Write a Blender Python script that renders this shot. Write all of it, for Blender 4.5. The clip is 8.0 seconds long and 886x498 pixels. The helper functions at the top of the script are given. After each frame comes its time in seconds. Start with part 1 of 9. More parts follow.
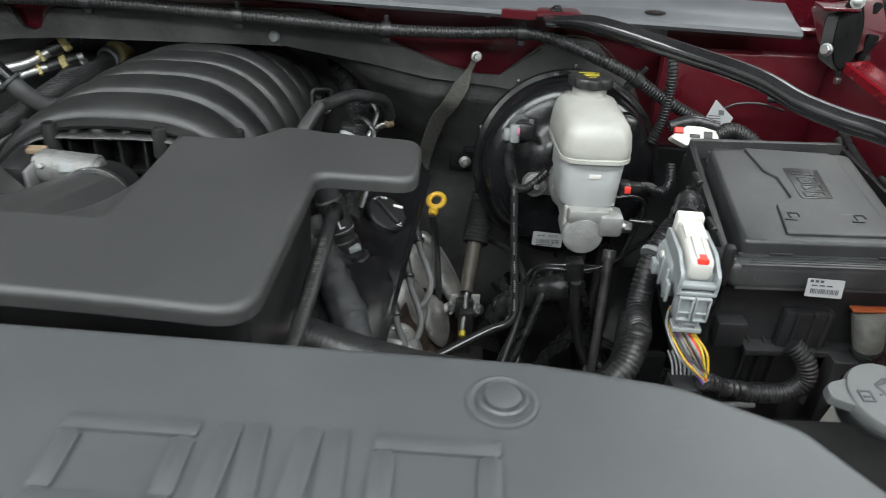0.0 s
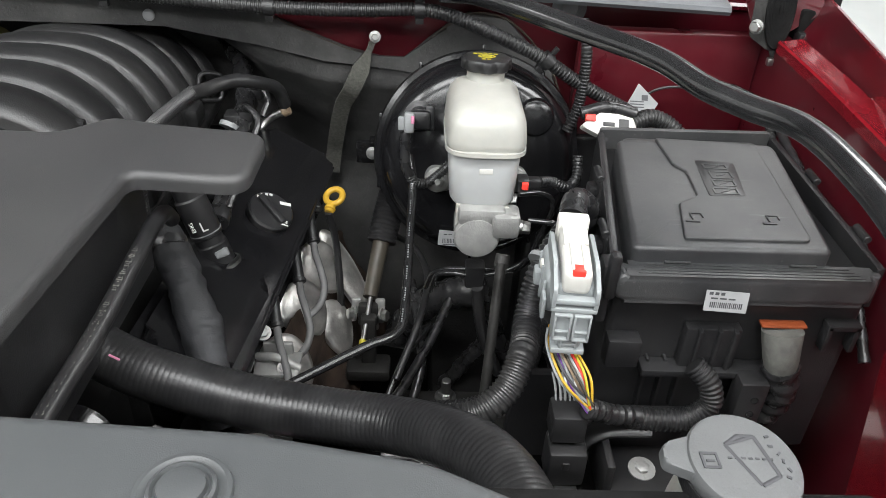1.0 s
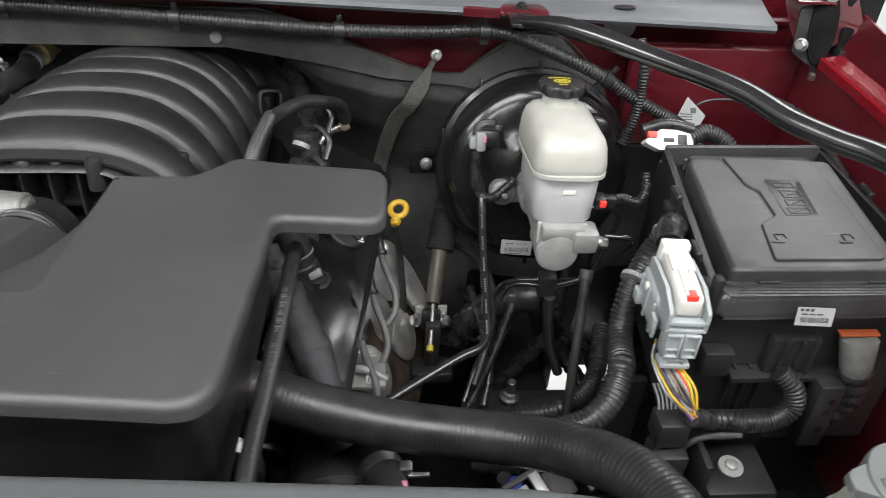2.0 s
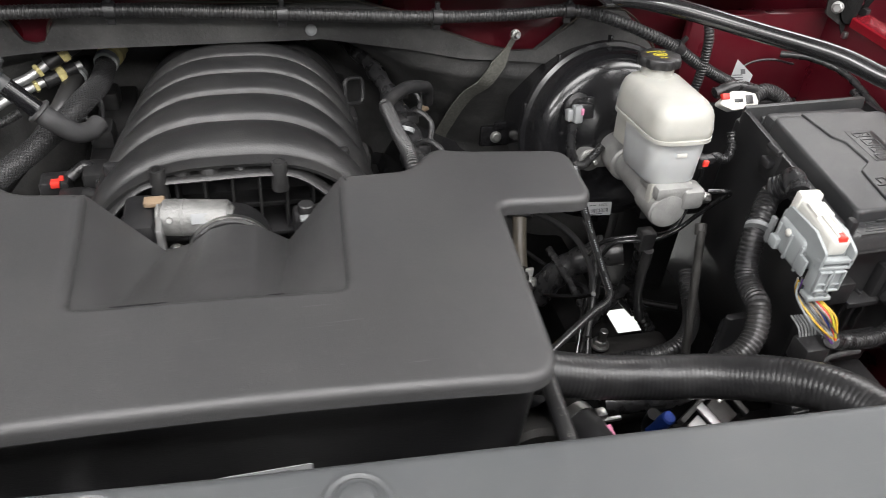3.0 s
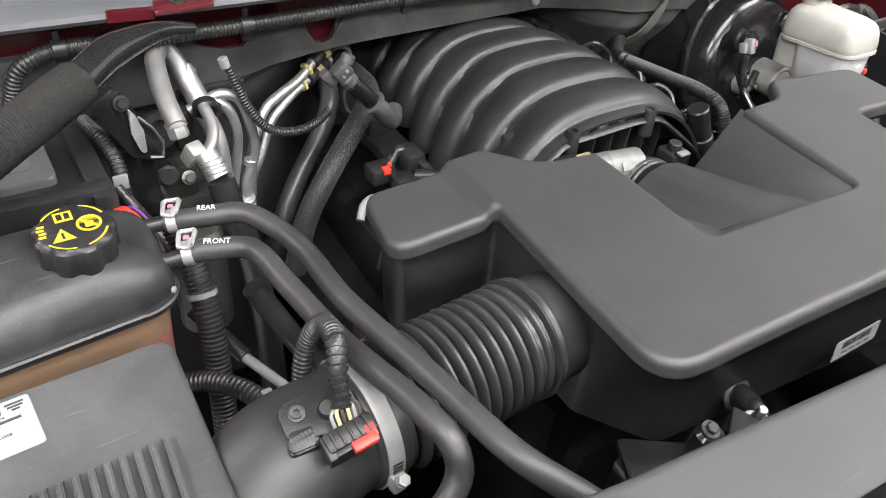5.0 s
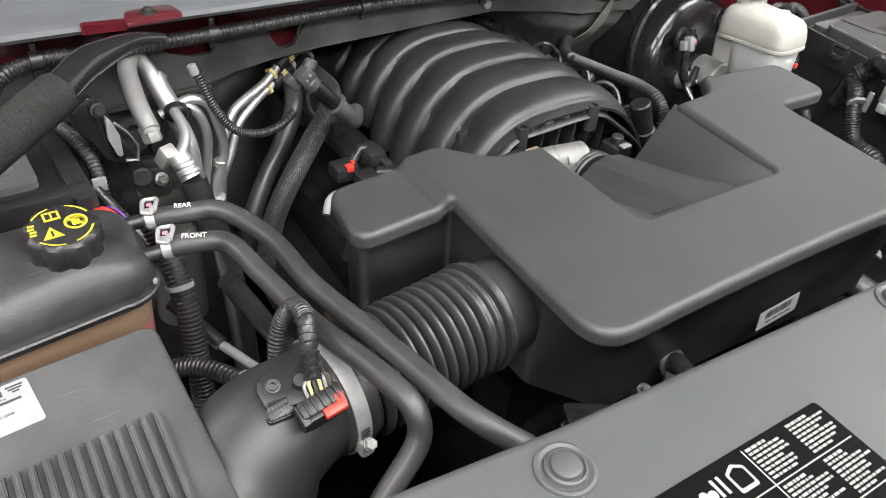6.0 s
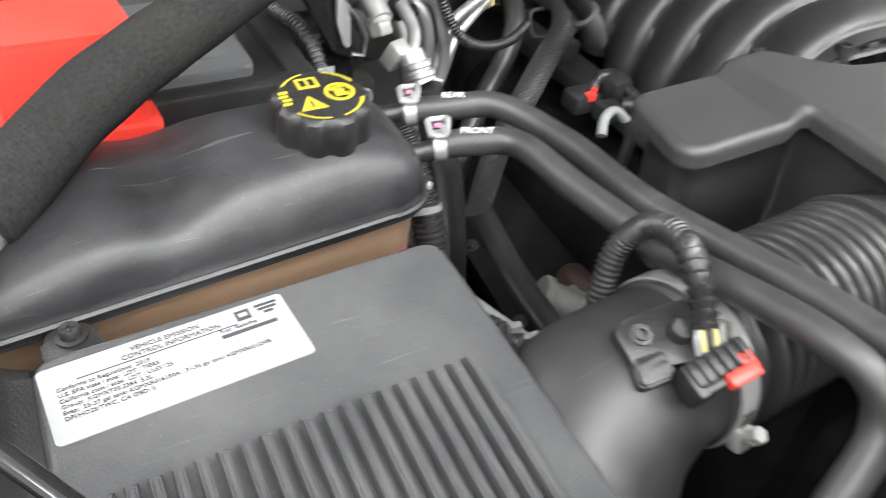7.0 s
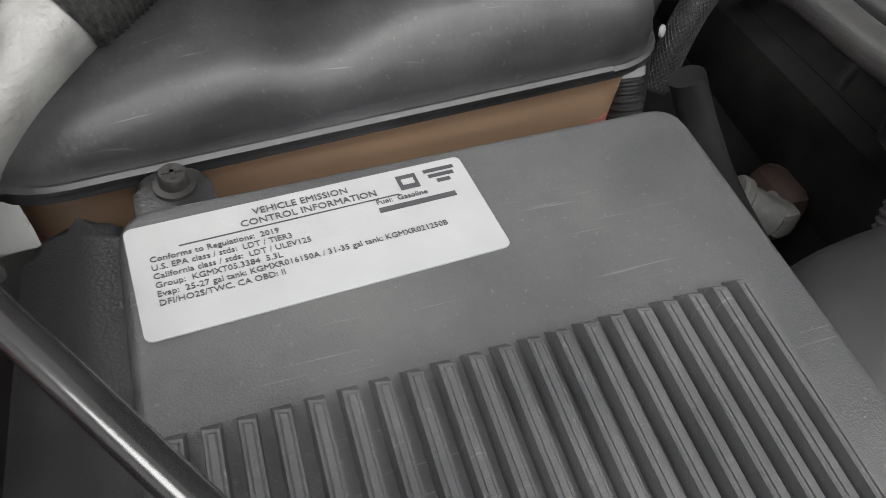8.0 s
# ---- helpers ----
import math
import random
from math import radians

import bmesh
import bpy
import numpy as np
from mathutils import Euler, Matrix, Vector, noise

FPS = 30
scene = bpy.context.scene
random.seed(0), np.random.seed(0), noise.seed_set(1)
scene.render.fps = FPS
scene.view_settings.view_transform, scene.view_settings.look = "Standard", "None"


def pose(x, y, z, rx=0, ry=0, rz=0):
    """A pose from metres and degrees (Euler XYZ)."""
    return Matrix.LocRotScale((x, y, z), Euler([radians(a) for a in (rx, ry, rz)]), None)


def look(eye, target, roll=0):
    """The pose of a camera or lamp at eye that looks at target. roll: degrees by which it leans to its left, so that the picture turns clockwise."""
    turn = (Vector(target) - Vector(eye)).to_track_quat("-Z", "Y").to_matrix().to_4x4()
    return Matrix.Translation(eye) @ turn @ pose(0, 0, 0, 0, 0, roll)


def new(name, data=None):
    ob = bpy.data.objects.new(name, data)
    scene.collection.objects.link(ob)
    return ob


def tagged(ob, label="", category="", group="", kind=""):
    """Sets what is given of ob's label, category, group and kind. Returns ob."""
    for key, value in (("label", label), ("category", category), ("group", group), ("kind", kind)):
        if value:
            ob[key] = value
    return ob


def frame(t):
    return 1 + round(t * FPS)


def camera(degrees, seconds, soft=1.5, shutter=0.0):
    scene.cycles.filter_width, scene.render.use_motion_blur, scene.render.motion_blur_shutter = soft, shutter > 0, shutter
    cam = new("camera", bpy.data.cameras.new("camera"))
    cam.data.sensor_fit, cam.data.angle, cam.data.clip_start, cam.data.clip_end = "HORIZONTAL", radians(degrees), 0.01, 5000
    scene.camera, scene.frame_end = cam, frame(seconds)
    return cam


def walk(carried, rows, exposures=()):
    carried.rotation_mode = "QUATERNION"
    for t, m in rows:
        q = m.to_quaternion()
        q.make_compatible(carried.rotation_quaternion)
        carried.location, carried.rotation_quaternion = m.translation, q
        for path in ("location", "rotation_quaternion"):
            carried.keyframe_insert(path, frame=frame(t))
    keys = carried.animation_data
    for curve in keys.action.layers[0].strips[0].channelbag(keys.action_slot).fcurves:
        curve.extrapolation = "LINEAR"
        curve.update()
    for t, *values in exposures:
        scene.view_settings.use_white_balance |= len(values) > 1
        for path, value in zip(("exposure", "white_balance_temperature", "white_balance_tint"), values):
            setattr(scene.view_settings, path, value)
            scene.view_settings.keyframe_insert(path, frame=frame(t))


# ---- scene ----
cam = camera(59.0, 8.0, soft=0.8, shutter=0.3)
PATH = [
    (0, (-0.005, -0.022, 1.474), (0.062, 1.65, 0.378), 3.5),
    (0.2, (0.0287, 0.0094, 1.4668), (0.1019, 1.6787, 0.3677), 3.54),
    (0.5, (0.067, 0.038, 1.45), (0.148, 1.703, 0.344), 3.6),
    (0.8, (0.1098, 0.0601, 1.4419), (0.1868, 1.7159, 0.3227), 3.35),
    (1, (0.124, 0.073, 1.441), (0.203, 1.724, 0.314), 3.4),
    (1.2, (0.12, 0.079, 1.449), (0.207, 1.72, 0.31), 3.6),
    (2.3, (-0.109, 0.065, 1.523), (0.161, 1.639, 0.318), 4.6),
    (2.5, (-0.169, 0.063, 1.534), (0.159, 1.612, 0.312), 4.8),
    (2.7, (-0.2297, 0.0619, 1.5409), (0.1581, 1.5877, 0.3073), 4.96),
    (3, (-0.321, 0.071, 1.539), (0.157, 1.562, 0.294), 5.5),
    (3.2, (-0.3886, 0.0808, 1.5406), (0.1523, 1.5517, 0.2980), 5.65),
    (3.5, (-0.5, 0.098, 1.549), (0.145, 1.529, 0.31), 6.1),
    (3.8, (-0.6321, 0.1352, 1.5532), (0.1074, 1.5201, 0.3142), 6.70),
    (4, (-0.72, 0.156, 1.557), (0.061, 1.518, 0.318), 6.4),
    (4.2, (-0.7948, 0.1817, 1.5462), (0.0347, 1.5136, 0.3060), 6.72),
    (4.5, (-0.876, 0.212, 1.534), (-0.01, 1.502, 0.274), 6.9),
    (4.7, (-0.912, 0.225, 1.532), (-0.022, 1.49, 0.264), 6.9),
    (5.8, (-0.972, 0.18, 1.544), (0.014, 1.412, 0.315), 5.9),
    (6, (-0.972, 0.171, 1.566), (0.018, 1.372, 0.309), 6.8),
    (6.2, (-0.9806, 0.1662, 1.5542), (0.0254, 1.3674, 0.3111), 6.47),
    (6.5, (-1.004, 0.214, 1.521), (-0.021, 1.426, 0.27), 6.6),
    (6.8, (-1.0449, 0.2983, 1.4257), (-0.1274, 1.5780, 0.1927), 5.99),
    (7, (-1.051, 0.349, 1.387), (-0.231, 1.654, 0.112), 6.2),
    (7.2, (-1.0524, 0.3938, 1.3538), (-0.3033, 1.7053, 0.0427), 6.51),
    (7.5, (-1.055, 0.436, 1.303), (-0.418, 1.716, -0.096), 6.6),
    (7.8, (-1.0508, 0.4439, 1.2937), (-0.4956, 1.6667, -0.1884), 6.44),
    (8, (-1.054, 0.444, 1.297), (-0.513, 1.648, -0.205), 7.1),
]
EXPOSURES = [(0, -0.75, 6150, 5), (0.5, -0.55, 6250, 8), (1, -0.42, 6300, 9), (2.5, -0.5, 6400, 11), (3, -0.36, 6450, 12), (3.5, -0.2, 6450, 12), (4, -0.2, 6500, 12),
             (4.5, -0.05, 6500, 12), (6, -0.12, 6500, 11), (6.5, -0.15, 6500, 11), (7, 0.12, 6350, 9), (7.5, -0.42, 6400, 10), (8, -0.66, 6450, 10)]
walk(cam, [(t, look(eye, target, roll)) for t, eye, target, roll in PATH], EXPOSURES)

# ---- light ----
world = bpy.data.worlds.new("workshop_air")
scene.world = world
world.use_nodes = True
world.node_tree.nodes["Background"].inputs[0].default_value = (0.9, 0.95, 1.0, 1)
world.node_tree.nodes["Background"].inputs[1].default_value = 0.12
scene.view_settings.exposure = 0.0
# assumed ceiling panels, none in view; rows set for brightness and edge highlights
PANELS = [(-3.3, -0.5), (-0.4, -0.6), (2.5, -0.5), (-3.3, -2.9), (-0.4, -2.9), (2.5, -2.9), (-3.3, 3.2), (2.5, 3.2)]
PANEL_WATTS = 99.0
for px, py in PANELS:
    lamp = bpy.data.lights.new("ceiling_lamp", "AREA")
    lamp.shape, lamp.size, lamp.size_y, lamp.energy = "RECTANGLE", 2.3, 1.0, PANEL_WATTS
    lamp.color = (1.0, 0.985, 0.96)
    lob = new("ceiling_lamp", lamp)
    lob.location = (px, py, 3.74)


# ---- materials ----
def mat(name, color, rough=0.5, metal=0.0, var=0.25, scale=30.0, bump=0.0, bump_scale=900.0, coat=0.0, dust=0.0,
        dust_color=(0.30, 0.29, 0.27), trans=0.0, sss=0.0, spec=0.5, fleck=0.0, rough_var=0.12, scratch=0.0):
    """A surface with slow colour drift, fine grain, a bump and settled dust."""
    m = bpy.data.materials.new(name)
    m.use_nodes = True
    nt = m.node_tree
    b = nt.nodes["Principled BSDF"]
    L = nt.links.new
    co = nt.nodes.new("ShaderNodeTexCoord")
    n1 = nt.nodes.new("ShaderNodeTexNoise")
    n1.inputs["Scale"].default_value, n1.inputs["Detail"].default_value = scale, 6
    L(co.outputs["Object"], n1.inputs["Vector"])
    ramp = nt.nodes.new("ShaderNodeValToRGB")
    lo = [max(0, c * (1 - var)) for c in color]
    hi = [min(1, c * (1 + var)) for c in color]
    ramp.color_ramp.elements[0].position, ramp.color_ramp.elements[1].position = 0.3, 0.7
    ramp.color_ramp.elements[0].color, ramp.color_ramp.elements[1].color = (*lo, 1), (*hi, 1)
    L(n1.outputs["Fac"], ramp.inputs["Fac"])
    col = ramp.outputs["Color"]
    n2 = nt.nodes.new("ShaderNodeTexNoise")
    n2.inputs["Scale"].default_value, n2.inputs["Detail"].default_value = bump_scale, 3
    L(co.outputs["Object"], n2.inputs["Vector"])
    if dust:
        n3 = nt.nodes.new("ShaderNodeTexNoise")
        n3.inputs["Scale"].default_value, n3.inputs["Detail"].default_value, n3.inputs["Roughness"].default_value = 9.0, 9, 0.7
        L(co.outputs["Object"], n3.inputs["Vector"])
        mr = nt.nodes.new("ShaderNodeMapRange")
        mr.inputs["From Min"].default_value, mr.inputs["From Max"].default_value = 0.42, 0.8
        mr.inputs["To Max"].default_value = dust
        L(n3.outputs["Fac"], mr.inputs["Value"])
        mx = nt.nodes.new("ShaderNodeMix")
        mx.data_type = "RGBA"
        L(mr.outputs["Result"], mx.inputs["Factor"])
        L(col, mx.inputs["A"])
        mx.inputs["B"].default_value = (*dust_color, 1)
        col = mx.outputs["Result"]
    if fleck:
        n4 = nt.nodes.new("ShaderNodeTexNoise")
        n4.inputs["Scale"].default_value, n4.inputs["Detail"].default_value = 420.0, 2
        L(co.outputs["Object"], n4.inputs["Vector"])
        mr4 = nt.nodes.new("ShaderNodeMapRange")
        mr4.inputs["From Min"].default_value, mr4.inputs["From Max"].default_value = 0.66, 0.74
        mr4.inputs["To Max"].default_value = fleck
        L(n4.outputs["Fac"], mr4.inputs["Value"])
        mx4 = nt.nodes.new("ShaderNodeMix")
        mx4.data_type = "RGBA"
        L(mr4.outputs["Result"], mx4.inputs["Factor"])
        L(col, mx4.inputs["A"])
        mx4.inputs["B"].default_value = (0.4, 0.39, 0.37, 1)
        col = mx4.outputs["Result"]
    if scratch:
        # fine scuffs: long thin marks in two directions, broken up by a slow mask
        mask = nt.nodes.new("ShaderNodeTexNoise")
        mask.inputs["Scale"].default_value, mask.inputs["Detail"].default_value = 22.0, 3
        L(co.outputs["Object"], mask.inputs["Vector"])
        for turn, stretch in ((0.5, (14, 900, 40)), (-0.9, (20, 700, 60))):
            mp = nt.nodes.new("ShaderNodeMapping")
            mp.inputs["Rotation"].default_value = (0, 0, turn)
            mp.inputs["Scale"].default_value = stretch
            L(co.outputs["Object"], mp.inputs["Vector"])
            n5 = nt.nodes.new("ShaderNodeTexNoise")
            n5.inputs["Scale"].default_value, n5.inputs["Detail"].default_value = 1.0, 1
            L(mp.outputs["Vector"], n5.inputs["Vector"])
            m5 = nt.nodes.new("ShaderNodeMapRange")
            m5.inputs["From Min"].default_value, m5.inputs["From Max"].default_value = 0.70, 0.76
            L(n5.outputs["Fac"], m5.inputs["Value"])
            m6 = nt.nodes.new("ShaderNodeMapRange")
            m6.inputs["From Min"].default_value, m6.inputs["From Max"].default_value, m6.inputs["To Max"].default_value = 0.50, 0.62, scratch
            L(mask.outputs["Fac"], m6.inputs["Value"])
            mu = nt.nodes.new("ShaderNodeMath")
            mu.operation = "MULTIPLY"
            L(m5.outputs["Result"], mu.inputs[0])
            L(m6.outputs["Result"], mu.inputs[1])
            mx5 = nt.nodes.new("ShaderNodeMix")
            mx5.data_type = "RGBA"
            L(mu.outputs["Value"], mx5.inputs["Factor"])
            L(col, mx5.inputs["A"])
            mx5.inputs["B"].default_value = (0.32, 0.32, 0.33, 1)
            col = mx5.outputs["Result"]
    L(col, b.inputs["Base Color"])
    rr = nt.nodes.new("ShaderNodeMapRange")
    rr.inputs["To Min"].default_value, rr.inputs["To Max"].default_value = max(0.02, rough - rough_var), min(1, rough + rough_var)
    L(n1.outputs["Fac"], rr.inputs["Value"])
    L(rr.outputs["Result"], b.inputs["Roughness"])
    b.inputs["Metallic"].default_value = metal
    b.inputs["Specular IOR Level"].default_value = spec
    b.inputs["Coat Weight"].default_value = coat
    b.inputs["Coat Roughness"].default_value = 0.08
    b.inputs["Transmission Weight"].default_value = trans
    if sss:
        b.inputs["Subsurface Weight"].default_value = sss
        b.inputs["Subsurface Scale"].default_value = 0.01
        b.inputs["Subsurface Radius"].default_value = (1.0, 0.8, 0.6)
    if bump:
        bp = nt.nodes.new("ShaderNodeBump")
        bp.inputs["Strength"].default_value, bp.inputs["Distance"].default_value = bump, 0.0006
        L(n2.outputs["Fac"], bp.inputs["Height"])
        L(bp.outputs["Normal"], b.inputs["Normal"])
    return m


COVER = mat("grained_cover_plastic", (0.046, 0.046, 0.047), 0.37, var=0.1, scale=6, bump=0.5, bump_scale=1500, dust=0.05, rough_var=0.07, fleck=0.05, scratch=0.10)
SHROUD = mat("satin_shroud_plastic", (0.066, 0.070, 0.073), 0.42, var=0.08, scale=5, bump=0.2, bump_scale=1600, dust=0.05, rough_var=0.06, scratch=0.03)
MANIFOLD = mat("nylon_manifold", (0.0165, 0.0165, 0.017), 0.38, var=0.18, scale=12, bump=0.4, bump_scale=700, dust=0.06)
BLACK = mat("black_plastic", (0.015, 0.015, 0.016), 0.36, var=0.2, scale=18, bump=0.4, bump_scale=800, dust=0.05)
BLACKGLOSS = mat("black_gloss_paint", (0.008, 0.008, 0.009), 0.17, var=0.15, scale=14, coat=0.0, dust=0.03, bump=0.1, bump_scale=200)
STEELBLACK = mat("black_coated_tube", (0.014, 0.014, 0.015), 0.17, var=0.2, scale=40, coat=0.0, bump=0.06, bump_scale=260, dust=0.03, rough_var=0.05, spec=0.85)
RUBBER = mat("hose_rubber", (0.017, 0.017, 0.018), 0.34, var=0.25, scale=40, bump=0.12, bump_scale=900, dust=0.10)
BELLOWS = mat("bellows_rubber", (0.030, 0.030, 0.031), 0.33, var=0.15, scale=9, bump=0.12, bump_scale=1600, scratch=0.12, dust=0.04)
DUCT = mat("smooth_duct_plastic", (0.024, 0.024, 0.025), 0.42, var=0.15, scale=10, bump=0.1, bump_scale=1400, dust=0.06, scratch=0.08)
CONDUIT = mat("conduit_plastic", (0.018, 0.018, 0.019), 0.34, var=0.25, scale=60, bump=0.1, dust=0.08)
TAPE = mat("wrap_tape", (0.018, 0.018, 0.019), 0.28, var=0.3, scale=70, bump=1.0, bump_scale=160, dust=0.05)
FELT = mat("insulation_felt", (0.050, 0.050, 0.050), 0.78, var=0.45, scale=9, bump=1.0, bump_scale=260, dust=0.2, fleck=0.12)
FOAM = mat("foam_sleeve", (0.018, 0.0178, 0.0175), 0.85, var=0.6, scale=420, bump=1.0, bump_scale=900, dust=0.05, spec=0.25)
# one truck paint in two copies: darkened for shaded panels, brighter for lit ones
REDSHADED = mat("red_paint_shaded", (0.075, 0.004, 0.009), 0.3, var=0.12, scale=9, coat=0.8, dust=0.05, bump=0.06, bump_scale=300)
REDLIT = mat("red_paint_lit", (0.21, 0.008, 0.015), 0.25, var=0.08, scale=7, coat=1.0, bump=0.05, bump_scale=300)
COWL = mat("grey_cowl_plastic", (0.10, 0.106, 0.115), 0.5, var=0.1, scale=10, bump=0.4, dust=0.06)
ALU = mat("aluminium_tube", (0.52, 0.52, 0.52), 0.48, metal=0.9, var=0.12, scale=60, bump=0.15, dust=0.05)
CAST = mat("cast_aluminium", (0.35, 0.35, 0.34), 0.5, metal=0.45, var=0.15, scale=60, bump=0.8, bump_scale=420, dust=0.06)
STEEL = mat("zinc_steel", (0.42, 0.42, 0.41), 0.38, metal=1.0, var=0.15, scale=90, bump=0.15)
DARKSTEEL = mat("dark_steel", (0.034, 0.033, 0.032), 0.5, metal=0.5, var=0.4, scale=50, bump=0.8, bump_scale=300, dust=0.06)
IRON = mat("rusty_iron", (0.045, 0.030, 0.022), 0.75, metal=0.2, var=0.6, scale=40, bump=1.0, bump_scale=240)
WRAP = mat("cloth_wrap", (0.030, 0.031, 0.034), 0.62, var=0.3, scale=40, bump=0.9, bump_scale=700, dust=0.08)
GREENPAINT = mat("green_paint_dab", (0.02, 0.30, 0.17), 0.5, var=0.3, scale=60)
CAPGREY = mat("washer_cap_plastic", (0.095, 0.098, 0.10), 0.55, var=0.08, scale=30, bump=0.25, bump_scale=900, dust=0.08)
HOSEGREY = mat("dusty_hose_rubber", (0.029, 0.029, 0.030), 0.42, var=0.25, scale=30, bump=0.15, bump_scale=900, dust=0.12, scratch=0.1)
BROWNBOOT = mat("brown_boot_rubber", (0.028, 0.015, 0.012), 0.6, var=0.4, scale=40, bump=0.4)
CASTGREY = mat("weathered_casting", (0.20, 0.20, 0.195), 0.52, metal=0.45, var=0.25, scale=60, bump=0.8, bump_scale=420, dust=0.10)
HEATSHIELD = mat("pressed_heat_shield", (0.50, 0.49, 0.47), 0.36, metal=0.85, var=0.35, scale=35, bump=1.0, bump_scale=180, dust=0.15)
WHITEPLASTIC = mat("milky_polyethylene", (0.40, 0.396, 0.365), 0.36, var=0.13, scale=22, sss=0.15, bump=0.15, bump_scale=200)
WHITE = mat("white_connector_plastic", (0.62, 0.61, 0.57), 0.42, var=0.05, scale=40)
GREYCONN = mat("grey_connector_plastic", (0.29, 0.31, 0.315), 0.45, var=0.08, scale=50, bump=0.1)
LEAD = mat("grey_lead_rubber", (0.10, 0.10, 0.10), 0.5, var=0.15, scale=60, dust=0.1)
LIGHTGREY = mat("light_grey_plastic", (0.22, 0.228, 0.232), 0.5, var=0.06, scale=30, bump=0.2)
REDPLASTIC = mat("red_plastic", (0.75, 0.05, 0.035), 0.4, var=0.08, scale=30, sss=0.1)
GREYMILK = mat("milky_lower_shell", (0.46, 0.47, 0.47), 0.34, var=0.08, scale=22, sss=0.15)
ORANGE = mat("orange_plastic", (0.26, 0.06, 0.02), 0.45, var=0.1, scale=40)
YELLOW = mat("yellow_plastic", (0.55, 0.33, 0.03), 0.4, var=0.1, scale=40)
PALEYELLOW = mat("pale_yellow_plastic", (0.58, 0.50, 0.22), 0.45, var=0.1, scale=60, dust=0.1)
YELLOWPAINT = mat("yellow_print", (0.48, 0.40, 0.03), 0.5, var=0.06, scale=60)
PRINT = mat("white_print", (0.72, 0.72, 0.70), 0.6, var=0.1, scale=300)
DECALWHITE = mat("decal_print", (0.30, 0.30, 0.295), 0.6, var=0.25, scale=300)
DECAL = mat("decal_film", (0.003, 0.003, 0.0033), 0.5, var=0.2, scale=40, spec=0.06)
DARKPRINT = mat("dark_print", (0.045, 0.045, 0.05), 0.6, var=0.1, scale=300)
PAPER = mat("label_paper", (0.31, 0.315, 0.32), 0.4, var=0.04, scale=60, bump=0.1, bump_scale=500)
TANK = mat("worn_black_tank", (0.020, 0.020, 0.0215), 0.43, var=0.5, scale=16, bump=0.35, bump_scale=240, dust=0.20, dust_color=(0.16, 0.16, 0.165), fleck=0.06, scratch=0.25)
TANKLOW = mat("tank_translucent", (0.235, 0.155, 0.10), 0.45, var=0.2, scale=9, sss=0.3)
TANKFLUID = mat("coolant_tint", (0.34, 0.13, 0.115), 0.45, var=0.2, scale=9, sss=0.4)
BATTGREY = mat("battery_grey_plastic", (0.09, 0.093, 0.097), 0.5, var=0.1, scale=20, dust=0.08)
BLUE = mat("blue_plastic", (0.03, 0.09, 0.5), 0.4, var=0.1, scale=40)
ZINC = mat("bright_zinc", (0.47, 0.47, 0.47), 0.45, metal=0.55, var=0.12, scale=80, bump=0.2)
PINK = mat("pink_plastic", (0.52, 0.19, 0.30), 0.45, var=0.1, scale=60)
DUSTY = mat("dusty_grey_rubber", (0.11, 0.11, 0.10), 0.7, var=0.35, scale=70, bump=0.8, bump_scale=300, dust=0.2)
TAN = mat("tan_rubber", (0.062, 0.054, 0.042), 0.5, var=0.25, scale=60)
BRONZE = mat("bronze_plastic", (0.24, 0.175, 0.115), 0.45, var=0.15, scale=60)
WEBBING = mat("grey_braid", (0.12, 0.12, 0.105), 0.75, var=0.3, scale=260, bump=1.0, bump_scale=700, dust=0.1)
FLOORM = mat("workshop_floor", (0.62, 0.63, 0.62), 0.35, var=0.08, scale=1.5, dust=0.1, bump=0.1)
# grime taken almost to black so that deep gaps look shaded
UNDERSHADE = mat("shaded_grime", (0.008, 0.008, 0.008), 0.85, var=0.5, scale=30, bump=0.8, bump_scale=200, dust=0.01, spec=0.12)
WALLM = mat("pale_wall_paint", (0.62, 0.63, 0.63), 0.7, var=0.04, scale=2.0, bump=0.1, bump_scale=60)


AIRBOX = mat("air_filter_plastic", (0.058, 0.059, 0.062), 0.38, var=0.2, scale=9, bump=0.4, bump_scale=1300, dust=0.16, rough_var=0.08, fleck=0.10, scratch=0.25)
COVER2 = mat("airbox_plastic", (0.035, 0.036, 0.038), 0.38, var=0.2, scale=9, bump=0.45, bump_scale=1300, dust=0.16, rough_var=0.08, fleck=0.14, scratch=0.35)

CONNGREY = mat("dark_grey_connector", (0.055, 0.056, 0.058), 0.45, var=0.15, scale=60, bump=0.2)
LIGHTGREY2 = mat("grey_rubber", (0.05, 0.05, 0.051), 0.6, var=0.15, scale=60, bump=0.4)
WEBDARK = mat("braided_sleeve", (0.014, 0.014, 0.015), 0.4, var=0.5, scale=420, bump=1.0, bump_scale=600, dust=0.08)
THREAD = mat("braid_thread", (0.024, 0.024, 0.025), 0.6, var=0.5, scale=300)
VIOLET = mat("violet_wire", (0.16, 0.05, 0.32), 0.45, var=0.1, scale=60)
CASTDULL = mat("dull_casting", (0.06, 0.06, 0.058), 0.55, metal=0.5, var=0.3, scale=40, bump=0.8, bump_scale=300, dust=0.2)


# ---- building blocks ----
def thing(name, at, label, category, group="", kind=""):
    ob = new(name)
    ob.empty_display_size = 0.02
    ob.location = at
    return tagged(ob, label, category, group, kind)


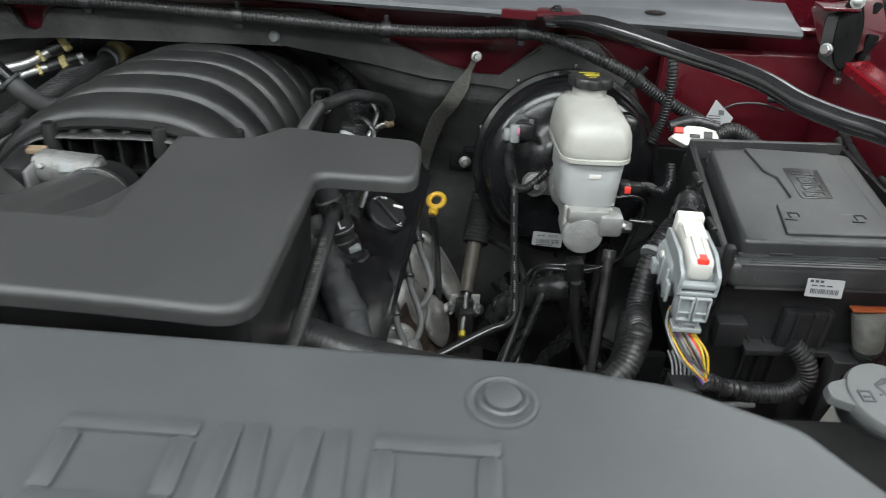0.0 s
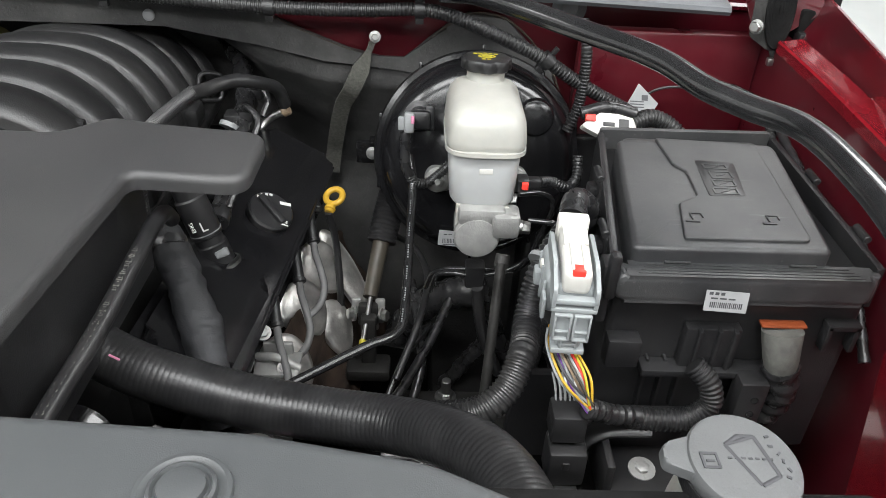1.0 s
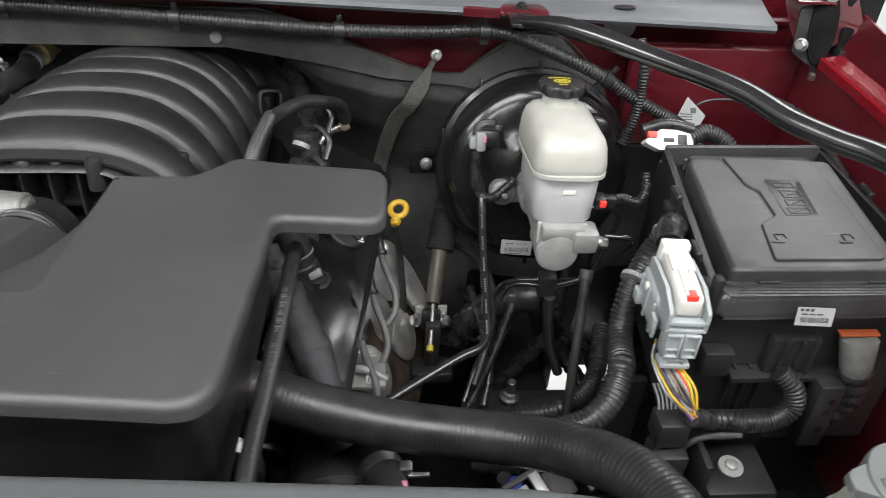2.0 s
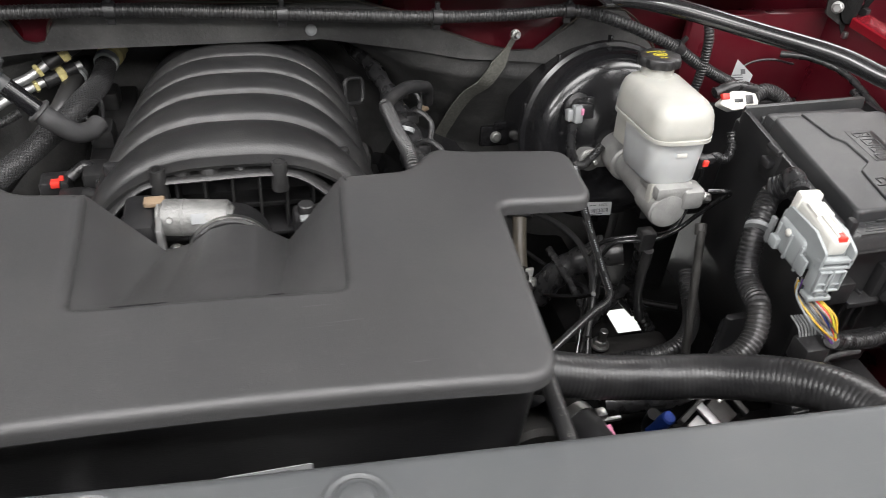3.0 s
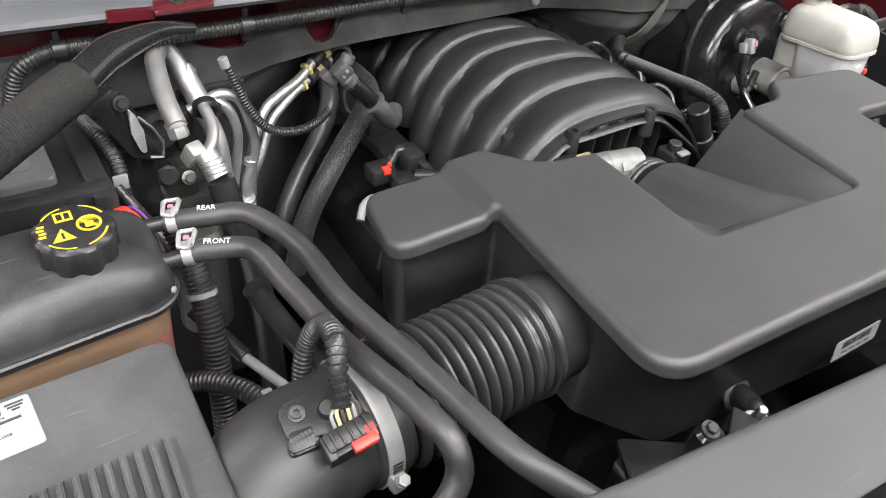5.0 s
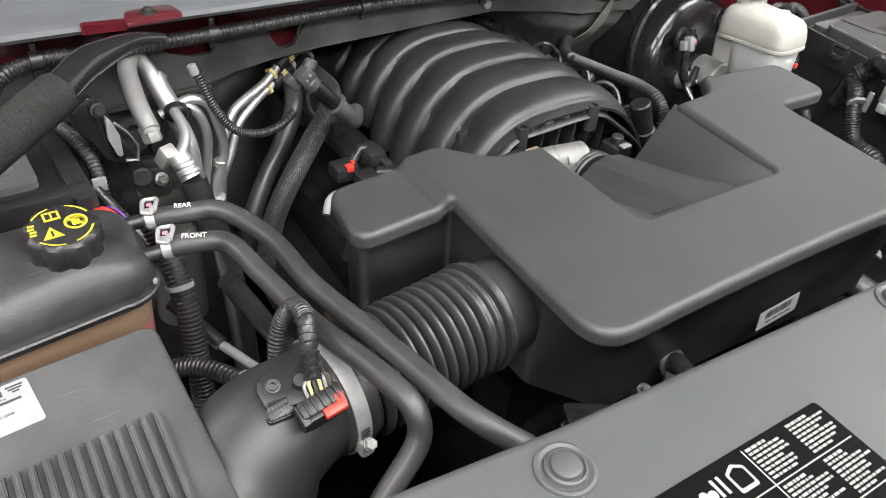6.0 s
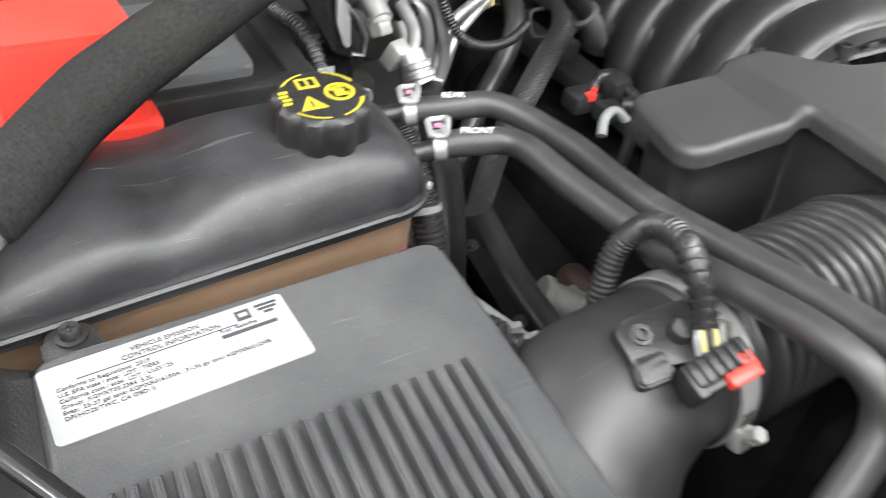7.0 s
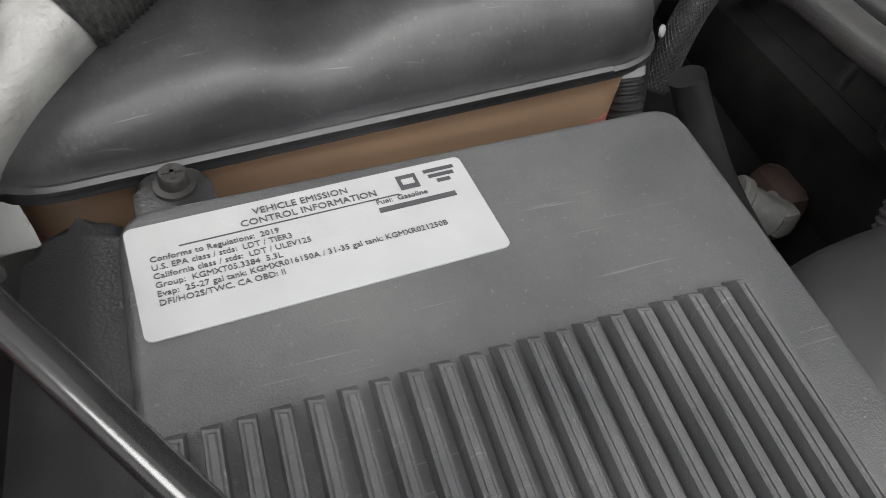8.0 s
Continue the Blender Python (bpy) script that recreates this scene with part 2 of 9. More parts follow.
def part(name, bm, material, parent=None, label="", angle=38, smooth=True):
    me = bpy.data.meshes.new(name)
    bmesh.ops.recalc_face_normals(bm, faces=bm.faces[:])
    bm.to_mesh(me)
    bm.free()
    me.materials.append(material)
    if smooth:
        me.shade_smooth()
        me.set_sharp_from_angle(angle=radians(angle))
    ob = new(name, me)
    if parent is not None:
        ob.parent = parent
        at = parent.location.copy() if parent.parent is None else parent.parent.location.copy()
        if parent.parent is None:
            ob.matrix_parent_inverse = Matrix.Translation(-at)
    if label:
        ob["label"] = label
    return ob


def solid(name, bm, material, label, category, group="", kind="", angle=38):
    ob = part(name, bm, material, None, "", angle)
    return tagged(ob, label, category, group, kind)


def merge(*bms):
    out = bms[0]
    for b in bms[1:]:
        me = bpy.data.meshes.new("tmp")
        b.to_mesh(me)
        b.free()
        out.from_mesh(me)
        bpy.data.meshes.remove(me)
    return out


def axes(origin, z, x=(1, 0, 0)):
    """A frame at origin whose z axis runs along z and whose x axis lies near x."""
    z = Vector(z).normalized()
    y = z.cross(Vector(x)).normalized()
    x = y.cross(z)
    return Matrix.Translation(origin) @ Matrix((x, y, z)).transposed().to_4x4()


def box(c, s, bev=0.0, m=None, seg=2):
    bm = bmesh.new()
    bmesh.ops.create_cube(bm, size=1.0)
    bmesh.ops.scale(bm, vec=s, verts=bm.verts)
    if bev:
        bmesh.ops.bevel(bm, geom=bm.edges[:] + bm.verts[:], offset=min(bev, 0.49 * min(s)), segments=seg, profile=0.5, affect="EDGES")
    bmesh.ops.translate(bm, vec=c, verts=bm.verts)
    if m is not None:
        bm.transform(m)
    return bm


def fillet(pts, n=5):
    """Rounds the corners of an outline of (x, y, radius)."""
    out = []
    k = len(pts)
    for i in range(k):
        p = Vector(pts[i][:2])
        r = pts[i][2] if len(pts[i]) > 2 else 0
        a, b = Vector(pts[i - 1][:2]) - p, Vector(pts[(i + 1) % k][:2]) - p
        if r <= 0:
            out.append(p)
            continue
        half = a.angle(b) / 2
        d = min(r / math.tan(half), 0.48 * a.length, 0.48 * b.length)
        p0, p1 = p + a.normalized() * d, p + b.normalized() * d
        for j in range(n + 1):
            u = j / n
            out.append((1 - u) ** 2 * p0 + 2 * u * (1 - u) * p + u * u * p1)
    return out


def prism(outline, z0, z1, bev=0.0, seg=3, m=None, bottom=False, cuts=0):
    """An outline pulled up from z0 to z1, its top edge rounded."""
    bm = bmesh.new()
    lo = [bm.verts.new((p[0], p[1], z0)) for p in outline]
    hi = [bm.verts.new((p[0], p[1], z1)) for p in outline]
    k = len(lo)
    for i in range(k):
        bm.faces.new((lo[i], lo[(i + 1) % k], hi[(i + 1) % k], hi[i]))
    top = bm.faces.new(hi)
    bot = bm.faces.new(lo[::-1])
    if bev:
        edges = list(top.edges) + (list(bot.edges) if bottom else [])
        bmesh.ops.bevel(bm, geom=edges, offset=bev, segments=seg, profile=0.5, affect="EDGES")
    if cuts:
        xs = [p[0] for p in outline]
        for i in range(1, cuts):
            x = min(xs) + (max(xs) - min(xs)) * i / cuts
            bmesh.ops.bisect_plane(bm, geom=bm.verts[:] + bm.edges[:] + bm.faces[:], plane_co=(x, 0, 0), plane_no=(1, 0, 0))
    if m is not None:
        bm.transform(m)
    return bm


def dome(outline, z0, z1, r, seg=6, cuts=0, fine=0.008):
    """An outline pulled up from z0 to z1 whose top edge rolls over with radius r into a flat top."""
    src = [Vector(p) for p in outline]
    area = sum(a.x * b.y - b.x * a.y for a, b in zip(src, src[1:] + src[:1]))
    if area < 0:
        src.reverse()
    P = []
    for a, b in zip(src, src[1:] + src[:1]):
        k = max(1, round((b - a).length / fine))
        P += [a.lerp(b, j / k) for j in range(k)]
    P = [p for p, q in zip(P, P[1:] + P[:1]) if (p - q).length > 1e-5]
    n = len(P)
    inw = []
    for i in range(n):
        e0, e1 = (P[i] - P[i - 1]).normalized(), (P[(i + 1) % n] - P[i]).normalized()
        n0, n1 = Vector((-e0.y, e0.x)), Vector((-e1.y, e1.x))
        h = (n0 + n1).normalized()
        inw.append(h / max(0.6, h.dot(n0)))
    bm = bmesh.new()
    levels = [(0.0, z0), (0.0, z1 - r)] + [(r * (1 - math.cos(1.5708 * k / seg)), z1 - r + r * math.sin(1.5708 * k / seg)) for k in range(1, seg + 1)] + [(r + 0.0012, z1)]
    rings = [[bm.verts.new((p.x + h.x * ins, p.y + h.y * ins, z)) for p, h in zip(P, inw)] for ins, z in levels]
    for a, b in zip(rings, rings[1:]):
        for i in range(n):
            bm.faces.new((a[i], a[(i + 1) % n], b[(i + 1) % n], b[i]))
    bm.faces.new(rings[-1])
    bm.faces.new(rings[0][::-1])
    if cuts:
        xs = [p.x for p in P]
        for i in range(1, cuts):
            x = min(xs) + (max(xs) - min(xs)) * i / cuts
            bmesh.ops.bisect_plane(bm, geom=bm.verts[:] + bm.edges[:] + bm.faces[:], plane_co=(x, 0, 0), plane_no=(1, 0, 0))
        ys = [p.y for p in P]
        for i in range(1, cuts // 3):
            y = min(ys) + (max(ys) - min(ys)) * i / (cuts // 3)
            bmesh.ops.bisect_plane(bm, geom=bm.verts[:] + bm.edges[:] + bm.faces[:], plane_co=(0, y, 0), plane_no=(0, 1, 0))
        bmesh.ops.remove_doubles(bm, verts=bm.verts[:], dist=0.0003)
    return bm


def spline(pts, step=0.008):
    """A smooth line through pts (Catmull-Rom, chord-length), at even steps."""
    P = [Vector(p) for p in pts]
    if len(P) == 2:
        dense = [P[0].lerp(P[1], i / 20) for i in range(21)]
    else:
        Q = [2 * P[0] - P[1]] + P + [2 * P[-1] - P[-2]]
        dense = []
        for i in range(1, len(Q) - 2):
            a, b, c, d = Q[i - 1:i + 3]
            t0 = 0.0
            t1 = t0 + max((b - a).length, 1e-5) ** 0.5
            t2 = t1 + max((c - b).length, 1e-5) ** 0.5
            t3 = t2 + max((d - c).length, 1e-5) ** 0.5
            for j in range(24):
                t = t1 + (t2 - t1) * j / 24
                A1 = a * ((t1 - t) / (t1 - t0)) + b * ((t - t0) / (t1 - t0))
                A2 = b * ((t2 - t) / (t2 - t1)) + c * ((t - t1) / (t2 - t1))
                A3 = c * ((t3 - t) / (t3 - t2)) + d * ((t - t2) / (t3 - t2))
                B1 = A1 * ((t2 - t) / (t2 - t0)) + A2 * ((t - t0) / (t2 - t0))
                B2 = A2 * ((t3 - t) / (t3 - t1)) + A3 * ((t - t1) / (t3 - t1))
                dense.append(B1 * ((t2 - t) / (t2 - t1)) + B2 * ((t - t1) / (t2 - t1)))
        dense.append(P[-1])
    length = sum((dense[i + 1] - dense[i]).length for i in range(len(dense) - 1))
    n = max(2, round(length / step))
    out, acc, want = [dense[0]], 0.0, length / n
    for i in range(len(dense) - 1):
        seg = (dense[i + 1] - dense[i]).length
        while acc + seg >= want * len(out) and len(out) < n:
            f = (want * len(out) - acc) / max(seg, 1e-9)
            out.append(dense[i].lerp(dense[i + 1], f))
        acc += seg
    out.append(dense[-1])
    return out


def sweep(line, radius, n=12, flat=1.0, cap=True):
    """A round section carried along a line; radius is a number or a function of (index, count)."""
    bm = bmesh.new()
    count = len(line)
    up = Vector((0.13, 0.21, 0.97))
    t0 = (line[1] - line[0]).normalized()
    if abs(t0.dot(up)) > 0.9:
        up = Vector((1, 0.1, 0))
    side = t0.cross(up).normalized()
    rings = []
    for i, p in enumerate(line):
        t = (line[min(i + 1, count - 1)] - line[max(i - 1, 0)]).normalized()
        side = (side - t * side.dot(t)).normalized()
        nrm = side.cross(t)
        r = radius(i, count) if callable(radius) else radius
        rings.append([bm.verts.new(p + side * (r * math.cos(6.28318 * j / n)) + nrm * (r * flat * math.sin(6.28318 * j / n))) for j in range(n)])
    for a, b in zip(rings, rings[1:]):
        for j in range(n):
            bm.faces.new((a[j], a[(j + 1) % n], b[(j + 1) % n], b[j]))
    if cap:
        bm.faces.new(rings[0][::-1])
        bm.faces.new(rings[-1])
    return bm


def tube(pts, r, n=12, step=0.008, flat=1.0):
    return sweep(spline(pts, step), r, n, flat)


def ribbed(pts, r, period=0.005, depth=0.0011, n=12):
    """A corrugated conduit along pts."""
    line = spline(pts, period / 4)
    return sweep(line, lambda i, c: r - (depth if i % 4 in (2, 3) else 0.0), n)


def lathe(profile, m=None, n=28):
    """A profile of (radius, height) turned round z."""
    bm = bmesh.new()
    rings = []
    for r, h in profile:
        if r < 1e-6:
            rings.append([bm.verts.new((0, 0, h))])
        else:
            rings.append([bm.verts.new((r * math.cos(6.28318 * j / n), r * math.sin(6.28318 * j / n), h)) for j in range(n)])
    for a, b in zip(rings, rings[1:]):
        for j in range(n):
            k = (j + 1) % n
            if len(a) == 1 and len(b) > 1:
                bm.faces.new((a[0], b[j], b[k]))
            elif len(b) == 1 and len(a) > 1:
                bm.faces.new((a[j], a[k], b[0]))
            elif len(a) > 1:
                bm.faces.new((a[j], a[k], b[k], b[j]))
    if len(rings[0]) > 1:
        bm.faces.new(rings[0][::-1])
    if len(rings[-1]) > 1:
        bm.faces.new(rings[-1])
    if m is not None:
        bm.transform(m)
    return bm


def rod(a, b, r, n=14, bev=0.0):
    a, b = Vector(a), Vector(b)
    h = (b - a).length
    prof = [(0, 0), (r - bev, 0), (r, bev), (r, h - bev), (r - bev, h), (0, h)] if bev else [(0, 0), (r, 0), (r, h), (0, h)]
    x = (1, 0, 0) if abs((b - a).normalized().x) < 0.9 else (0, 1, 0)
    return lathe(prof, axes(a, b - a, x), n)


def hexhead(c, z, r=0.006, h=0.005, flange=1.5):
    m = axes(c, z, (1, 0.1, 0.05) if abs(Vector(z).normalized().x) < 0.9 else (0, 1, 0))
    return merge(lathe([(r * flange, 0), (r * flange, h * 0.3), (r, h * 0.35)], m, 18), lathe([(r, h * 0.3), (r, h * 0.9), (r * 0.85, h), (0, h)], m, 6))


def words(text, size, m, lift=0.0003, align="LEFT", width=1.0):
    """Lettering in the built-in font as a thin mesh."""
    cu = bpy.data.curves.new("lettering", "FONT")
    cu.body, cu.size, cu.extrude, cu.align_x, cu.resolution_u = text, size, lift, align, 2
    tmp = bpy.data.objects.new("lettering", cu)
    me = bpy.data.meshes.new_from_object(tmp)
    bm = bmesh.new()
    bm.from_mesh(me)
    bpy.data.objects.remove(tmp)
    bpy.data.curves.remove(cu)
    bpy.data.meshes.remove(me)
    bmesh.ops.scale(bm, vec=(width, 1, 1), verts=bm.verts)
    bm.transform(m)
    return bm


def grid(nx, ny, fn):
    """A sheet of nx by ny faces whose points fn(u, v) gives."""
    bm = bmesh.new()
    v = [[bm.verts.new(fn(i / nx, j / ny)) for i in range(nx + 1)] for j in range(ny + 1)]
    for j in range(ny):
        for i in range(nx):
            bm.faces.new((v[j][i], v[j][i + 1], v[j + 1][i + 1], v[j + 1][i]))
    return bm


def loft(outline, levels):
    """Rounded outline (list of 2D points) carried through (z, inset) levels about its middle, closed at both ends."""
    cx = (min(p[0] for p in outline) + max(p[0] for p in outline)) / 2
    cy = (min(p[1] for p in outline) + max(p[1] for p in outline)) / 2
    hx = max(p[0] for p in outline) - cx
    hy = max(p[1] for p in outline) - cy
    bm = bmesh.new()
    rings = []
    for z, ins in levels:
        rings.append([bm.verts.new((cx + (p[0] - cx) * (hx - ins) / hx, cy + (p[1] - cy) * (hy - ins) / hy, z)) for p in outline])
    k = len(outline)
    for a, b in zip(rings, rings[1:]):
        for i in range(k):
            bm.faces.new((a[i], a[(i + 1) % k], b[(i + 1) % k], b[i]))
    bm.faces.new(rings[0][::-1])
    bm.faces.new(rings[-1])
    return bm


def thick(bm, t):
    """Gives a sheet a thickness against its normals."""
    bmesh.ops.recalc_face_normals(bm, faces=bm.faces[:])
    bmesh.ops.solidify(bm, geom=bm.faces[:], thickness=t)
    return bm

def crease(ob, depth, scale):
    """Push a mesh's skin in and out in slanting wrinkles."""
    for v in ob.data.vertices:
        w = noise.noise(Vector((v.co.x * scale * 0.6, v.co.y * scale, v.co.z * scale * 1.7)))
        v.co += v.normal * depth * (abs(w) * 1.6 - 0.4)


# ---- the workshop round the truck ----
XC = -0.34  # the truck's middle line
floor = solid("floor", box((-0.5, 0, -0.05), (12, 12, 0.1)), FLOORM, "pale grey painted concrete workshop floor", "floor", kind="structure")
CEILM = mat("white_ceiling_paint", (0.8, 0.8, 0.8), 0.8, var=0.03, scale=2.0)
ceiling = solid("ceiling", box((-0.5, 0, 3.85), (12, 12, 0.1)), CEILM, "plain white workshop ceiling", "ceiling", kind="structure")
for nm, c, s in (("wall_north", (-0.5, 6.05, 1.9), (12.2, 0.1, 3.8)), ("wall_south", (-0.5, -6.05, 1.9), (12.2, 0.1, 3.8)),
                 ("wall_east", (5.55, 0, 1.9), (0.1, 12, 3.8)), ("wall_west", (-6.55, 0, 1.9), (0.1, 12, 3.8))):
    solid(nm, box(c, s), WALLM, "plain pale painted workshop wall", "wall", kind="structure")
solid("baseboard", box((5.49, 0, 0.06), (0.02, 11.9, 0.12), 0.003), LIGHTGREY, "grey plastic skirting along the wall", "baseboard", kind="structure")
# glowing faces of the assumed panels, out of view
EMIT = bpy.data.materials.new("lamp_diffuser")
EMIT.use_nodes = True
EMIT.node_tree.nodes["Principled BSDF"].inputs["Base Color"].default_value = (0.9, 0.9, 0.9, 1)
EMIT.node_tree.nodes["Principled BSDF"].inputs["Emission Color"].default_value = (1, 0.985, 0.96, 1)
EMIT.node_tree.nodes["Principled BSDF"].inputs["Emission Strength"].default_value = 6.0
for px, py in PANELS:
    cl = thing("ceiling_light", (px, py, 3.8), "assumed long flat white ceiling light panel, out of view", "ceiling light", "ceiling lights")
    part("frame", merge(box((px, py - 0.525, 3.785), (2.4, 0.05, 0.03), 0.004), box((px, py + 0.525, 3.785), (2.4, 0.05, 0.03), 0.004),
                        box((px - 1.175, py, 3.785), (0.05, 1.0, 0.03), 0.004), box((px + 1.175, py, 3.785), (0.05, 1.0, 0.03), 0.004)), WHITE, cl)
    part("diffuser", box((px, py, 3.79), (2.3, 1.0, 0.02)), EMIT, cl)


# ---- the unseen raised bonnet, added to shade the bay from above and behind ----
def make_bonnet():
    bn = thing("bonnet", (XC, 1.30, 1.27), "unseen raised red bonnet with a dark felt pad on its underside", "bonnet", kind="structure")

    def skin(d, inset):
        def fn(u, v):
            x = XC + (0.82 - inset) * (2 * u - 1)
            s = inset + (1.22 - 2 * inset) * v
            arch = 0.05 * (1 - (2 * u - 1) ** 2) + 0.06 * math.sin(math.pi * v)
            return (x, 1.33 - 0.62 * s + (arch + d) * 0.78, 1.26 + 0.785 * s + (arch + d) * 0.62)
        return fn
    part("outer_skin", thick(grid(24, 24, skin(0.0, 0.0)), 0.002), REDLIT, bn, "red painted outer skin")
    part("inner_panel", thick(grid(24, 24, skin(-0.03, 0.02)), 0.002), REDSHADED, bn)
    part("felt_pad", thick(grid(24, 24, skin(-0.045, 0.14)), 0.012), FELT, bn, "dark felt pad")


make_bonnet()


# ---- body of the engine bay ----
def make_body():
    # red cowl panel over the firewall, with a pressed bead
    m = Matrix(((1, 0, 0, 0), (0, 0, -1, 1.095), (0, 1, 0, 0), (0, 0, 0, 1)))
    low = [(0.57, 0.98), (0.33, 0.98), (0.2, 1.03), (0.0, 1.045), (-0.12, 1.11), (-0.5, 1.11), (-0.53, 1.087), (-0.60, 1.087), (-0.64, 1.08), (-1.21, 1.08)]
    bm = merge(prism([(-1.21, 1.22), (0.57, 1.22)] + low, 0, 0.02, 0.002, 1, m), tube([(-1.2, 1.074, 1.17), (0.55, 1.074, 1.15)], 0.006, 8, 0.1))
    solid("firewall_panel", bm, REDSHADED, "red painted steel cowl panel above the firewall, its colour darkened for shade", "firewall", kind="structure")
    # felt mat with cut-outs that show the red behind
    top = [(-1.2, 1.145), (-0.715, 1.14), (-0.702, 1.122), (-0.675, 1.113), (-0.65, 1.113), (-0.636, 1.137), (-0.575, 1.135), (-0.562, 1.105), (-0.548, 1.1),
           (-0.535, 1.104), (-0.522, 1.135), (-0.16, 1.15), (-0.092, 1.129), (-0.031, 1.101), (0.033, 1.077), (0.075, 1.067), (0.106, 1.067),
           (0.157, 1.112), (0.187, 1.13), (0.235, 1.125), (0.30, 1.06), (0.33, 0.98)]
    out = top + [(0.33, 0.94), (0.2, 1.04), (0.1, 1.052), (0.0, 1.058), (-0.08, 1.078), (-0.2, 1.098), (-0.5, 1.098), (-0.53, 1.091), (-0.57, 1.091), (-0.62, 1.085), (-0.72, 1.062), (-1.2, 1.06)]
    m = Matrix(((1, 0, 0, 0), (0, 0, -1, 1.068), (0, 1, 0, 0), (0, 0, 0, 1)))
    mat_ob = solid("firewall_insulation", prism(out, 0, 0.012, 0.003, 2, m), FELT, "dark grey felt firewall mat with rounded cut-outs", "insulation mat", kind="structure")
    for a, b in ((1, 6), (6, 11), (11, 21)):
        part("edge_binding", tube([(x, 1.058, z) for x, z in top[a:b + 1]], 0.0016, 6, 0.006), TAN, mat_ob, "pale cut edge of the felt")

    def deep(u, v):
        x = -1.2 + 1.55 * u
        rim = [(-1.2, 1.075), (-0.66, 1.075), (-0.6, 1.093), (-0.5, 1.105), (-0.17, 1.105), (-0.08, 1.082), (0.0, 1.064), (0.1, 1.058), (0.2, 1.046), (0.4, 0.96)]
        z0 = next(a[1] + (b[1] - a[1]) * (x - a[0]) / (b[0] - a[0]) for a, b in zip(rim, rim[1:]) if x <= b[0] + 1e-6)
        back = [(-1.2, 1.14), (-0.62, 1.15), (-0.5, 1.25), (-0.1, 1.25), (0.0, 1.19), (0.1, 1.17), (0.2, 1.13), (0.4, 1.10)]
        yb = next(a[1] + (b[1] - a[1]) * (x - a[0]) / (b[0] - a[0]) for a, b in zip(back, back[1:]) if x <= b[0] + 1e-6) - 1.0725
        k = max(0.0, min(1.0, (x + 0.17) / 0.10))
        steep = [(0.0, 0.0), (0.2, 0.012), (0.5, 0.035), (0.85, 0.10)]
        sloped = [(0.0, 0.0), (0.06, 0.03), (0.42, 0.085), (0.72, 0.14)]
        prof = [(1.0725 + yb * (a[0] + (b[0] - a[0]) * k), z0 - a[1] - (b[1] - a[1]) * k) for a, b in zip(steep, sloped)] + [(1.0725 + yb, 0.85), (1.08 + yb, 0.45)]
        s = v * (len(prof) - 1)
        i = min(int(s), len(prof) - 2)
        y = prof[i][0] + (prof[i + 1][0] - prof[i][0]) * (s - i)
        z = prof[i][1] + (prof[i + 1][1] - prof[i][1]) * (s - i)
        bul = min(1, v * 6) * (0.012 * noise.noise(Vector((x * 5, z * 6, 0.3))) + 0.006 * noise.noise(Vector((x * 17, z * 15, 1.3))))
        return (x, y + bul, z)
    solid("firewall_lower", thick(grid(120, 60, deep), 0.01), FELT, "dark lumpy sound-deadening felt on the firewall", "insulation mat", kind="structure")
    # right inner wing, flange, outer wing
    solid("corner_liner", box((0.44, 1.026, 0.878), (0.23, 0.022, 0.216), 0.006), BLACK, "black plastic liner in the corner below the red panel", "liner", kind="structure")
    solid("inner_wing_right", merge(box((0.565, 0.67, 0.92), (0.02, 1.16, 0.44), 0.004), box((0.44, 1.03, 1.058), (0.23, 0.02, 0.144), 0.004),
                                    rod((0.50, 0.50, 0.80), (0.56, 0.50, 0.80), 0.05, 24, 0.01)), REDSHADED,
          "red painted inner wing panel, its colour darkened for shade", "inner wing", kind="structure")

    def flange(u, v):
        y = 0.25 + 0.72 * v
        x0 = 0.546 + 0.004 * math.sin(y * 9)
        prof = [(0.001, -0.012), (0.0, 0.0), (0.002, 0.0022), (0.010, 0.002), (0.020, 0.004), (0.028, 0.0055), (0.029, 0.004)]
        s = u * (len(prof) - 1)
        i = min(int(s), len(prof) - 2)
        f = s - i
        return (x0 + prof[i][0] + (prof[i + 1][0] - prof[i][0]) * f, y, 1.14 + prof[i][1] + (prof[i + 1][1] - prof[i][1]) * f)
    solid("wing_flange_right", thick(grid(24, 40, flange), 0.0015), REDLIT, "red painted wing flange with a folded edge, in the lit tone", "wing flange", kind="structure")

    def side(u, v):
        y = 0.1 + 1.1 * v
        x0, x1 = 0.5765 + 0.004 * math.sin(y * 9), 0.574 + 0.155 * (y - 0.819)
        return (x0 + (x1 - x0) * u ** 0.8, y, 1.1425 + 0.047 * u + 0.0015 * math.sin(u * 9))
    solid("wing_side_right", thick(grid(10, 40, side), 0.0015), REDSHADED, "red painted wing side above the flange, its colour darkened for shade", "wing panel", kind="structure")
    # solid near-black block standing in for the shaded opening by the hinge
    solid("wing_gap_right", merge(box((0.600, 1.05, 1.175), (0.05, 0.11, 0.08), 0.006), box((0.585, 1.0, 1.15), (0.02, 0.03, 0.05), 0.004)), UNDERSHADE, "dark solid block put in for the shaded gap between wing and hinge", "wing gap", kind="structure")

    def outer(u, v):
        y = 0.1 + 1.15 * v
        x = 0.574 + 0.155 * (y - 0.819)
        a = u * 1.5
        return (x + 0.012 * math.sin(a) + 0.03 * max(0, u - 0.6), y, 1.190 - 0.012 * (1 - math.cos(a)) - 0.9 * max(0, u - 0.6))
    solid("outer_wing_right", thick(grid(16, 24, outer), 0.003), REDLIT, "red painted outer wing, in the lit tone", "outer wing", kind="structure")
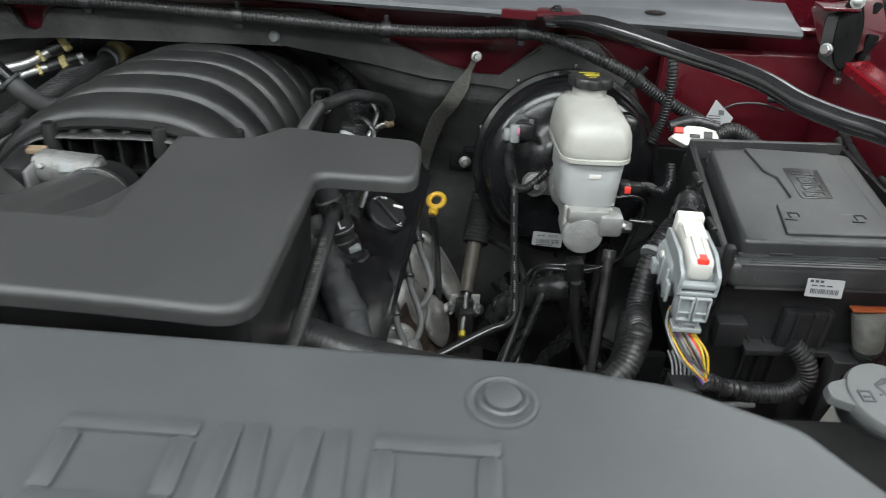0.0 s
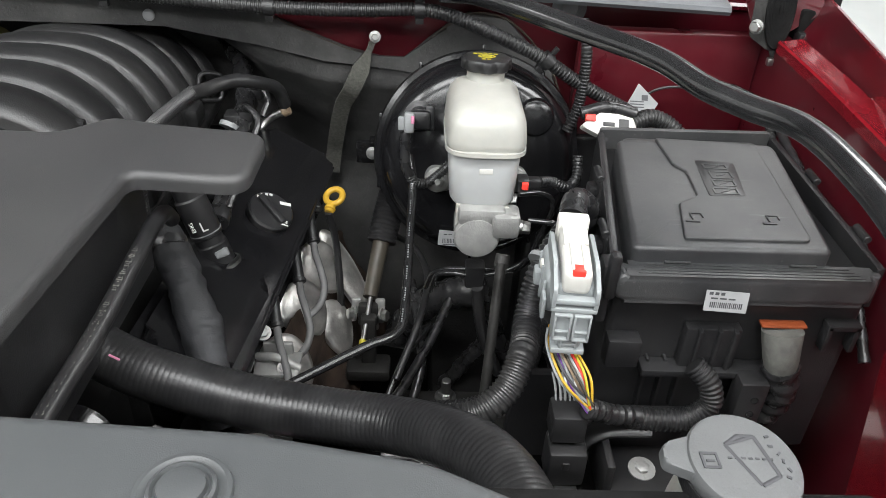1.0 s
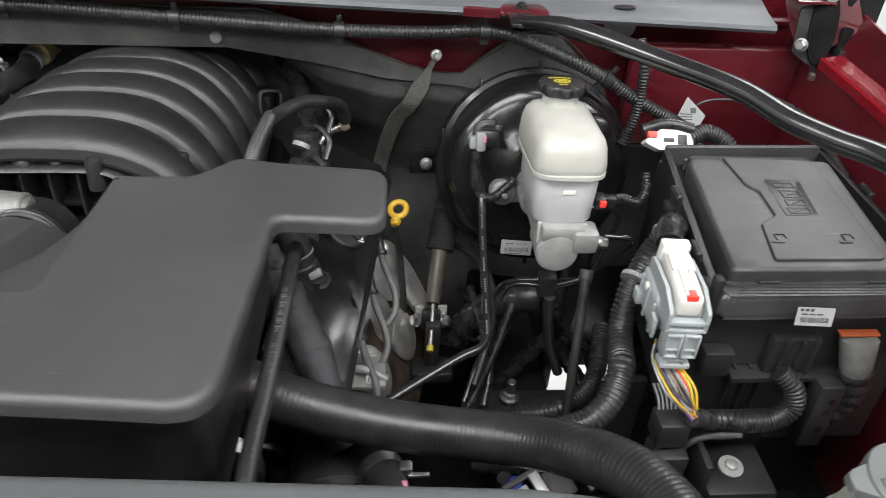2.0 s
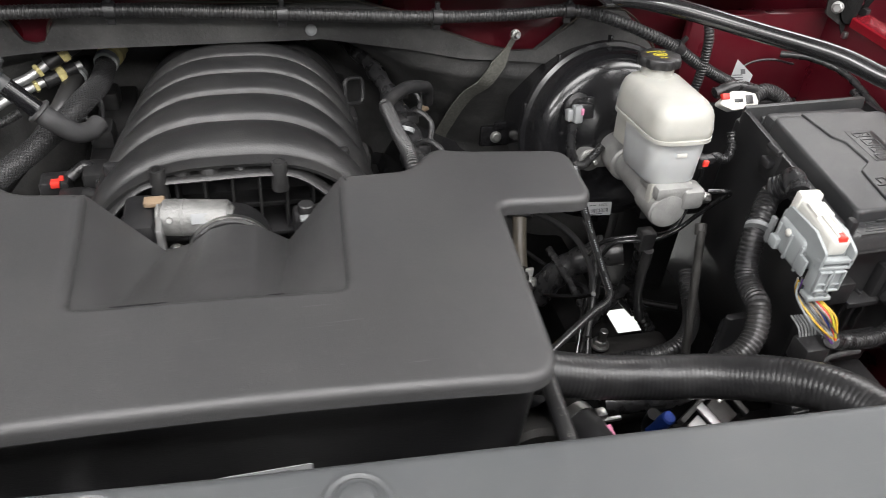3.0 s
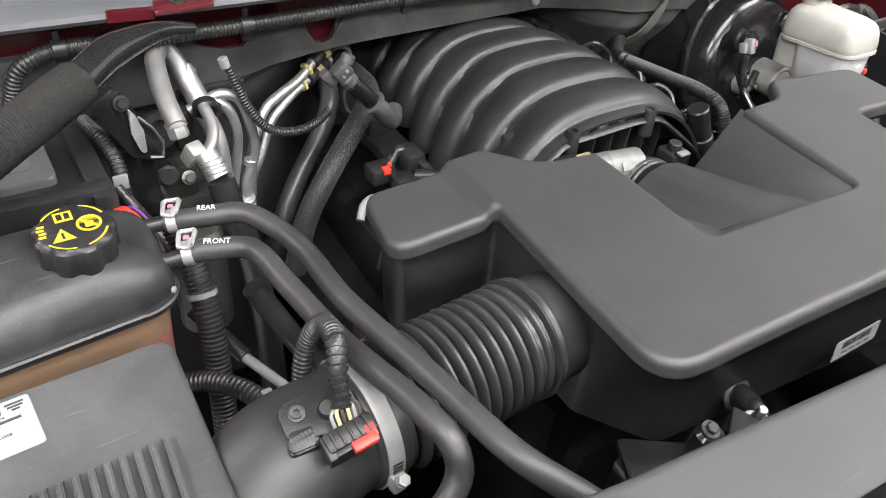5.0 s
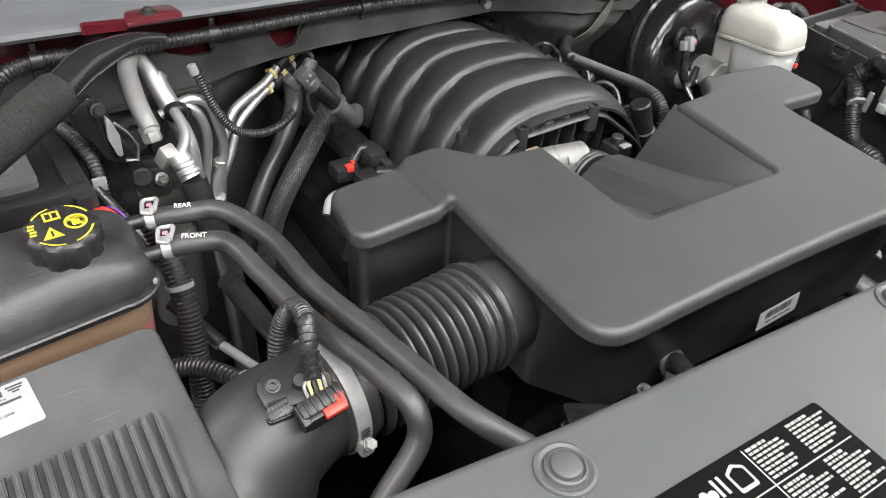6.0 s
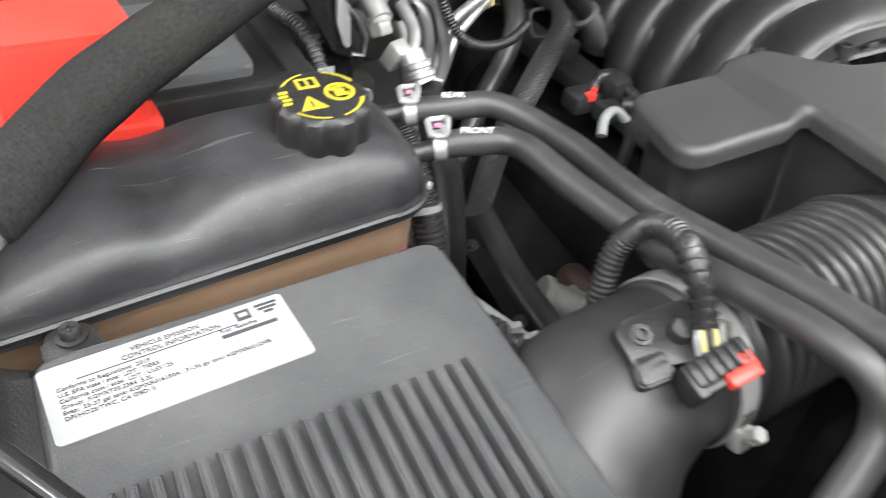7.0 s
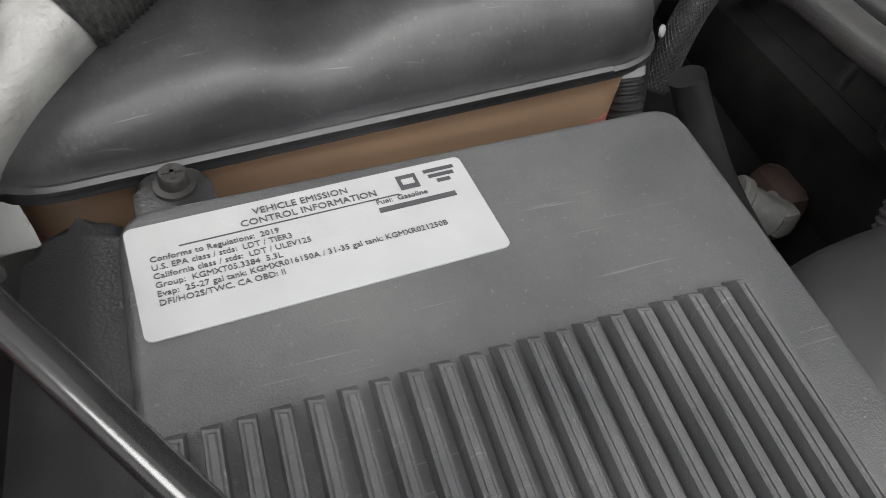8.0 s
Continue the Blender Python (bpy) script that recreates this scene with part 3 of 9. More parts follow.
    solid("inner_wing_left", merge(box((-1.215, 0.62, 0.92), (0.02, 0.98, 0.44), 0.004), box((-1.17, 0.62, 1.145), (0.11, 0.98, 0.012), 0.003)), REDSHADED,
          "red painted inner wing panel, its colour darkened for shade", "inner wing", kind="structure")
    # cowl grille panel
    z = lambda x: 1.196 - 0.024 * (x + 0.73)

    def cowl(u, v):
        x = -1.25 + 1.745 * u
        prof = [(1.008, -0.008), (1.0, -0.007), (0.9965, -0.002), (0.9985, 0.003), (1.003, 0.0045), (1.03, 0.0085), (1.036, 0.0105), (1.3, 0.075)]
        s = v * (len(prof) - 1)
        i = min(int(s), len(prof) - 2)
        f = s - i
        y = prof[i][0] + (prof[i + 1][0] - prof[i][0]) * f
        h = prof[i][1] + (prof[i + 1][1] - prof[i][1]) * f
        bend = 0.012 * (1 - ((x - XC) / 0.85) ** 2)
        return (x, y + bend * 0.3, z(x) + h)
    cw = solid("cowl_panel", thick(grid(40, 28, cowl), 0.004), COWL, "grey moulded plastic cowl panel below the windscreen", "cowl panel", kind="structure")
    for x in (-0.62, 0.30):
        part("slot", lathe([(0.011, 0), (0.011, 0.001), (0.0, 0.001)], axes((x, 1.02, z(x) + 0.0088), (0, -0.1, 1)) @ Matrix.Diagonal((1.3, 0.55, 1, 1)), 20), BLACK, cw)
    for x, sgn in ((-0.735, -1), (0.165, 1)):
        zb = z(x)
        br = thing("brace_bracket", (x, 1.0, z(x)), "red painted bracket with a zinc bolt at the cowl edge", "bracket", "brace brackets")
        part("plate", merge(prism(fillet([(x - 0.030, 0.983, 0.004), (x + 0.033, 0.986, 0.004), (x + 0.028, 1.016, 0.004), (x - 0.022, 1.016, 0.008)]), zb + 0.003, zb + 0.007, 0.0012, 2),
                            prism(fillet([(x - 0.072, 0.997, 0.002), (x - 0.026, 0.992, 0.002), (x - 0.026, 1.0, 0.002), (x - 0.07, 1.006, 0.002)]), zb - 0.004, zb + 0.006, 0.001, 1)), REDSHADED, br)
        part("bolt", hexhead((x, 1.002, zb + 0.007), (0, -0.1, 1), 0.0055, 0.006, 1.5), DARKSTEEL, br, "zinc plated bolt")
    # floor of the bay, front wall, lower rails, added to keep light out
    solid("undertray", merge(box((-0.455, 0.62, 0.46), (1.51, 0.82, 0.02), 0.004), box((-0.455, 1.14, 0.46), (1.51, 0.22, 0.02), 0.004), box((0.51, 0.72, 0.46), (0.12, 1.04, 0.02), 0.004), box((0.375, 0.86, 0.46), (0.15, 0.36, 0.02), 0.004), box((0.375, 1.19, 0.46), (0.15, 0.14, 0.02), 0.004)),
          UNDERSHADE, "black tray added under the engine to close off the bright floor", "undertray", kind="structure")
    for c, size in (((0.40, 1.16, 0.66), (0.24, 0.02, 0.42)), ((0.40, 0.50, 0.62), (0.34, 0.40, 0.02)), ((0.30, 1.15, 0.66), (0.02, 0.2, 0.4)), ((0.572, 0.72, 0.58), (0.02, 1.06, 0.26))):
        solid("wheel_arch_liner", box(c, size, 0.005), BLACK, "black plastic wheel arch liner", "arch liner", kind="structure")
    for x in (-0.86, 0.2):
        solid("frame_rail", merge(box((x, 0.75, 0.60), (0.09, 1.1, 0.14), 0.012), rod((x - 0.05, 0.70, 0.66), (x + 0.05, 0.70, 0.66), 0.02, 16, 0.003)), UNDERSHADE,
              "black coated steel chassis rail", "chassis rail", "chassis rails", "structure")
    solid("radiator_support", merge(box((XC, 0.22, 0.80), (1.75, 0.04, 0.72), 0.01), box((XC, 0.27, 1.12), (1.4, 0.10, 0.04), 0.01)), UNDERSHADE, "black radiator support panel", "radiator support", kind="structure")


make_body()


# ---- radiator shroud ----
def make_shroud():
    sh = thing("radiator_cover", (XC, 0.2, 1.19), "satin grey plastic radiator cover panel with round push pins", "radiator cover")
    out = fillet([(-0.95, 0.05, 0.03), (0.24, 0.05, 0.03), (0.235, 0.19, 0.04), (0.192, 0.256, 0.03), (0.135, 0.285, 0.08), (0.06, 0.299, 0.1), (-0.34, 0.324, 0.3), (-0.71, 0.355, 0.2), (-0.95, 0.385, 0.03)])
    part("panel", dome(out, 1.168, 1.195, 0.007, 5), SHROUD, sh)
    for x, y in ((0.041, 0.265), (-0.281, 0.293), (-0.409, 0.306), (-0.733, 0.329)):
        p = part("push_pin", lathe([(0.0195, -0.002), (0.0185, 0.0012), (0.0165, 0.0016), (0.0145, 0.0004), (0.0135, 0.0004), (0.0128, 0.003), (0.0115, 0.0038), (0.0105, 0.0022),
                                    (0.0095, 0.0022), (0.009, 0.0045), (0.007, 0.0052), (0.0, 0.0052)], Matrix.Translation((x, y, 1.1955)), 32), SHROUD, sh, "round grey push pin")
    # plain embossed blocks where the maker's mark stands
    tilt = Matrix.Translation((-0.167, 0.2488, 0)) @ pose(0, 0, 0, 0, 0, -3.0) @ Matrix.Translation((0.167, -0.2488, 0))

    def bar(pts):
        part("emblem_bar", prism(fillet([(x, y, 0.003) for x, y in pts]), 1.1945, 1.1972, 0.0014, 2, tilt), SHROUD, sh)
    for x, w in ((-0.167, 0.064), (-0.021, 0.060)):
        for x0, y0, x1, y1 in ((x, 0.2378, x + w, 0.2488), (x, 0.192, x + w, 0.203), (x, 0.2034, x + 0.011, 0.2374), (x + w - 0.011, 0.2034, x + w, 0.2374)):
            bar([(x0, y0), (x1, y0), (x1, y1), (x0, y1)])
    for x, k in ((-0.097, 0.002), (-0.079, -0.004), (-0.061, 0.004), (-0.043, -0.002)):
        bar([(x, 0.19), (x + 0.012, 0.19), (x + 0.012 + k, 0.2488), (x + k, 0.2488)])
    # warning decal
    o, ux, uy = Vector((-0.725, 0.213, 1.1956)), Vector((1, -0.045, 0)), Vector((0.045, 1, 0))
    m = Matrix.Translation(o) @ Matrix((ux, uy, (0, 0, 1))).transposed().to_4x4()
    dc = part("decal", prism(fillet([(0, 0, 0.004), (0.163, 0, 0.004), (0.163, 0.076, 0.004), (0, 0.076, 0.004)]), 0, 0.0004, m=m), DECAL, sh, "black warning decal printed in white")
    bars = []
    for bx, by, bw, rows in ((0.0905, 0.0715, 0.032, 8), (0.128, 0.0715, 0.032, 8), (0.0905, 0.0430, 0.032, 12), (0.128, 0.0430, 0.032, 9)):
        for r in range(rows):
            w = bw * (0.5 if r == 0 else random.uniform(0.55, 1.0))
            x = bx
            while x < bx + w:
                ww = random.uniform(0.0014, 0.0052)
                bars.append(box((x + ww / 2, by - r * 0.0030, 0.0005), (ww, 0.0015 if r else 0.0019, 0.0003), m=m))
                x += ww + 0.0010
    bars += [box((0.088, 0.038, 0.0005), (0.0009, 0.07, 0.0003), m=m), box((0.08, 0.0465, 0.0005), (0.16, 0.0008, 0.0003), m=m), box((0.126, 0.016, 0.0005), (0.074, 0.0008, 0.0003), m=m)]
    part("print", merge(*bars), DECALWHITE, dc, "lines of small white print")
    bk = [(0.066, 0.052), (0.081, 0.052), (0.081, 0.066), (0.074, 0.070), (0.066, 0.066)]
    part("pictogram", merge(prism(fillet([(a, b, 0.002) for a, b in bk]), 0.0003, 0.0007, m=m)), DECALWHITE, dc, "white book sign")
    part("pictogram", merge(prism(fillet([(0.06 + (a - 0.0735) * 0.76 + 0.0135, 0.061 + (b - 0.061) * 0.72, 0.0015) for a, b in bk]), 0.0006, 0.0009, m=m)), DECAL, dc)
    fan = [lathe([(0.0032, 0.0003), (0.0032, 0.0007), (0, 0.0007)], m @ Matrix.Translation((0.046 + 0.0042 * math.cos(a), 0.058 + 0.0042 * math.sin(a), 0)), 12) for a in (0.5, 2.07, 3.64, 5.21)]
    part("pictogram", merge(*fan), DECALWHITE, dc, "white fan sign")
    part("print", words("AUTO", 0.0065, m @ Matrix.Translation((0.0385, 0.047, 0.0005))), PRINT, dc)
    part("pictogram", lathe([(0.010, 0.0003), (0.010, 0.0007), (0.0078, 0.0007), (0.0078, 0.0003)], m @ Matrix.Translation((0.025, 0.058, 0)), 28), REDPLASTIC, dc, "red warning ring")
    part("pictogram", prism([(0.003, 0.05), (0.017, 0.05), (0.01, 0.064)], 0.0003, 0.0007, m=m), YELLOWPAINT, dc, "yellow warning triangle")
    for x in (0.055, 0.060):
        part("pictogram", box((x, 0.062, 0.0005), (0.0022, 0.012, 0.0004), m=m), DECALWHITE, dc)


make_shroud()


# ---- air duct cover on the engine ----
def crown(x, y=0.65):
    ear = max(0.0, min(1.0, (-0.582 - x) / 0.011)) * max(0.0, min(1.0, (y - 0.62) / 0.02))
    return -0.16 * (min(x, -0.1) - XC + 0.01) ** 2 - 0.011 * ear * ear * (3 - 2 * ear)


def make_cover():
    T = 1.147
    cv = thing("engine_air_duct", (XC, 0.55, 1.03), "matt black plastic air duct cover with a scooped recess", "air duct cover")
    out = fillet([(-0.117, 0.400, 0.034), (-0.098, 0.610, 0.012), (-0.007, 0.604, 0.020), (-0.003, 0.690, 0.022), (-0.088, 0.7, 0.03), (-0.14, 0.705, 0.022), (-0.172, 0.668, 0.035),
                  (-0.237, 0.662, 0.004), (-0.253, 0.509, 0.012), (-0.449, 0.519, 0.012), (-0.449, 0.664, 0.004), (-0.508, 0.675, 0.05), (-0.545, 0.722, 0.025), (-0.578, 0.722, 0.03),
                  (-0.668, 0.728, 0.02), (-0.683, 0.645, 0.022), (-0.581, 0.641, 0.008), (-0.592, 0.422, 0.04)], 8)
    bm = dome(out, T - 0.015, T, 0.0070, 6, 180)
    for v in bm.verts:
        v.co.z += crown(v.co.x, v.co.y)
    part("top_shell", bm, COVER, cv)

    def scoop(u, v):
        # v runs from the crease at the front to the rear lip
        xl, xr = -0.454 + 0.002 * v, -0.247 + 0.014 * v
        x = xl + (xr - xl) * u
        y = (0.5105 - 0.010 * u) * (1 - v) + 0.668 * v
        knots = [(0.0, 0.0), (0.16 + 0.10 * v, 0.070), (0.30 + 0.07 * v, 0.064), (0.40 + 0.05 * v, 0.050), (0.53, 0.0465), (0.64, 0.050), (0.71 + 0.06 * v, 0.070), (1.0, 0.0)]
        k = next(i for i in range(7) if u <= knots[i + 1][0] + 1e-9)
        (ua, da), (ub, db) = knots[k], knots[k + 1]
        f = (u - ua) / (ub - ua)
        if 2 <= k <= 5:
            f = f * f * (3 - 2 * f) if k in (3, 4) else f
        d = (da + (db - da) * f) * v
        return (x, y, T - 0.0034 - 0.0016 * min(1, v * 8) + crown(x) - d)
    sc = grid(110, 24, scoop)
    part("scoop", thick(sc, 0.003), COVER, cv)
    body = fillet([(-0.125, 0.412, 0.02), (-0.1195, 0.468, 0.001), (-0.1178, 0.482, 0.001), (-0.1166, 0.496, 0.001), (-0.1146, 0.515, 0.001), (-0.1095, 0.565, 0.001), (-0.106, 0.60, 0.01), (-0.115, 0.69, 0.02), (-0.14, 0.695, 0.02), (-0.175, 0.66, 0.03), (-0.235, 0.65, 0.01), (-0.25, 0.52, 0.01), (-0.45, 0.53, 0.01),
                   (-0.455, 0.652, 0.01), (-0.51, 0.665, 0.04), (-0.545, 0.71, 0.02), (-0.66, 0.715, 0.02), (-0.672, 0.655, 0.02), (-0.575, 0.651, 0.008), (-0.578, 0.505, 0.02), (-0.535, 0.440, 0.03)])
    bm = prism(body, 1.0, T - 0.012, 0.0, cuts=30)
    for v in bm.verts:
        if v.co.z > 1.05:
            v.co.z += crown(v.co.x, v.co.y)
        else:
            v.co.x = XC + (v.co.x - XC) * 0.985
            v.co.y = 0.56 + (v.co.y - 0.56) * 0.96
        if v.co.x > -0.2 and v.co.z < 1.095:
            # arch over the radiator hose in the right wall
            arch = max(0.0, min(1.0, (v.co.y - 0.470) / 0.022)) * max(0.0, min(1.0, (0.665 - v.co.y) / 0.03))
            v.co.z = max(v.co.z, 1.0 + 0.092 * arch ** 0.6)
    part("body", bm, BLACK, cv)
    # sticker on the front wall
    mm = axes((-0.325, 0.4165, 1.052), (0, -1, 0.12), (1, 0.055, 0))
    lb = part("sticker", prism(fillet([(-0.033, -0.011, 0.002), (0.033, -0.011, 0.002), (0.033, 0.011, 0.002), (-0.033, 0.011, 0.002)]), 0, 0.0006, m=mm), PAPER, cv, "white barcode sticker")
    part("print", merge(*[box((-0.022 + 0.0022 * i, 0.004, 0.0008), (random.choice((0.0006, 0.0012)), 0.008, 0.0003), m=mm) for i in range(20)],
                        *[box((-0.016 + 0.011 * i, -0.005, 0.0008), (0.008, 0.0018, 0.0003), m=mm) for i in range(4)]), DARKPRINT, lb)
    # outlet collar for the bellows
    A, B = Vector((-0.572, 0.552, 1.069)), Vector((-0.635, 0.548, 1.07))
    part("collar", merge(rod(A, B, 0.047, 36, 0.002), lathe([(0.0475, 0), (0.0495, 0.001), (0.0495, 0.006), (0.0475, 0.007)], axes((-0.606, 0.550, 1.0695), B - A, (0, 1, 0)), 36)), BELLOWS, cv, angle=50)


make_cover()


# ---- intake manifold ----
def make_manifold():
    mf = thing("intake_manifold", (XC, 0.95, 0.95), "black nylon intake manifold with arched ribbed runners", "intake manifold")
    y0, y1 = 0.745, 1.169
    xc = XC + 0.009

    def shell(u, v):
        a = (u - 0.5) * math.pi * 1.06
        y = y0 + (y1 - y0) * v
        d = y - 0.76
        w = 0.1534 - 0.083 * d
        top = 1.1225 - 0.363 * d * d - 3.0 * max(0, 0.80 - y) ** 2
        lean = 0.022 * math.sin(a) ** 2
        ph = ((max(0, v - 0.03) / 0.97) * 6.2 + 0.02 + lean * 3.0) % 1.0
        bulge = abs(math.sin(math.pi * ph ** 0.75)) ** 0.55
        amp = 0.019 * (0.75 + 0.55 * abs(math.sin(a)) ** 3)
        ca = math.cos(a)
        x = (w + amp * (bulge - 0.35) * (0.4 + 0.6 * abs(math.sin(a)))) * math.copysign(abs(math.sin(a)) ** 0.68, a)
        z = 0.9875 + (top - 0.9875) * abs(ca) ** 1.25 * (1 if ca > 0 else -1) + amp * (bulge - 0.60) * abs(ca)
        return (xc + 0.075 * d + x, y - 0.012 * math.sin(a) ** 2, z)
    part("runner_shell", thick(grid(80, 200, shell), 0.004), MANIFOLD, mf, angle=60)
    part("rear_cap", thick(grid(40, 6, lambda u, v: tuple(Vector(shell(u, 1.0)).lerp(Vector((xc + 0.03, y1 + 0.012, 0.99)), v))), 0.003), MANIFOLD, mf)
    # front lip with bosses and lightening ribs in the dark mouth behind it
    y0 = 0.741
    lip = [(xc - 0.152, y0 - 0.026, 1.02), (xc - 0.132, y0 - 0.018, 1.052), (xc - 0.108, y0 - 0.008, 1.078), (xc - 0.088, y0 - 0.003, 1.093), (xc - 0.074, y0 - 0.001, 1.0975), (xc - 0.03, y0, 1.099), (xc + 0.03, y0, 1.1), (xc + 0.056, y0 - 0.001, 1.0985), (xc + 0.073, y0 - 0.003, 1.091), (xc + 0.095, y0 - 0.008, 1.074), (xc + 0.128, y0 - 0.018, 1.046), (xc + 0.150, y0 - 0.026, 1.015)]
    arc = spline(lip, 0.004)

    def band(u, v):
        p = arc[round(u * (len(arc) - 1))]
        return (xc + (p.x - xc) * (1 + 0.02 * v), p.y + 0.016 * v, p.z + 0.0015 * v - 0.003 * (1 - v) ** 6)
    part("front_lip", thick(grid(len(arc) - 1, 10, band), 0.0035), MANIFOLD, mf, angle=60)
    part("mouth_wall", merge(box((xc, y0 + 0.055, 1.03), (0.25, 0.01, 0.12), 0.004), box((xc, y0 + 0.04, 1.045), (0.26, 0.03, 0.006), 0.002), box((xc, y0 + 0.03, 1.02), (0.27, 0.05, 0.006), 0.002)), BLACK, mf)
    for i in range(7):
        part("rib", box((xc - 0.081 + 0.027 * i, y0 + 0.032, 1.052), (0.0028, 0.045, 0.084), 0.001), MANIFOLD, mf)
    for x, y, z in ((-0.400, 0.746, 1.094), (-0.284, 0.746, 1.094)):
        part("boss", merge(lathe([(0.0088, -0.016), (0.0078, 0.015), (0.0072, 0.0165), (0.0046, 0.0165), (0.0044, 0.011), (0.0, 0.011)], Matrix.Translation((x, y, z)), 28)), MANIFOLD, mf)
    for x, w in ((-0.378, 0.0088), (-0.352, 0.0108), (-0.322, 0.0075)):
        part("web", lathe([(w, -0.008)] + [(w * math.cos(k * math.pi / 16), w * 1.05 * math.sin(k * math.pi / 16)) for k in range(9)], axes((x, y0 + 0.014, 1.0985), (0, 0.25, 1)) @ Matrix.Diagonal((1, 0.9, 1, 1)), 24), MANIFOLD, mf)
    # side flange and port tabs
    for s in (-1, 1):
        part("side_flange", merge(box((xc + s * 0.150, 0.98, 0.968), (0.05, 0.42, 0.02), 0.006), *[box((xc + s * 0.158, yy, 0.99), (0.03, 0.04, 0.03), 0.008) for yy in (0.83, 0.93, 1.03, 1.13)]), MANIFOLD, mf)
    m = axes((-0.155, 1.075, 1.01), (0.5, -0.8, 0.3))
    part("lifting_eye", merge(sweep([m @ Vector((0.016 * (abs(math.cos(a)) ** 0.5) * math.copysign(1, math.cos(a)), 0.018 * (abs(math.sin(a)) ** 0.5) * math.copysign(1, math.sin(a)), 0)) for a in [i * 6.2832 / 24 for i in range(25)]], 0.003, 8)), BLACK, mf)
    m = axes((-0.50, 1.06, 1.01), (-0.5, -0.8, 0.3))
    part("lifting_eye", merge(sweep([m @ Vector((0.014 * (abs(math.cos(a)) ** 0.5) * math.copysign(1, math.cos(a)), 0.016 * (abs(math.sin(a)) ** 0.5) * math.copysign(1, math.sin(a)), 0)) for a in [i * 6.2832 / 24 for i in range(25)]], 0.003, 8)), BLACK, mf)


make_manifold()


# ---- throttle body ----
def make_throttle():
    tb = thing("throttle_body", (-0.37, 0.71, 1.0), "cast aluminium throttle body with a silver motor housing", "throttle body")
    A, B = Vector((-0.398, 0.712, 1.078)), Vector((-0.336, 0.702, 1.078))
    part("motor_housing", merge(rod(A, B, 0.0178, 36, 0.002), rod(A - (B - A) * 0.06, A, 0.0160, 32, 0.001), rod(A.lerp(B, 0.92), A.lerp(B, 1.06), 0.0145, 32, 0.003), rod(A.lerp(B, 0.30), A.lerp(B, 0.34), 0.0182, 36, 0.0003)), CASTGREY, tb)
    part("housing_label", box((-0.362, 0.6918, 1.0897), (0.018, 0.0012, 0.010), 0.0004, Matrix.Translation((-0.362, 0.6885, 1.0895)) @ pose(0, 0, 0, -38) @ Matrix.Translation((0.362, -0.6885, -1.0895))), LIGHTGREY, tb)
    for f in (0.12, 0.88):
        part("screw", rod(A.lerp(B, f) + Vector((0, -0.0165, 0.0085)), A.lerp(B, f) + Vector((0, -0.0195, 0.0100)), 0.003, 12, 0.0005), STEEL, tb)
    part("gear_cover", merge(box((-0.418, 0.712, 1.064), (0.03, 0.058, 0.050), 0.008), rod((-0.435, 0.71, 1.064), (-0.405, 0.71, 1.064), 0.019, 20, 0.003)), BLACK, tb)
    part("cap", box((-0.4035, 0.718, 1.0925), (0.019, 0.012, 0.006), 0.0015), BRONZE, tb, "bronze coloured clip")
    part("flange", merge(box((-0.40, 0.692, 1.058), (0.005, 0.03, 0.06), 0.001), box((-0.385, 0.69, 1.035), (0.03, 0.03, 0.025), 0.004)), ALU, tb)
    part("bolt", hexhead((-0.387, 0.687, 1.056), (0, -1, 0.2), 0.005, 0.005), STEEL, tb)
    m = axes((-0.337, 0.672, 1.052), (0, -1, 0.25))
    part("throat", lathe([(0.036, -0.05), (0.040, -0.045), (0.040, 0.0), (0.038, 0.002)], m, 40), BLACK, tb)
    part("hose_clamp", lathe([(0.0405, -0.010), (0.0413, -0.010), (0.0413, -0.004), (0.0405, -0.004)], m, 40), STEEL, tb, "steel band clamp")
    part("sensor", merge(box((-0.26, 0.715, 1.058), (0.03, 0.03, 0.02), 0.004), rod((-0.262, 0.715, 1.065), (-0.262, 0.715, 1.078), 0.008, 14, 0.001), box((-0.262, 0.703, 1.069), (0.018, 0.008, 0.004), 0.001)), BLACK, tb)
    part("tag", box((-0.262, 0.7, 1.071), (0.015, 0.009, 0.003), 0.001), LIGHTGREY, tb)


make_throttle()

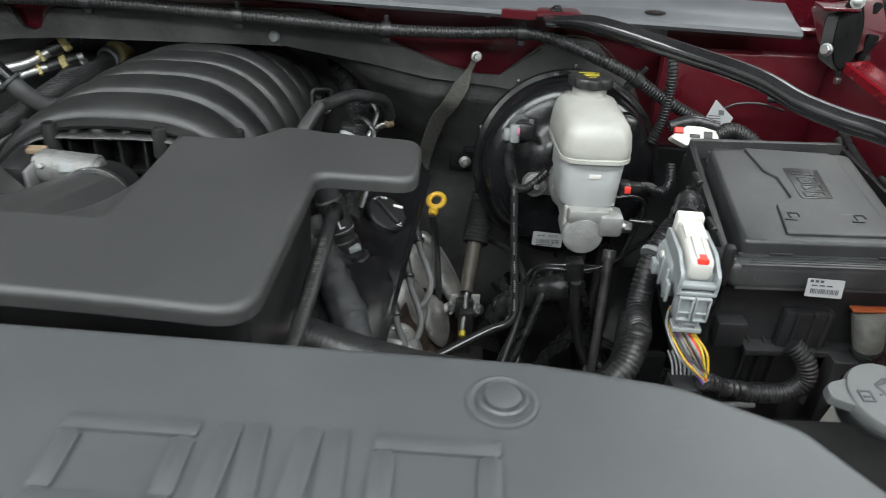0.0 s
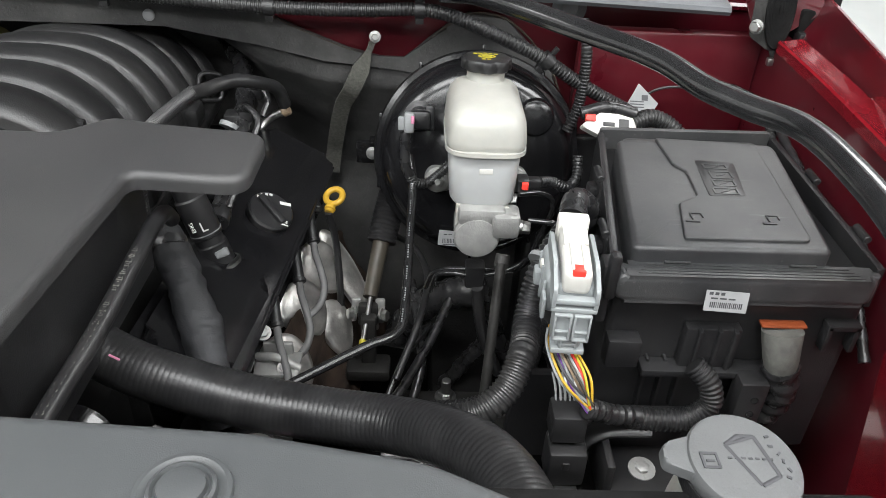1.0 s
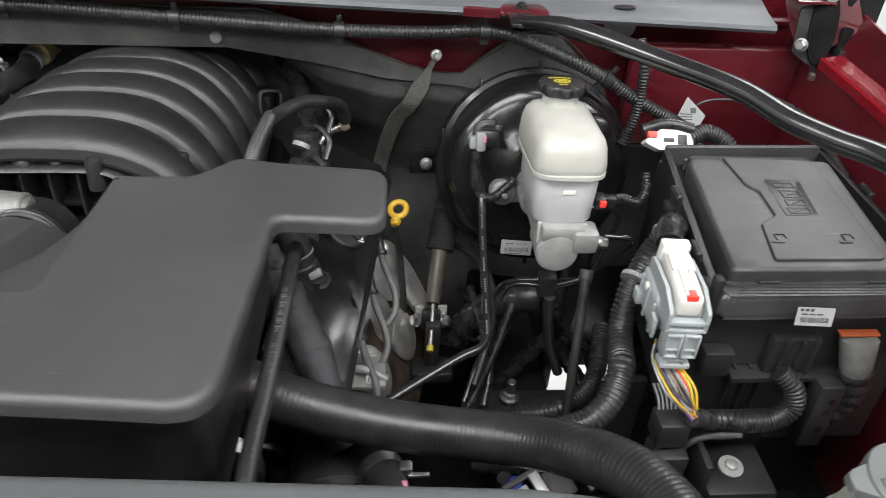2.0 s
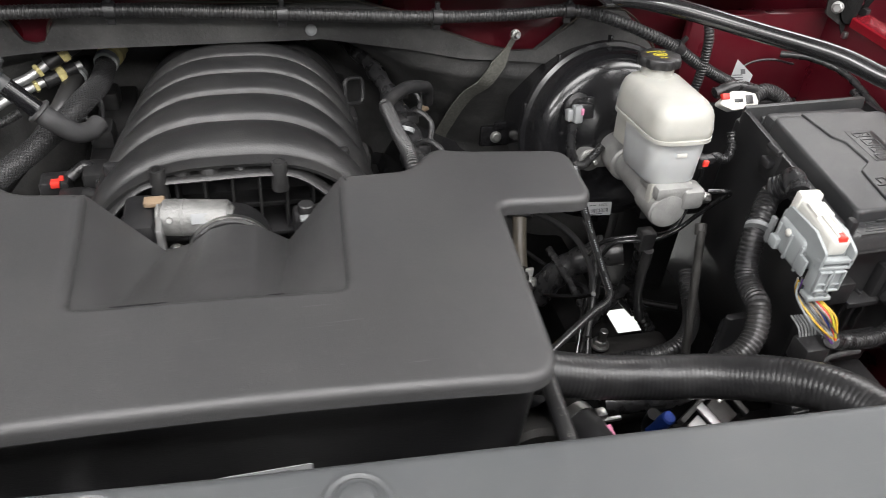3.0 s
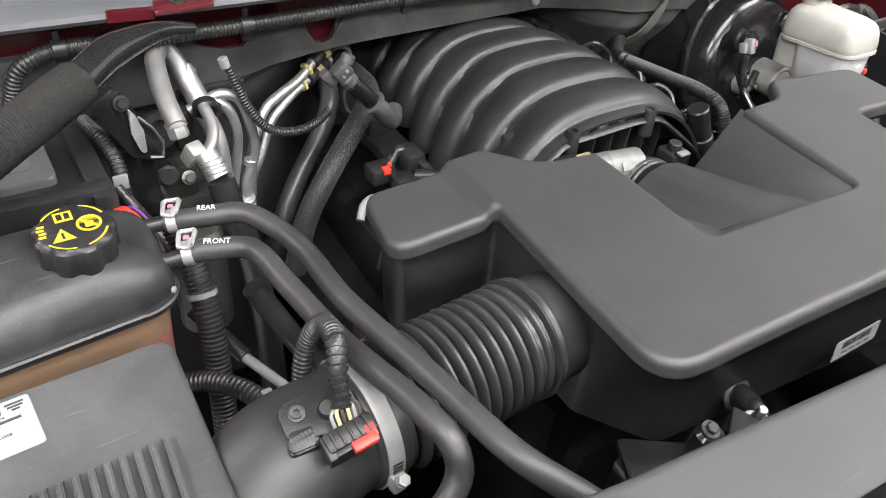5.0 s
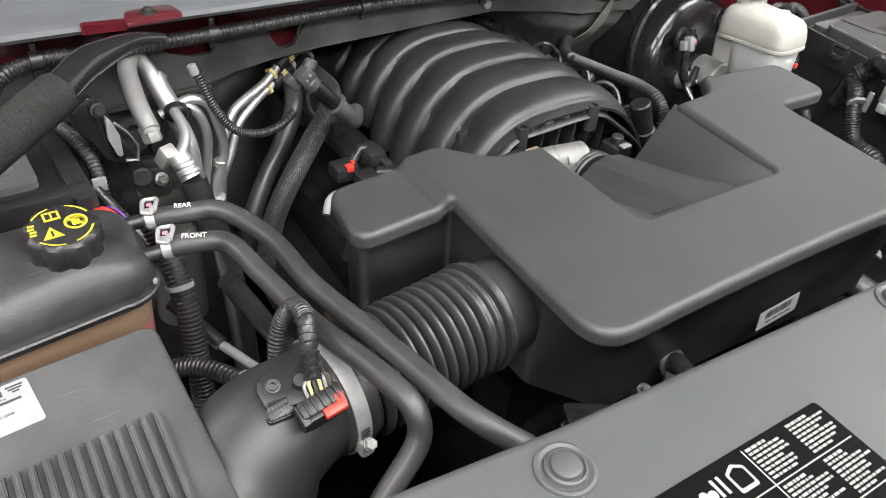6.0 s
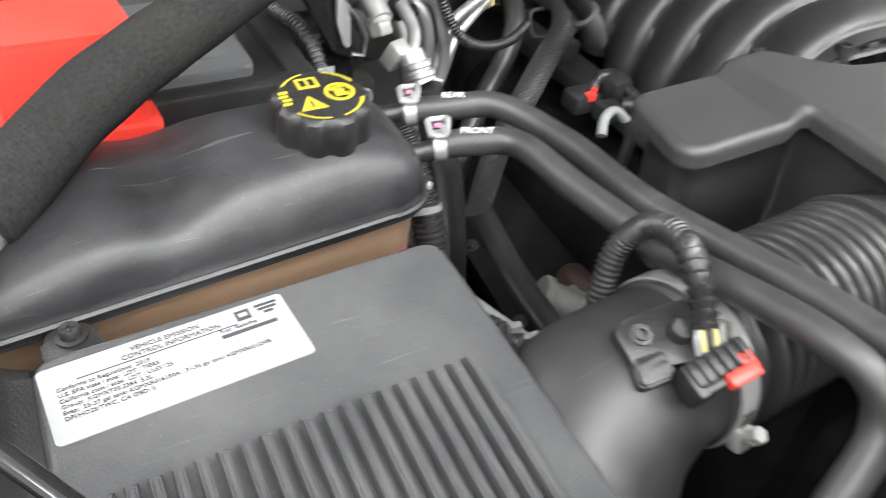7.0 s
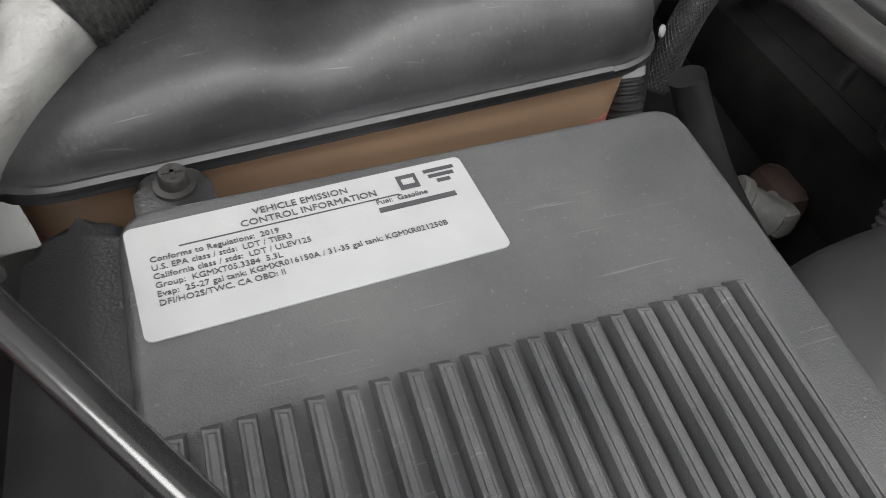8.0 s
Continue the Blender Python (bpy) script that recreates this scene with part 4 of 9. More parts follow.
# ---- air filter box ----
def make_airbox():
    ab = thing("air_filter_box", (-0.99, 0.52, 0.95), "dark grey plastic air filter box with a ribbed lid", "air filter box")
    Z = 1.105
    lid = fillet([(-0.880, 0.36, 0.02), (-0.868, 0.649, 0.014), (-1.084, 0.640, 0.014), (-1.084, 0.36, 0.02)], 8)
    part("lid", dome(lid, Z - 0.05, Z, 0.0045, 5), AIRBOX, ab)
    lower = fillet([(-0.878, 0.35, 0.02), (-0.867, 0.653, 0.012), (-1.105, 0.650, 0.02), (-1.105, 0.35, 0.02)])
    part("base", merge(dome(lower, 0.88, Z - 0.04, 0.006, 4)), BLACK, ab)
    part("corner_block", prism(fillet([(-1.08, 0.56, 0.005), (-1.08, 0.648, 0.02), (-1.112, 0.645, 0.02), (-1.118, 0.54, 0.01), (-1.118, 0.40, 0.01), (-1.08, 0.40, 0.01)]), 1.0, Z - 0.006, 0.006, 3), BLACK, ab)
    # ribs fan out a little towards the front
    n = 20
    for i in range(n):
        f = i / (n - 1)
        x0, x1 = -1.0740 + 0.1755 * f, -1.0765 + 0.1665 * f
        y0 = 0.5555 + 0.006 * f
        m = Matrix.Translation((0, 0, 0))
        w = 0.0029
        bm = bmesh.new()
        base = [(x0 - w, y0), (x0 + w, y0), (x1 + w, 0.372), (x1 - w, 0.372)]
        lo = [bm.verts.new((p[0], p[1], Z - 0.001)) for p in base]
        t = 0.72
        hi = [bm.verts.new((x0 - w * t, y0 - 0.006, Z + 0.0075)), bm.verts.new((x0 + w * t, y0 - 0.007, Z + 0.0075)), bm.verts.new((x1 + w * t, 0.374, Z + 0.0075)), bm.verts.new((x1 - w * t, 0.374, Z + 0.0075))]
        for k in range(4):
            bm.faces.new((lo[k], lo[(k + 1) % 4], hi[(k + 1) % 4], hi[k]))
        bm.faces.new(hi)
        bmesh.ops.bevel(bm, geom=[e for e in bm.edges if all(v.co.z > Z + 0.004 for v in e.verts)], offset=0.0012, segments=3, affect="EDGES")
        part("rib", bm, AIRBOX, ab)
    # lid screw and its lug
    part("lug", merge(prism(fillet([(-1.078, 0.632, 0.003), (-1.078, 0.664, 0.012), (-1.053, 0.666, 0.012), (-1.05, 0.634, 0.003)]), Z - 0.03, Z - 0.006, 0.003, 2)), BLACK, ab)
    part("screw", merge(lathe([(0.0075, 0), (0.0075, 0.0015), (0.0052, 0.002), (0.0052, 0.006), (0.0045, 0.007), (0.0, 0.007)], Matrix.Translation((-1.064, 0.654, Z - 0.006)), 22)), DARKSTEEL, ab, "dark cross-head screw")
    part("screw_slot", merge(box((-1.064, 0.654, Z + 0.0012), (0.007, 0.0014, 0.0006)), box((-1.064, 0.654, Z + 0.0012), (0.0014, 0.007, 0.0006))), BLACK, ab)
    # emission label with its readable lines
    tl, tr, bl = Vector((-1.0818, 0.6305, Z + 0.0006)), Vector((-0.9628, 0.6385, Z + 0.0006)), Vector((-1.0825, 0.5855, Z + 0.0006))
    ux = (tr - tl).normalized()
    uy = Vector((-ux.y, ux.x, 0))
    W, H = 0.1166, 0.0455
    o = tl - uy * H
    m = Matrix.Translation(o) @ Matrix((ux, uy, (0, 0, 1))).transposed().to_4x4()
    lb = part("label", prism(fillet([(0, 0, 0.003), (W, 0, 0.003), (W, H, 0.003), (0, H, 0.003)]), -0.0004, 0.0002, m=m), PAPER, ab, "white printed emission label with rounded corners")
    at = lambda x, y: m @ Matrix.Translation((x, y, 0.0005))
    lines = [("VEHICLE EMISSION", 0.0040, 0.0405, 0.0395), ("CONTROL INFORMATION", 0.0040, 0.0355, 0.0352), ("Conforms to Regulations:  2019", 0.0032, 0.006, 0.0293),
             ("U.S. EPA class / stds:  LDT / TIER3", 0.0032, 0.006, 0.0258), ("California class / stds:  LDT / ULEV125", 0.0032, 0.006, 0.0223), ("Group:  KGMXT05.3384  5.3L", 0.0032, 0.006, 0.0188),
             ("Evap:  25-27 gal tank: KGMXR016150A / 31-35 gal tank: KGMXR021250B", 0.0032, 0.006, 0.0153), ("DFI/HO2S/TWC, CA OBD: II", 0.0032, 0.006, 0.0118), ("Fuel:  Gasoline", 0.0032, 0.0805, 0.0310)]
    for text, size, x, y in lines:
        part("print", words(text, size, at(x, y), 0.0001, width=0.98), DARKPRINT, lb)
    part("print", merge(box((0.0525, 0.0337, 0.0004), (0.074, 0.0004, 0.0002), m=m), box((0.0945, 0.0283, 0.0004), (0.028, 0.0022, 0.0002), m=m),
                        *[box((0.107, 0.0413 - 0.0027 * i, 0.0004), ((0.0115, 0.0095, 0.005)[i], 0.0016, 0.0002), m=m) for i in range(3)]), DARKPRINT, lb, "plain dark bars")
    part("print", box((0.0945, 0.0385, 0.0004), (0.0072, 0.0068, 0.0002), m=m), DARKPRINT, lb, "plain black square mark")
    part("print", box((0.0945, 0.0385, 0.0006), (0.0044, 0.0026, 0.0002), m=m), PAPER, lb)
    # outlet duct towards the engine
    part("outlet_duct", merge(tube([(-0.872, 0.508, 1.034), (-0.855, 0.518, 1.044), (-0.83, 0.530, 1.060), (-0.79, 0.538, 1.066), (-0.748, 0.541, 1.068)], lambda i, c: 0.062 - 0.0145 * min(1, 1.5 * i / c), 48, 0.005)), DUCT, ab, "smooth black outlet duct")



make_airbox()


# ---- bellows and clamp ----
def make_bellows():
    A, B = Vector((-0.745, 0.541, 1.068)), Vector((-0.614, 0.550, 1.070))
    bl = thing("air_intake_bellows", (-0.70, 0.505, 1.02), "black rubber accordion intake hose", "intake hose")
    ax = B - A
    L = ax.length
    prof = [(0.046, -0.012)]
    n = 12
    for i in range(n * 8 + 1):
        s = i / (n * 8)
        ph = (i % 8) / 8
        r = 0.0365 + 0.0158 * (math.sin(math.pi * ph) ** 0.6 if ph else 0)
        prof.append((r, L * s * 0.97))
    prof += [(0.046, L * 0.975), (0.0535, L * 0.985), (0.0535, L), (0.050, L + 0.001), (0.050, L + 0.003), (0.052, L + 0.004), (0.052, L + 0.008), (0.047, L + 0.010)]
    part("accordion", lathe(prof, axes(A, ax, (0, 1, 0)), 56), BELLOWS, bl, angle=80)
    part("cuff", lathe([(0.047, -0.036), (0.0495, -0.034), (0.0500, -0.012), (0.046, -0.004)], axes(A, ax, (0, 1, 0)), 56), BELLOWS, bl)
    m = axes(A, ax, (0, 1, 0))
    cl = part("clamp_band", lathe([(0.0500, -0.030), (0.0512, -0.030), (0.0512, -0.017), (0.0500, -0.017)], m, 64), ZINC, bl, "bright steel worm-drive clamp")
    part("slot_row", merge(*[box((0.0513 * math.cos(a), 0.0513 * math.sin(a), -0.0235), (0.0012, 0.0016, 0.008), 0.0003, m @ Matrix.Rotation(a, 4, "Z") @ Matrix.Rotation(-a, 4, "Z")) for a in [3.0 + 0.06 * i for i in range(7)]]), DARKSTEEL, cl)
    part("worm_screw", merge(box((0, 0, 0), (0.012, 0.016, 0.010), 0.003, axes(Vector((-0.766, 0.487, 1.058)), (0.1, -0.95, 0.2))), hexhead((-0.766, 0.482, 1.064), (0.05, -0.5, 0.86), 0.005, 0.008, 1.0)), CAST, cl)


make_bellows()


# ---- air flow sensor ----
def make_maf():
    ms = thing("air_flow_sensor", (-0.81, 0.50, 1.11), "black plastic air flow sensor with a screwed flange on the duct", "sensor")
    m = axes((-0.8035, 0.520, 1.1195), (-0.15, -0.32, 1), (0.93, 0.36, 0)) @ pose(0, 0, 0, 0, 0, -17) @ Matrix.Diagonal((1.1, 1.1, 1.1, 1))
    part("flange", merge(prism(fillet([(-0.028, -0.006, 0.004), (0.006, -0.016, 0.004), (0.018, -0.012, 0.004), (0.018, 0.012, 0.004), (-0.006, 0.016, 0.004), (-0.026, 0.016, 0.006)]), -0.004, 0.003, 0.0015, 2, m),
                         prism(fillet([(-0.032, -0.014, 0.004), (-0.012, -0.016, 0.004), (-0.010, 0.002, 0.003), (-0.026, 0.002, 0.004)]), -0.006, 0.0015, 0.0015, 2, m)), BLACK, ms)
    part("button", lathe([(0.0058, 0.0), (0.0055, 0.0045), (0.0046, 0.0055), (0, 0.0055)], m @ Matrix.Translation((0, 0, 0.003)), 24), BLACK, ms)
    part("screw", lathe([(0.0052, 0), (0.0052, 0.0012), (0.0036, 0.0014), (0.0036, 0.003), (0.002, 0.003), (0.002, 0.001), (0, 0.001)], m @ Matrix.Translation((-0.0165, 0.007, 0.003)), 18), CASTDULL, ms, "dull zinc screw")
    part("text_pad", prism(fillet([(-0.030, -0.013, 0.002), (-0.014, -0.015, 0.002), (-0.012, -0.003, 0.002), (-0.026, -0.001, 0.002)]), 0.0015, 0.0035, 0.001, 2, m), BLACK, ms)
    part("print", merge(*[box((-0.0265 + 0.0024 * j, -0.006 - 0.0042 * i, 0.0036), (0.0017, 0.0024, 0.0003), m=m) for i in range(2) for j in range(6)]), CONNGREY, ms, "small grey bars of print")
    part("socket", merge(box((0.004, -0.020, 0.004), (0.032, 0.013, 0.014), 0.0025, m), box((0.004, -0.0275, 0.0), (0.026, 0.004, 0.018), 0.001, m), box((-0.011, -0.022, 0.002), (0.005, 0.016, 0.014), 0.001, m)), BLACK, ms)
    for j in range(5):
        part("socket_rib", box((-0.007 + 0.0055 * j, -0.0205, 0.0118), (0.0016, 0.011, 0.0024), 0.0005, m), BLACK, ms)
    part("lock_tab", merge(box((0.009, -0.0295, 0.009), (0.016, 0.0065, 0.006), 0.001, m), box((0.015, -0.0255, 0.008), (0.006, 0.009, 0.007), 0.001, m)), REDPLASTIC, ms, "red locking tab")
    for i, mt in enumerate((LIGHTGREY, PALEYELLOW, DARKPRINT, PALEYELLOW, LIGHTGREY, TAN)):
        p0 = m @ Vector((-0.002 + 0.0034 * i, -0.0135, 0.008))
        part("wire", tube([p0, p0 + Vector((-0.0005, 0.005, 0.008)), Vector((-0.8005 + 0.0016 * i, 0.5125, 1.1305))], 0.0013, 6, 0.003), mt, ms)
    lm = thing("sensor_lead", (-0.80, 0.55, 1.10), "taped and corrugated black lead to the air flow sensor", "cable")
    part("taped_sleeve", tube([(-0.7975, 0.5105, 1.130), (-0.7945, 0.5190, 1.137), (-0.791, 0.530, 1.146), (-0.785, 0.545, 1.150), (-0.780, 0.556, 1.148)], lambda i, c: 0.0065 + 0.0012 * math.sin(i * 2.1), 12, 0.002), TAPE, lm)
    part("conduit", ribbed([(-0.783, 0.548, 1.150), (-0.779, 0.566, 1.146), (-0.778, 0.581, 1.136), (-0.783, 0.590, 1.118), (-0.790, 0.588, 1.098), (-0.796, 0.58, 1.07)], 0.0076, 0.0036, 0.0009), CONDUIT, lm)


make_maf()


# ---- coolant tank ----
def make_tank():
    tk = thing("coolant_tank", (-0.98, 0.74, 0.95), "worn black coolant tank with a rusty translucent lower half", "coolant tank")
    out = fillet([(-0.845, 0.690, 0.035), (-0.842, 0.80, 0.03), (-1.13, 0.80, 0.03), (-1.13, 0.664, 0.03)], 8)
    dense = []
    for i in range(len(out)):
        a, b = out[i], out[(i + 1) % len(out)]
        k = max(1, round((b - a).length / 0.008))
        dense += [a.lerp(b, j / k) for j in range(k)]
    bm = loft(dense, [(1.090, -0.002), (1.096, -0.003), (1.0975, -0.001), (1.104, 0.0), (1.113, 0.002), (1.122, 0.007), (1.129, 0.014), (1.134, 0.024), (1.137, 0.035), (1.138, 0.048), (1.138, 0.058)])
    for v in bm.verts:
        w = (v.co.x + 0.99) / 0.06
        dip = 0.010 * math.exp(-(((v.co.x + 1.005) / 0.03) ** 2)) + 0.028 * max(0, (-1.03 - v.co.x) / 0.1)
        front = max(0, (0.735 - v.co.y) / 0.07)
        if v.co.z > 1.10:
            k = (v.co.z - 1.10) / 0.038
            v.co.z -= dip * k
            v.co.y += 0.008 * math.sin(w * 2.0) * front * k
            v.co.z += 0.0022 * noise.noise(v.co * 30)
    part("upper_shell", bm, TANK, tk, angle=60)
    line = [Vector((p[0], p[1], 1.0955)) for p in dense] + [Vector((dense[0][0], dense[0][1], 1.0955))]
    part("weld_seam", sweep(line, 0.0042, 8, 0.6), TANK, tk)
    low = [(-0.99 + (p[0] + 0.99) * 0.975, 0.735 + (p[1] - 0.735) * 0.97) for p in dense]
    part("lower_shell", loft(low, [(1.060, 0.0035), (1.08, 0.002), (1.092, 0.0)]), TANKLOW, tk, "brownish translucent lower shell")
    part("coolant_band", loft(low, [(0.90, 0.02), (0.94, 0.008), (1.0, 0.005), (1.0595, 0.0035)]), TANKFLUID, tk, "shell tinted red by the coolant")
    # cap with its lobed grip and yellow signs
    c = Vector((-0.905, 0.7330, 1.1345))
    m = axes(c, (0.0, -0.08, 1))
    bm = bmesh.new()
    n = 96
    levels = [(0.0288, 0.0), (0.0298, 0.002), (0.0298, 0.0195), (0.0288, 0.0235), (0.0262, 0.0255), (0.024, 0.0262), (0.0, 0.0262)]
    rings = []
    for r, h in levels:
        if r == 0:
            rings.append([bm.verts.new((0, 0, h))])
            continue
        ring = []
        for j in range(n):
            a = 6.28318 * j / n
            lobe = 0.5 + 0.5 * math.cos(a * 9)
            rr = r - (0.0028 * (1 - lobe) ** 2 if r > 0.026 else 0)
            ring.append(bm.verts.new((rr * math.cos(a), rr * math.sin(a), h)))
        rings.append(ring)
    for a, b in zip(rings, rings[1:]):
        for j in range(n):
            k = (j + 1) % n
            if len(b) == 1:
                bm.faces.new((a[j], a[k], b[0]))
            else:
                bm.faces.new((a[j], a[k], b[k], b[j]))
    bm.transform(m)
    cap = part("cap", bm, BLACK, tk, "black lobed screw cap with yellow signs")
    part("neck_ring", lathe([(0.033, -0.006), (0.034, -0.002), (0.031, 0.001), (0.027, 0.001)], m, 40), TANK, tk)
    zt = 0.0265
    m = m @ Matrix.Diagonal((1.06, 1.06, 1, 1))
    tri = lambda x, y, s: prism([(x - s, y - s * 0.7), (x + s, y - s * 0.7), (x, y + s)], zt - 0.0003, zt + 0.0002, m=m)
    part("sign", tri(-0.008, -0.007, 0.0075), YELLOWPAINT, cap, "yellow warning triangle")
    part("sign", box((-0.008, -0.0075, zt + 0.0003), (0.0016, 0.006, 0.0003), m=m), BLACK, cap)
    part("sign", merge(box((-0.004, 0.0125, zt), (0.012, 0.010, 0.0004), 0, m)), YELLOWPAINT, cap, "yellow book sign")
    part("sign", merge(box((-0.0065, 0.0125, zt + 0.0003), (0.0035, 0.006, 0.0003), 0, m), box((-0.0015, 0.0125, zt + 0.0003), (0.0035, 0.006, 0.0003), 0, m)), BLACK, cap)
    part("sign", lathe([(0.0085, zt - 0.0003), (0.0085, zt + 0.0002), (0.0066, zt + 0.0002), (0.0066, zt - 0.0003)], m @ Matrix.Translation((0.0105, 0.0, 0)), 28), YELLOWPAINT, cap)
    part("sign", merge(box((0.0105, 0.0, zt), (0.0018, 0.0150, 0.0004), 0, m @ Matrix.Translation((0.0105, 0, 0)) @ pose(0, 0, 0, 0, 0, 45) @ Matrix.Translation((-0.0105, 0, 0))), box((0.0105, -0.001, zt), (0.006, 0.006, 0.0004), 0.001, m)), YELLOWPAINT, cap)
    for a0, a1 in ((0.35, 1.2), (1.75, 2.5), (3.75, 4.6), (4.95, 5.9)):
        arc = [m @ Vector((0.0222 * math.cos(a0 + (a1 - a0) * i / 14), 0.0222 * math.sin(a0 + (a1 - a0) * i / 14), zt)) for i in range(15)]
        part("sign", sweep(arc, 0.0011, 6, 0.25), YELLOWPAINT, cap)
    part("sign", merge(*[box((-0.0205 + 0.0008 * (i % 2), -0.004 + 0.0036 * i, zt), (0.0048, 0.0022, 0.0004), 0, m) for i in range(4)]), YELLOWPAINT, cap, "small yellow bars of print")
    # outlet stubs and the front dimple mark
    for y, z in ((0.772, 1.114), (0.722, 1.114)):
        part("outlet", rod((-0.86, y, z - 0.002), (-0.815, y - 0.003, z), 0.0066, 16, 0.001), BLACK, tk)
    part("mark", lathe([(0.0028, 0), (0.0028, 0.0012), (0.0018, 0.0018), (0, 0.0018)], axes((-0.851, 0.692, 1.108), (0.6, -0.7, 0.2)), 14), LIGHTGREY, tk)


make_tank()


# ---- the two tank hoses ----
def make_tank_hose(pts, word, spot, clip_at):
    h = thing("coolant_hose", pts[0], "thin black rubber coolant hose with white print and a spring clip", "hose", "coolant tank hoses")
    part("hose", tube(pts, 0.0092, 18, 0.006), HOSEGREY, h)
    a, b = Vector(spot[0]), Vector(spot[1])
    up = Vector((0.02, -0.42, 0.9)).normalized()
    x = (b - a).normalized()
    up = (up - x * up.dot(x)).normalized()
    m = Matrix.Translation(a + up * 0.0101) @ Matrix((x, up.cross(x), up)).transposed().to_4x4()
    part("print", words(word, 0.0066, m, 0.0002), PRINT, h, "white lettering")
    c = Vector(clip_at)
    m2 = axes(c, Vector(pts[1]) - Vector(pts[0]), (0, 0, 1))
    cl = part("spring_clip", merge(lathe([(0.0094, -0.004), (0.0102, -0.004), (0.0102, 0.004), (0.0094, 0.004)], m2, 24),
                                   sweep([m2 @ Vector(p) for p in ((0.011, 0.005, 0.005), (0.0115, -0.004, 0.006), (0.0115, -0.012, 0.0066), (0.0105, -0.0155, 0.005), (0.0100, -0.0160, 0.0), (0.0105, -0.0155, -0.005), (0.0115, -0.012, -0.0066), (0.0115, -0.004, -0.006), (0.011, 0.005, -0.005), (0.0105, 0.0065, 0.0), (0.011, 0.005, 0.005))], 0.0021, 8),
                                   box((0.012, 0.004, 0.003), (0.003, 0.014, 0.004), 0.001, m2)), ZINC, h, "bright spring clip")
    part("clip_insert", box((0.0112, -0.006, 0.0), (0.002, 0.0045, 0.005), 0.0008, m2), PINK, cl, "pink insert")


make_tank_hose([(-0.832, 0.723, 1.114), (-0.81, 0.713, 1.118), (-0.785, 0.699, 1.120), (-0.775, 0.647, 1.118), (-0.769, 0.572, 1.124), (-0.756, 0.478, 1.138), (-0.7505, 0.45, 1.132), (-0.753, 0.438, 1.115), (-0.79, 0.424, 1.085), (-0.84, 0.40, 1.05)],
               "FRONT", ((-0.816, 0.7165, 1.117), (-0.79, 0.703, 1.119)), (-0.828, 0.721, 1.115))
make_tank_hose([(-0.832, 0.771, 1.113), (-0.80, 0.757, 1.118), (-0.772, 0.746, 1.12), (-0.747, 0.696, 1.115), (-0.745, 0.612, 1.12), (-0.736, 0.498, 1.138), (-0.724, 0.421, 1.140), (-0.703, 0.388, 1.130), (-0.67, 0.35, 1.11), (-0.60, 0.31, 1.08)],
               "REAR", ((-0.806, 0.7615, 1.117), (-0.78, 0.7495, 1.119)), (-0.826, 0.768, 1.114))


# ---- battery ----
def make_battery():
    bt = thing("battery", (-0.99, 0.98, 0.88), "black battery with a grey top panel in a plastic tray", "battery")
    part("case", prism(fillet([(-0.868, 0.865, 0.01), (-0.868, 1.06, 0.01), (-1.12, 1.06, 0.01), (-1.12, 0.865, 0.01)]), 0.88, 1.085, 0.006, 3), BLACK, bt)
    part("top_panel", merge(prism(fillet([(-0.893, 0.905, 0.008), (-0.893, 1.045, 0.008), (-0.985, 1.045, 0.008), (-0.985, 0.905, 0.008)]), 1.084, 1.094, 0.003, 3),
                            prism(fillet([(-0.91, 0.925, 0.008), (-0.91, 1.03, 0.008), (-0.97, 1.03, 0.008), (-0.97, 0.925, 0.008)]), 1.093, 1.096, 0.001, 2)), BATTGREY, bt, "grey top panel")
    part("hold_down", merge(box((-0.862, 0.96, 1.06), (0.022, 0.21, 0.07), 0.004), box((-0.93, 0.87, 1.075), (0.15, 0.018, 0.05), 0.004), box((-0.858, 0.885, 1.085), (0.012, 0.03, 0.01), 0.002)), BLACK, bt)
    rb = thing("terminal_cover", (-1.035, 0.86, 1.08), "bright red plastic battery terminal cover", "terminal cover")
    part("cover", merge(prism(fillet([(-0.985, 0.838, 0.008), (-0.99, 0.905, 0.01), (-1.068, 0.905, 0.01), (-1.072, 0.838, 0.008)]), 1.07, 1.165, 0.006, 3)), REDPLASTIC, rb)
    part("skirt", prism(fillet([(-0.978, 0.832, 0.006), (-0.982, 0.91, 0.006), (-1.075, 0.91, 0.006), (-1.078, 0.832, 0.006)]), 1.06, 1.10, 0.003, 2), REDPLASTIC, rb)


make_battery()


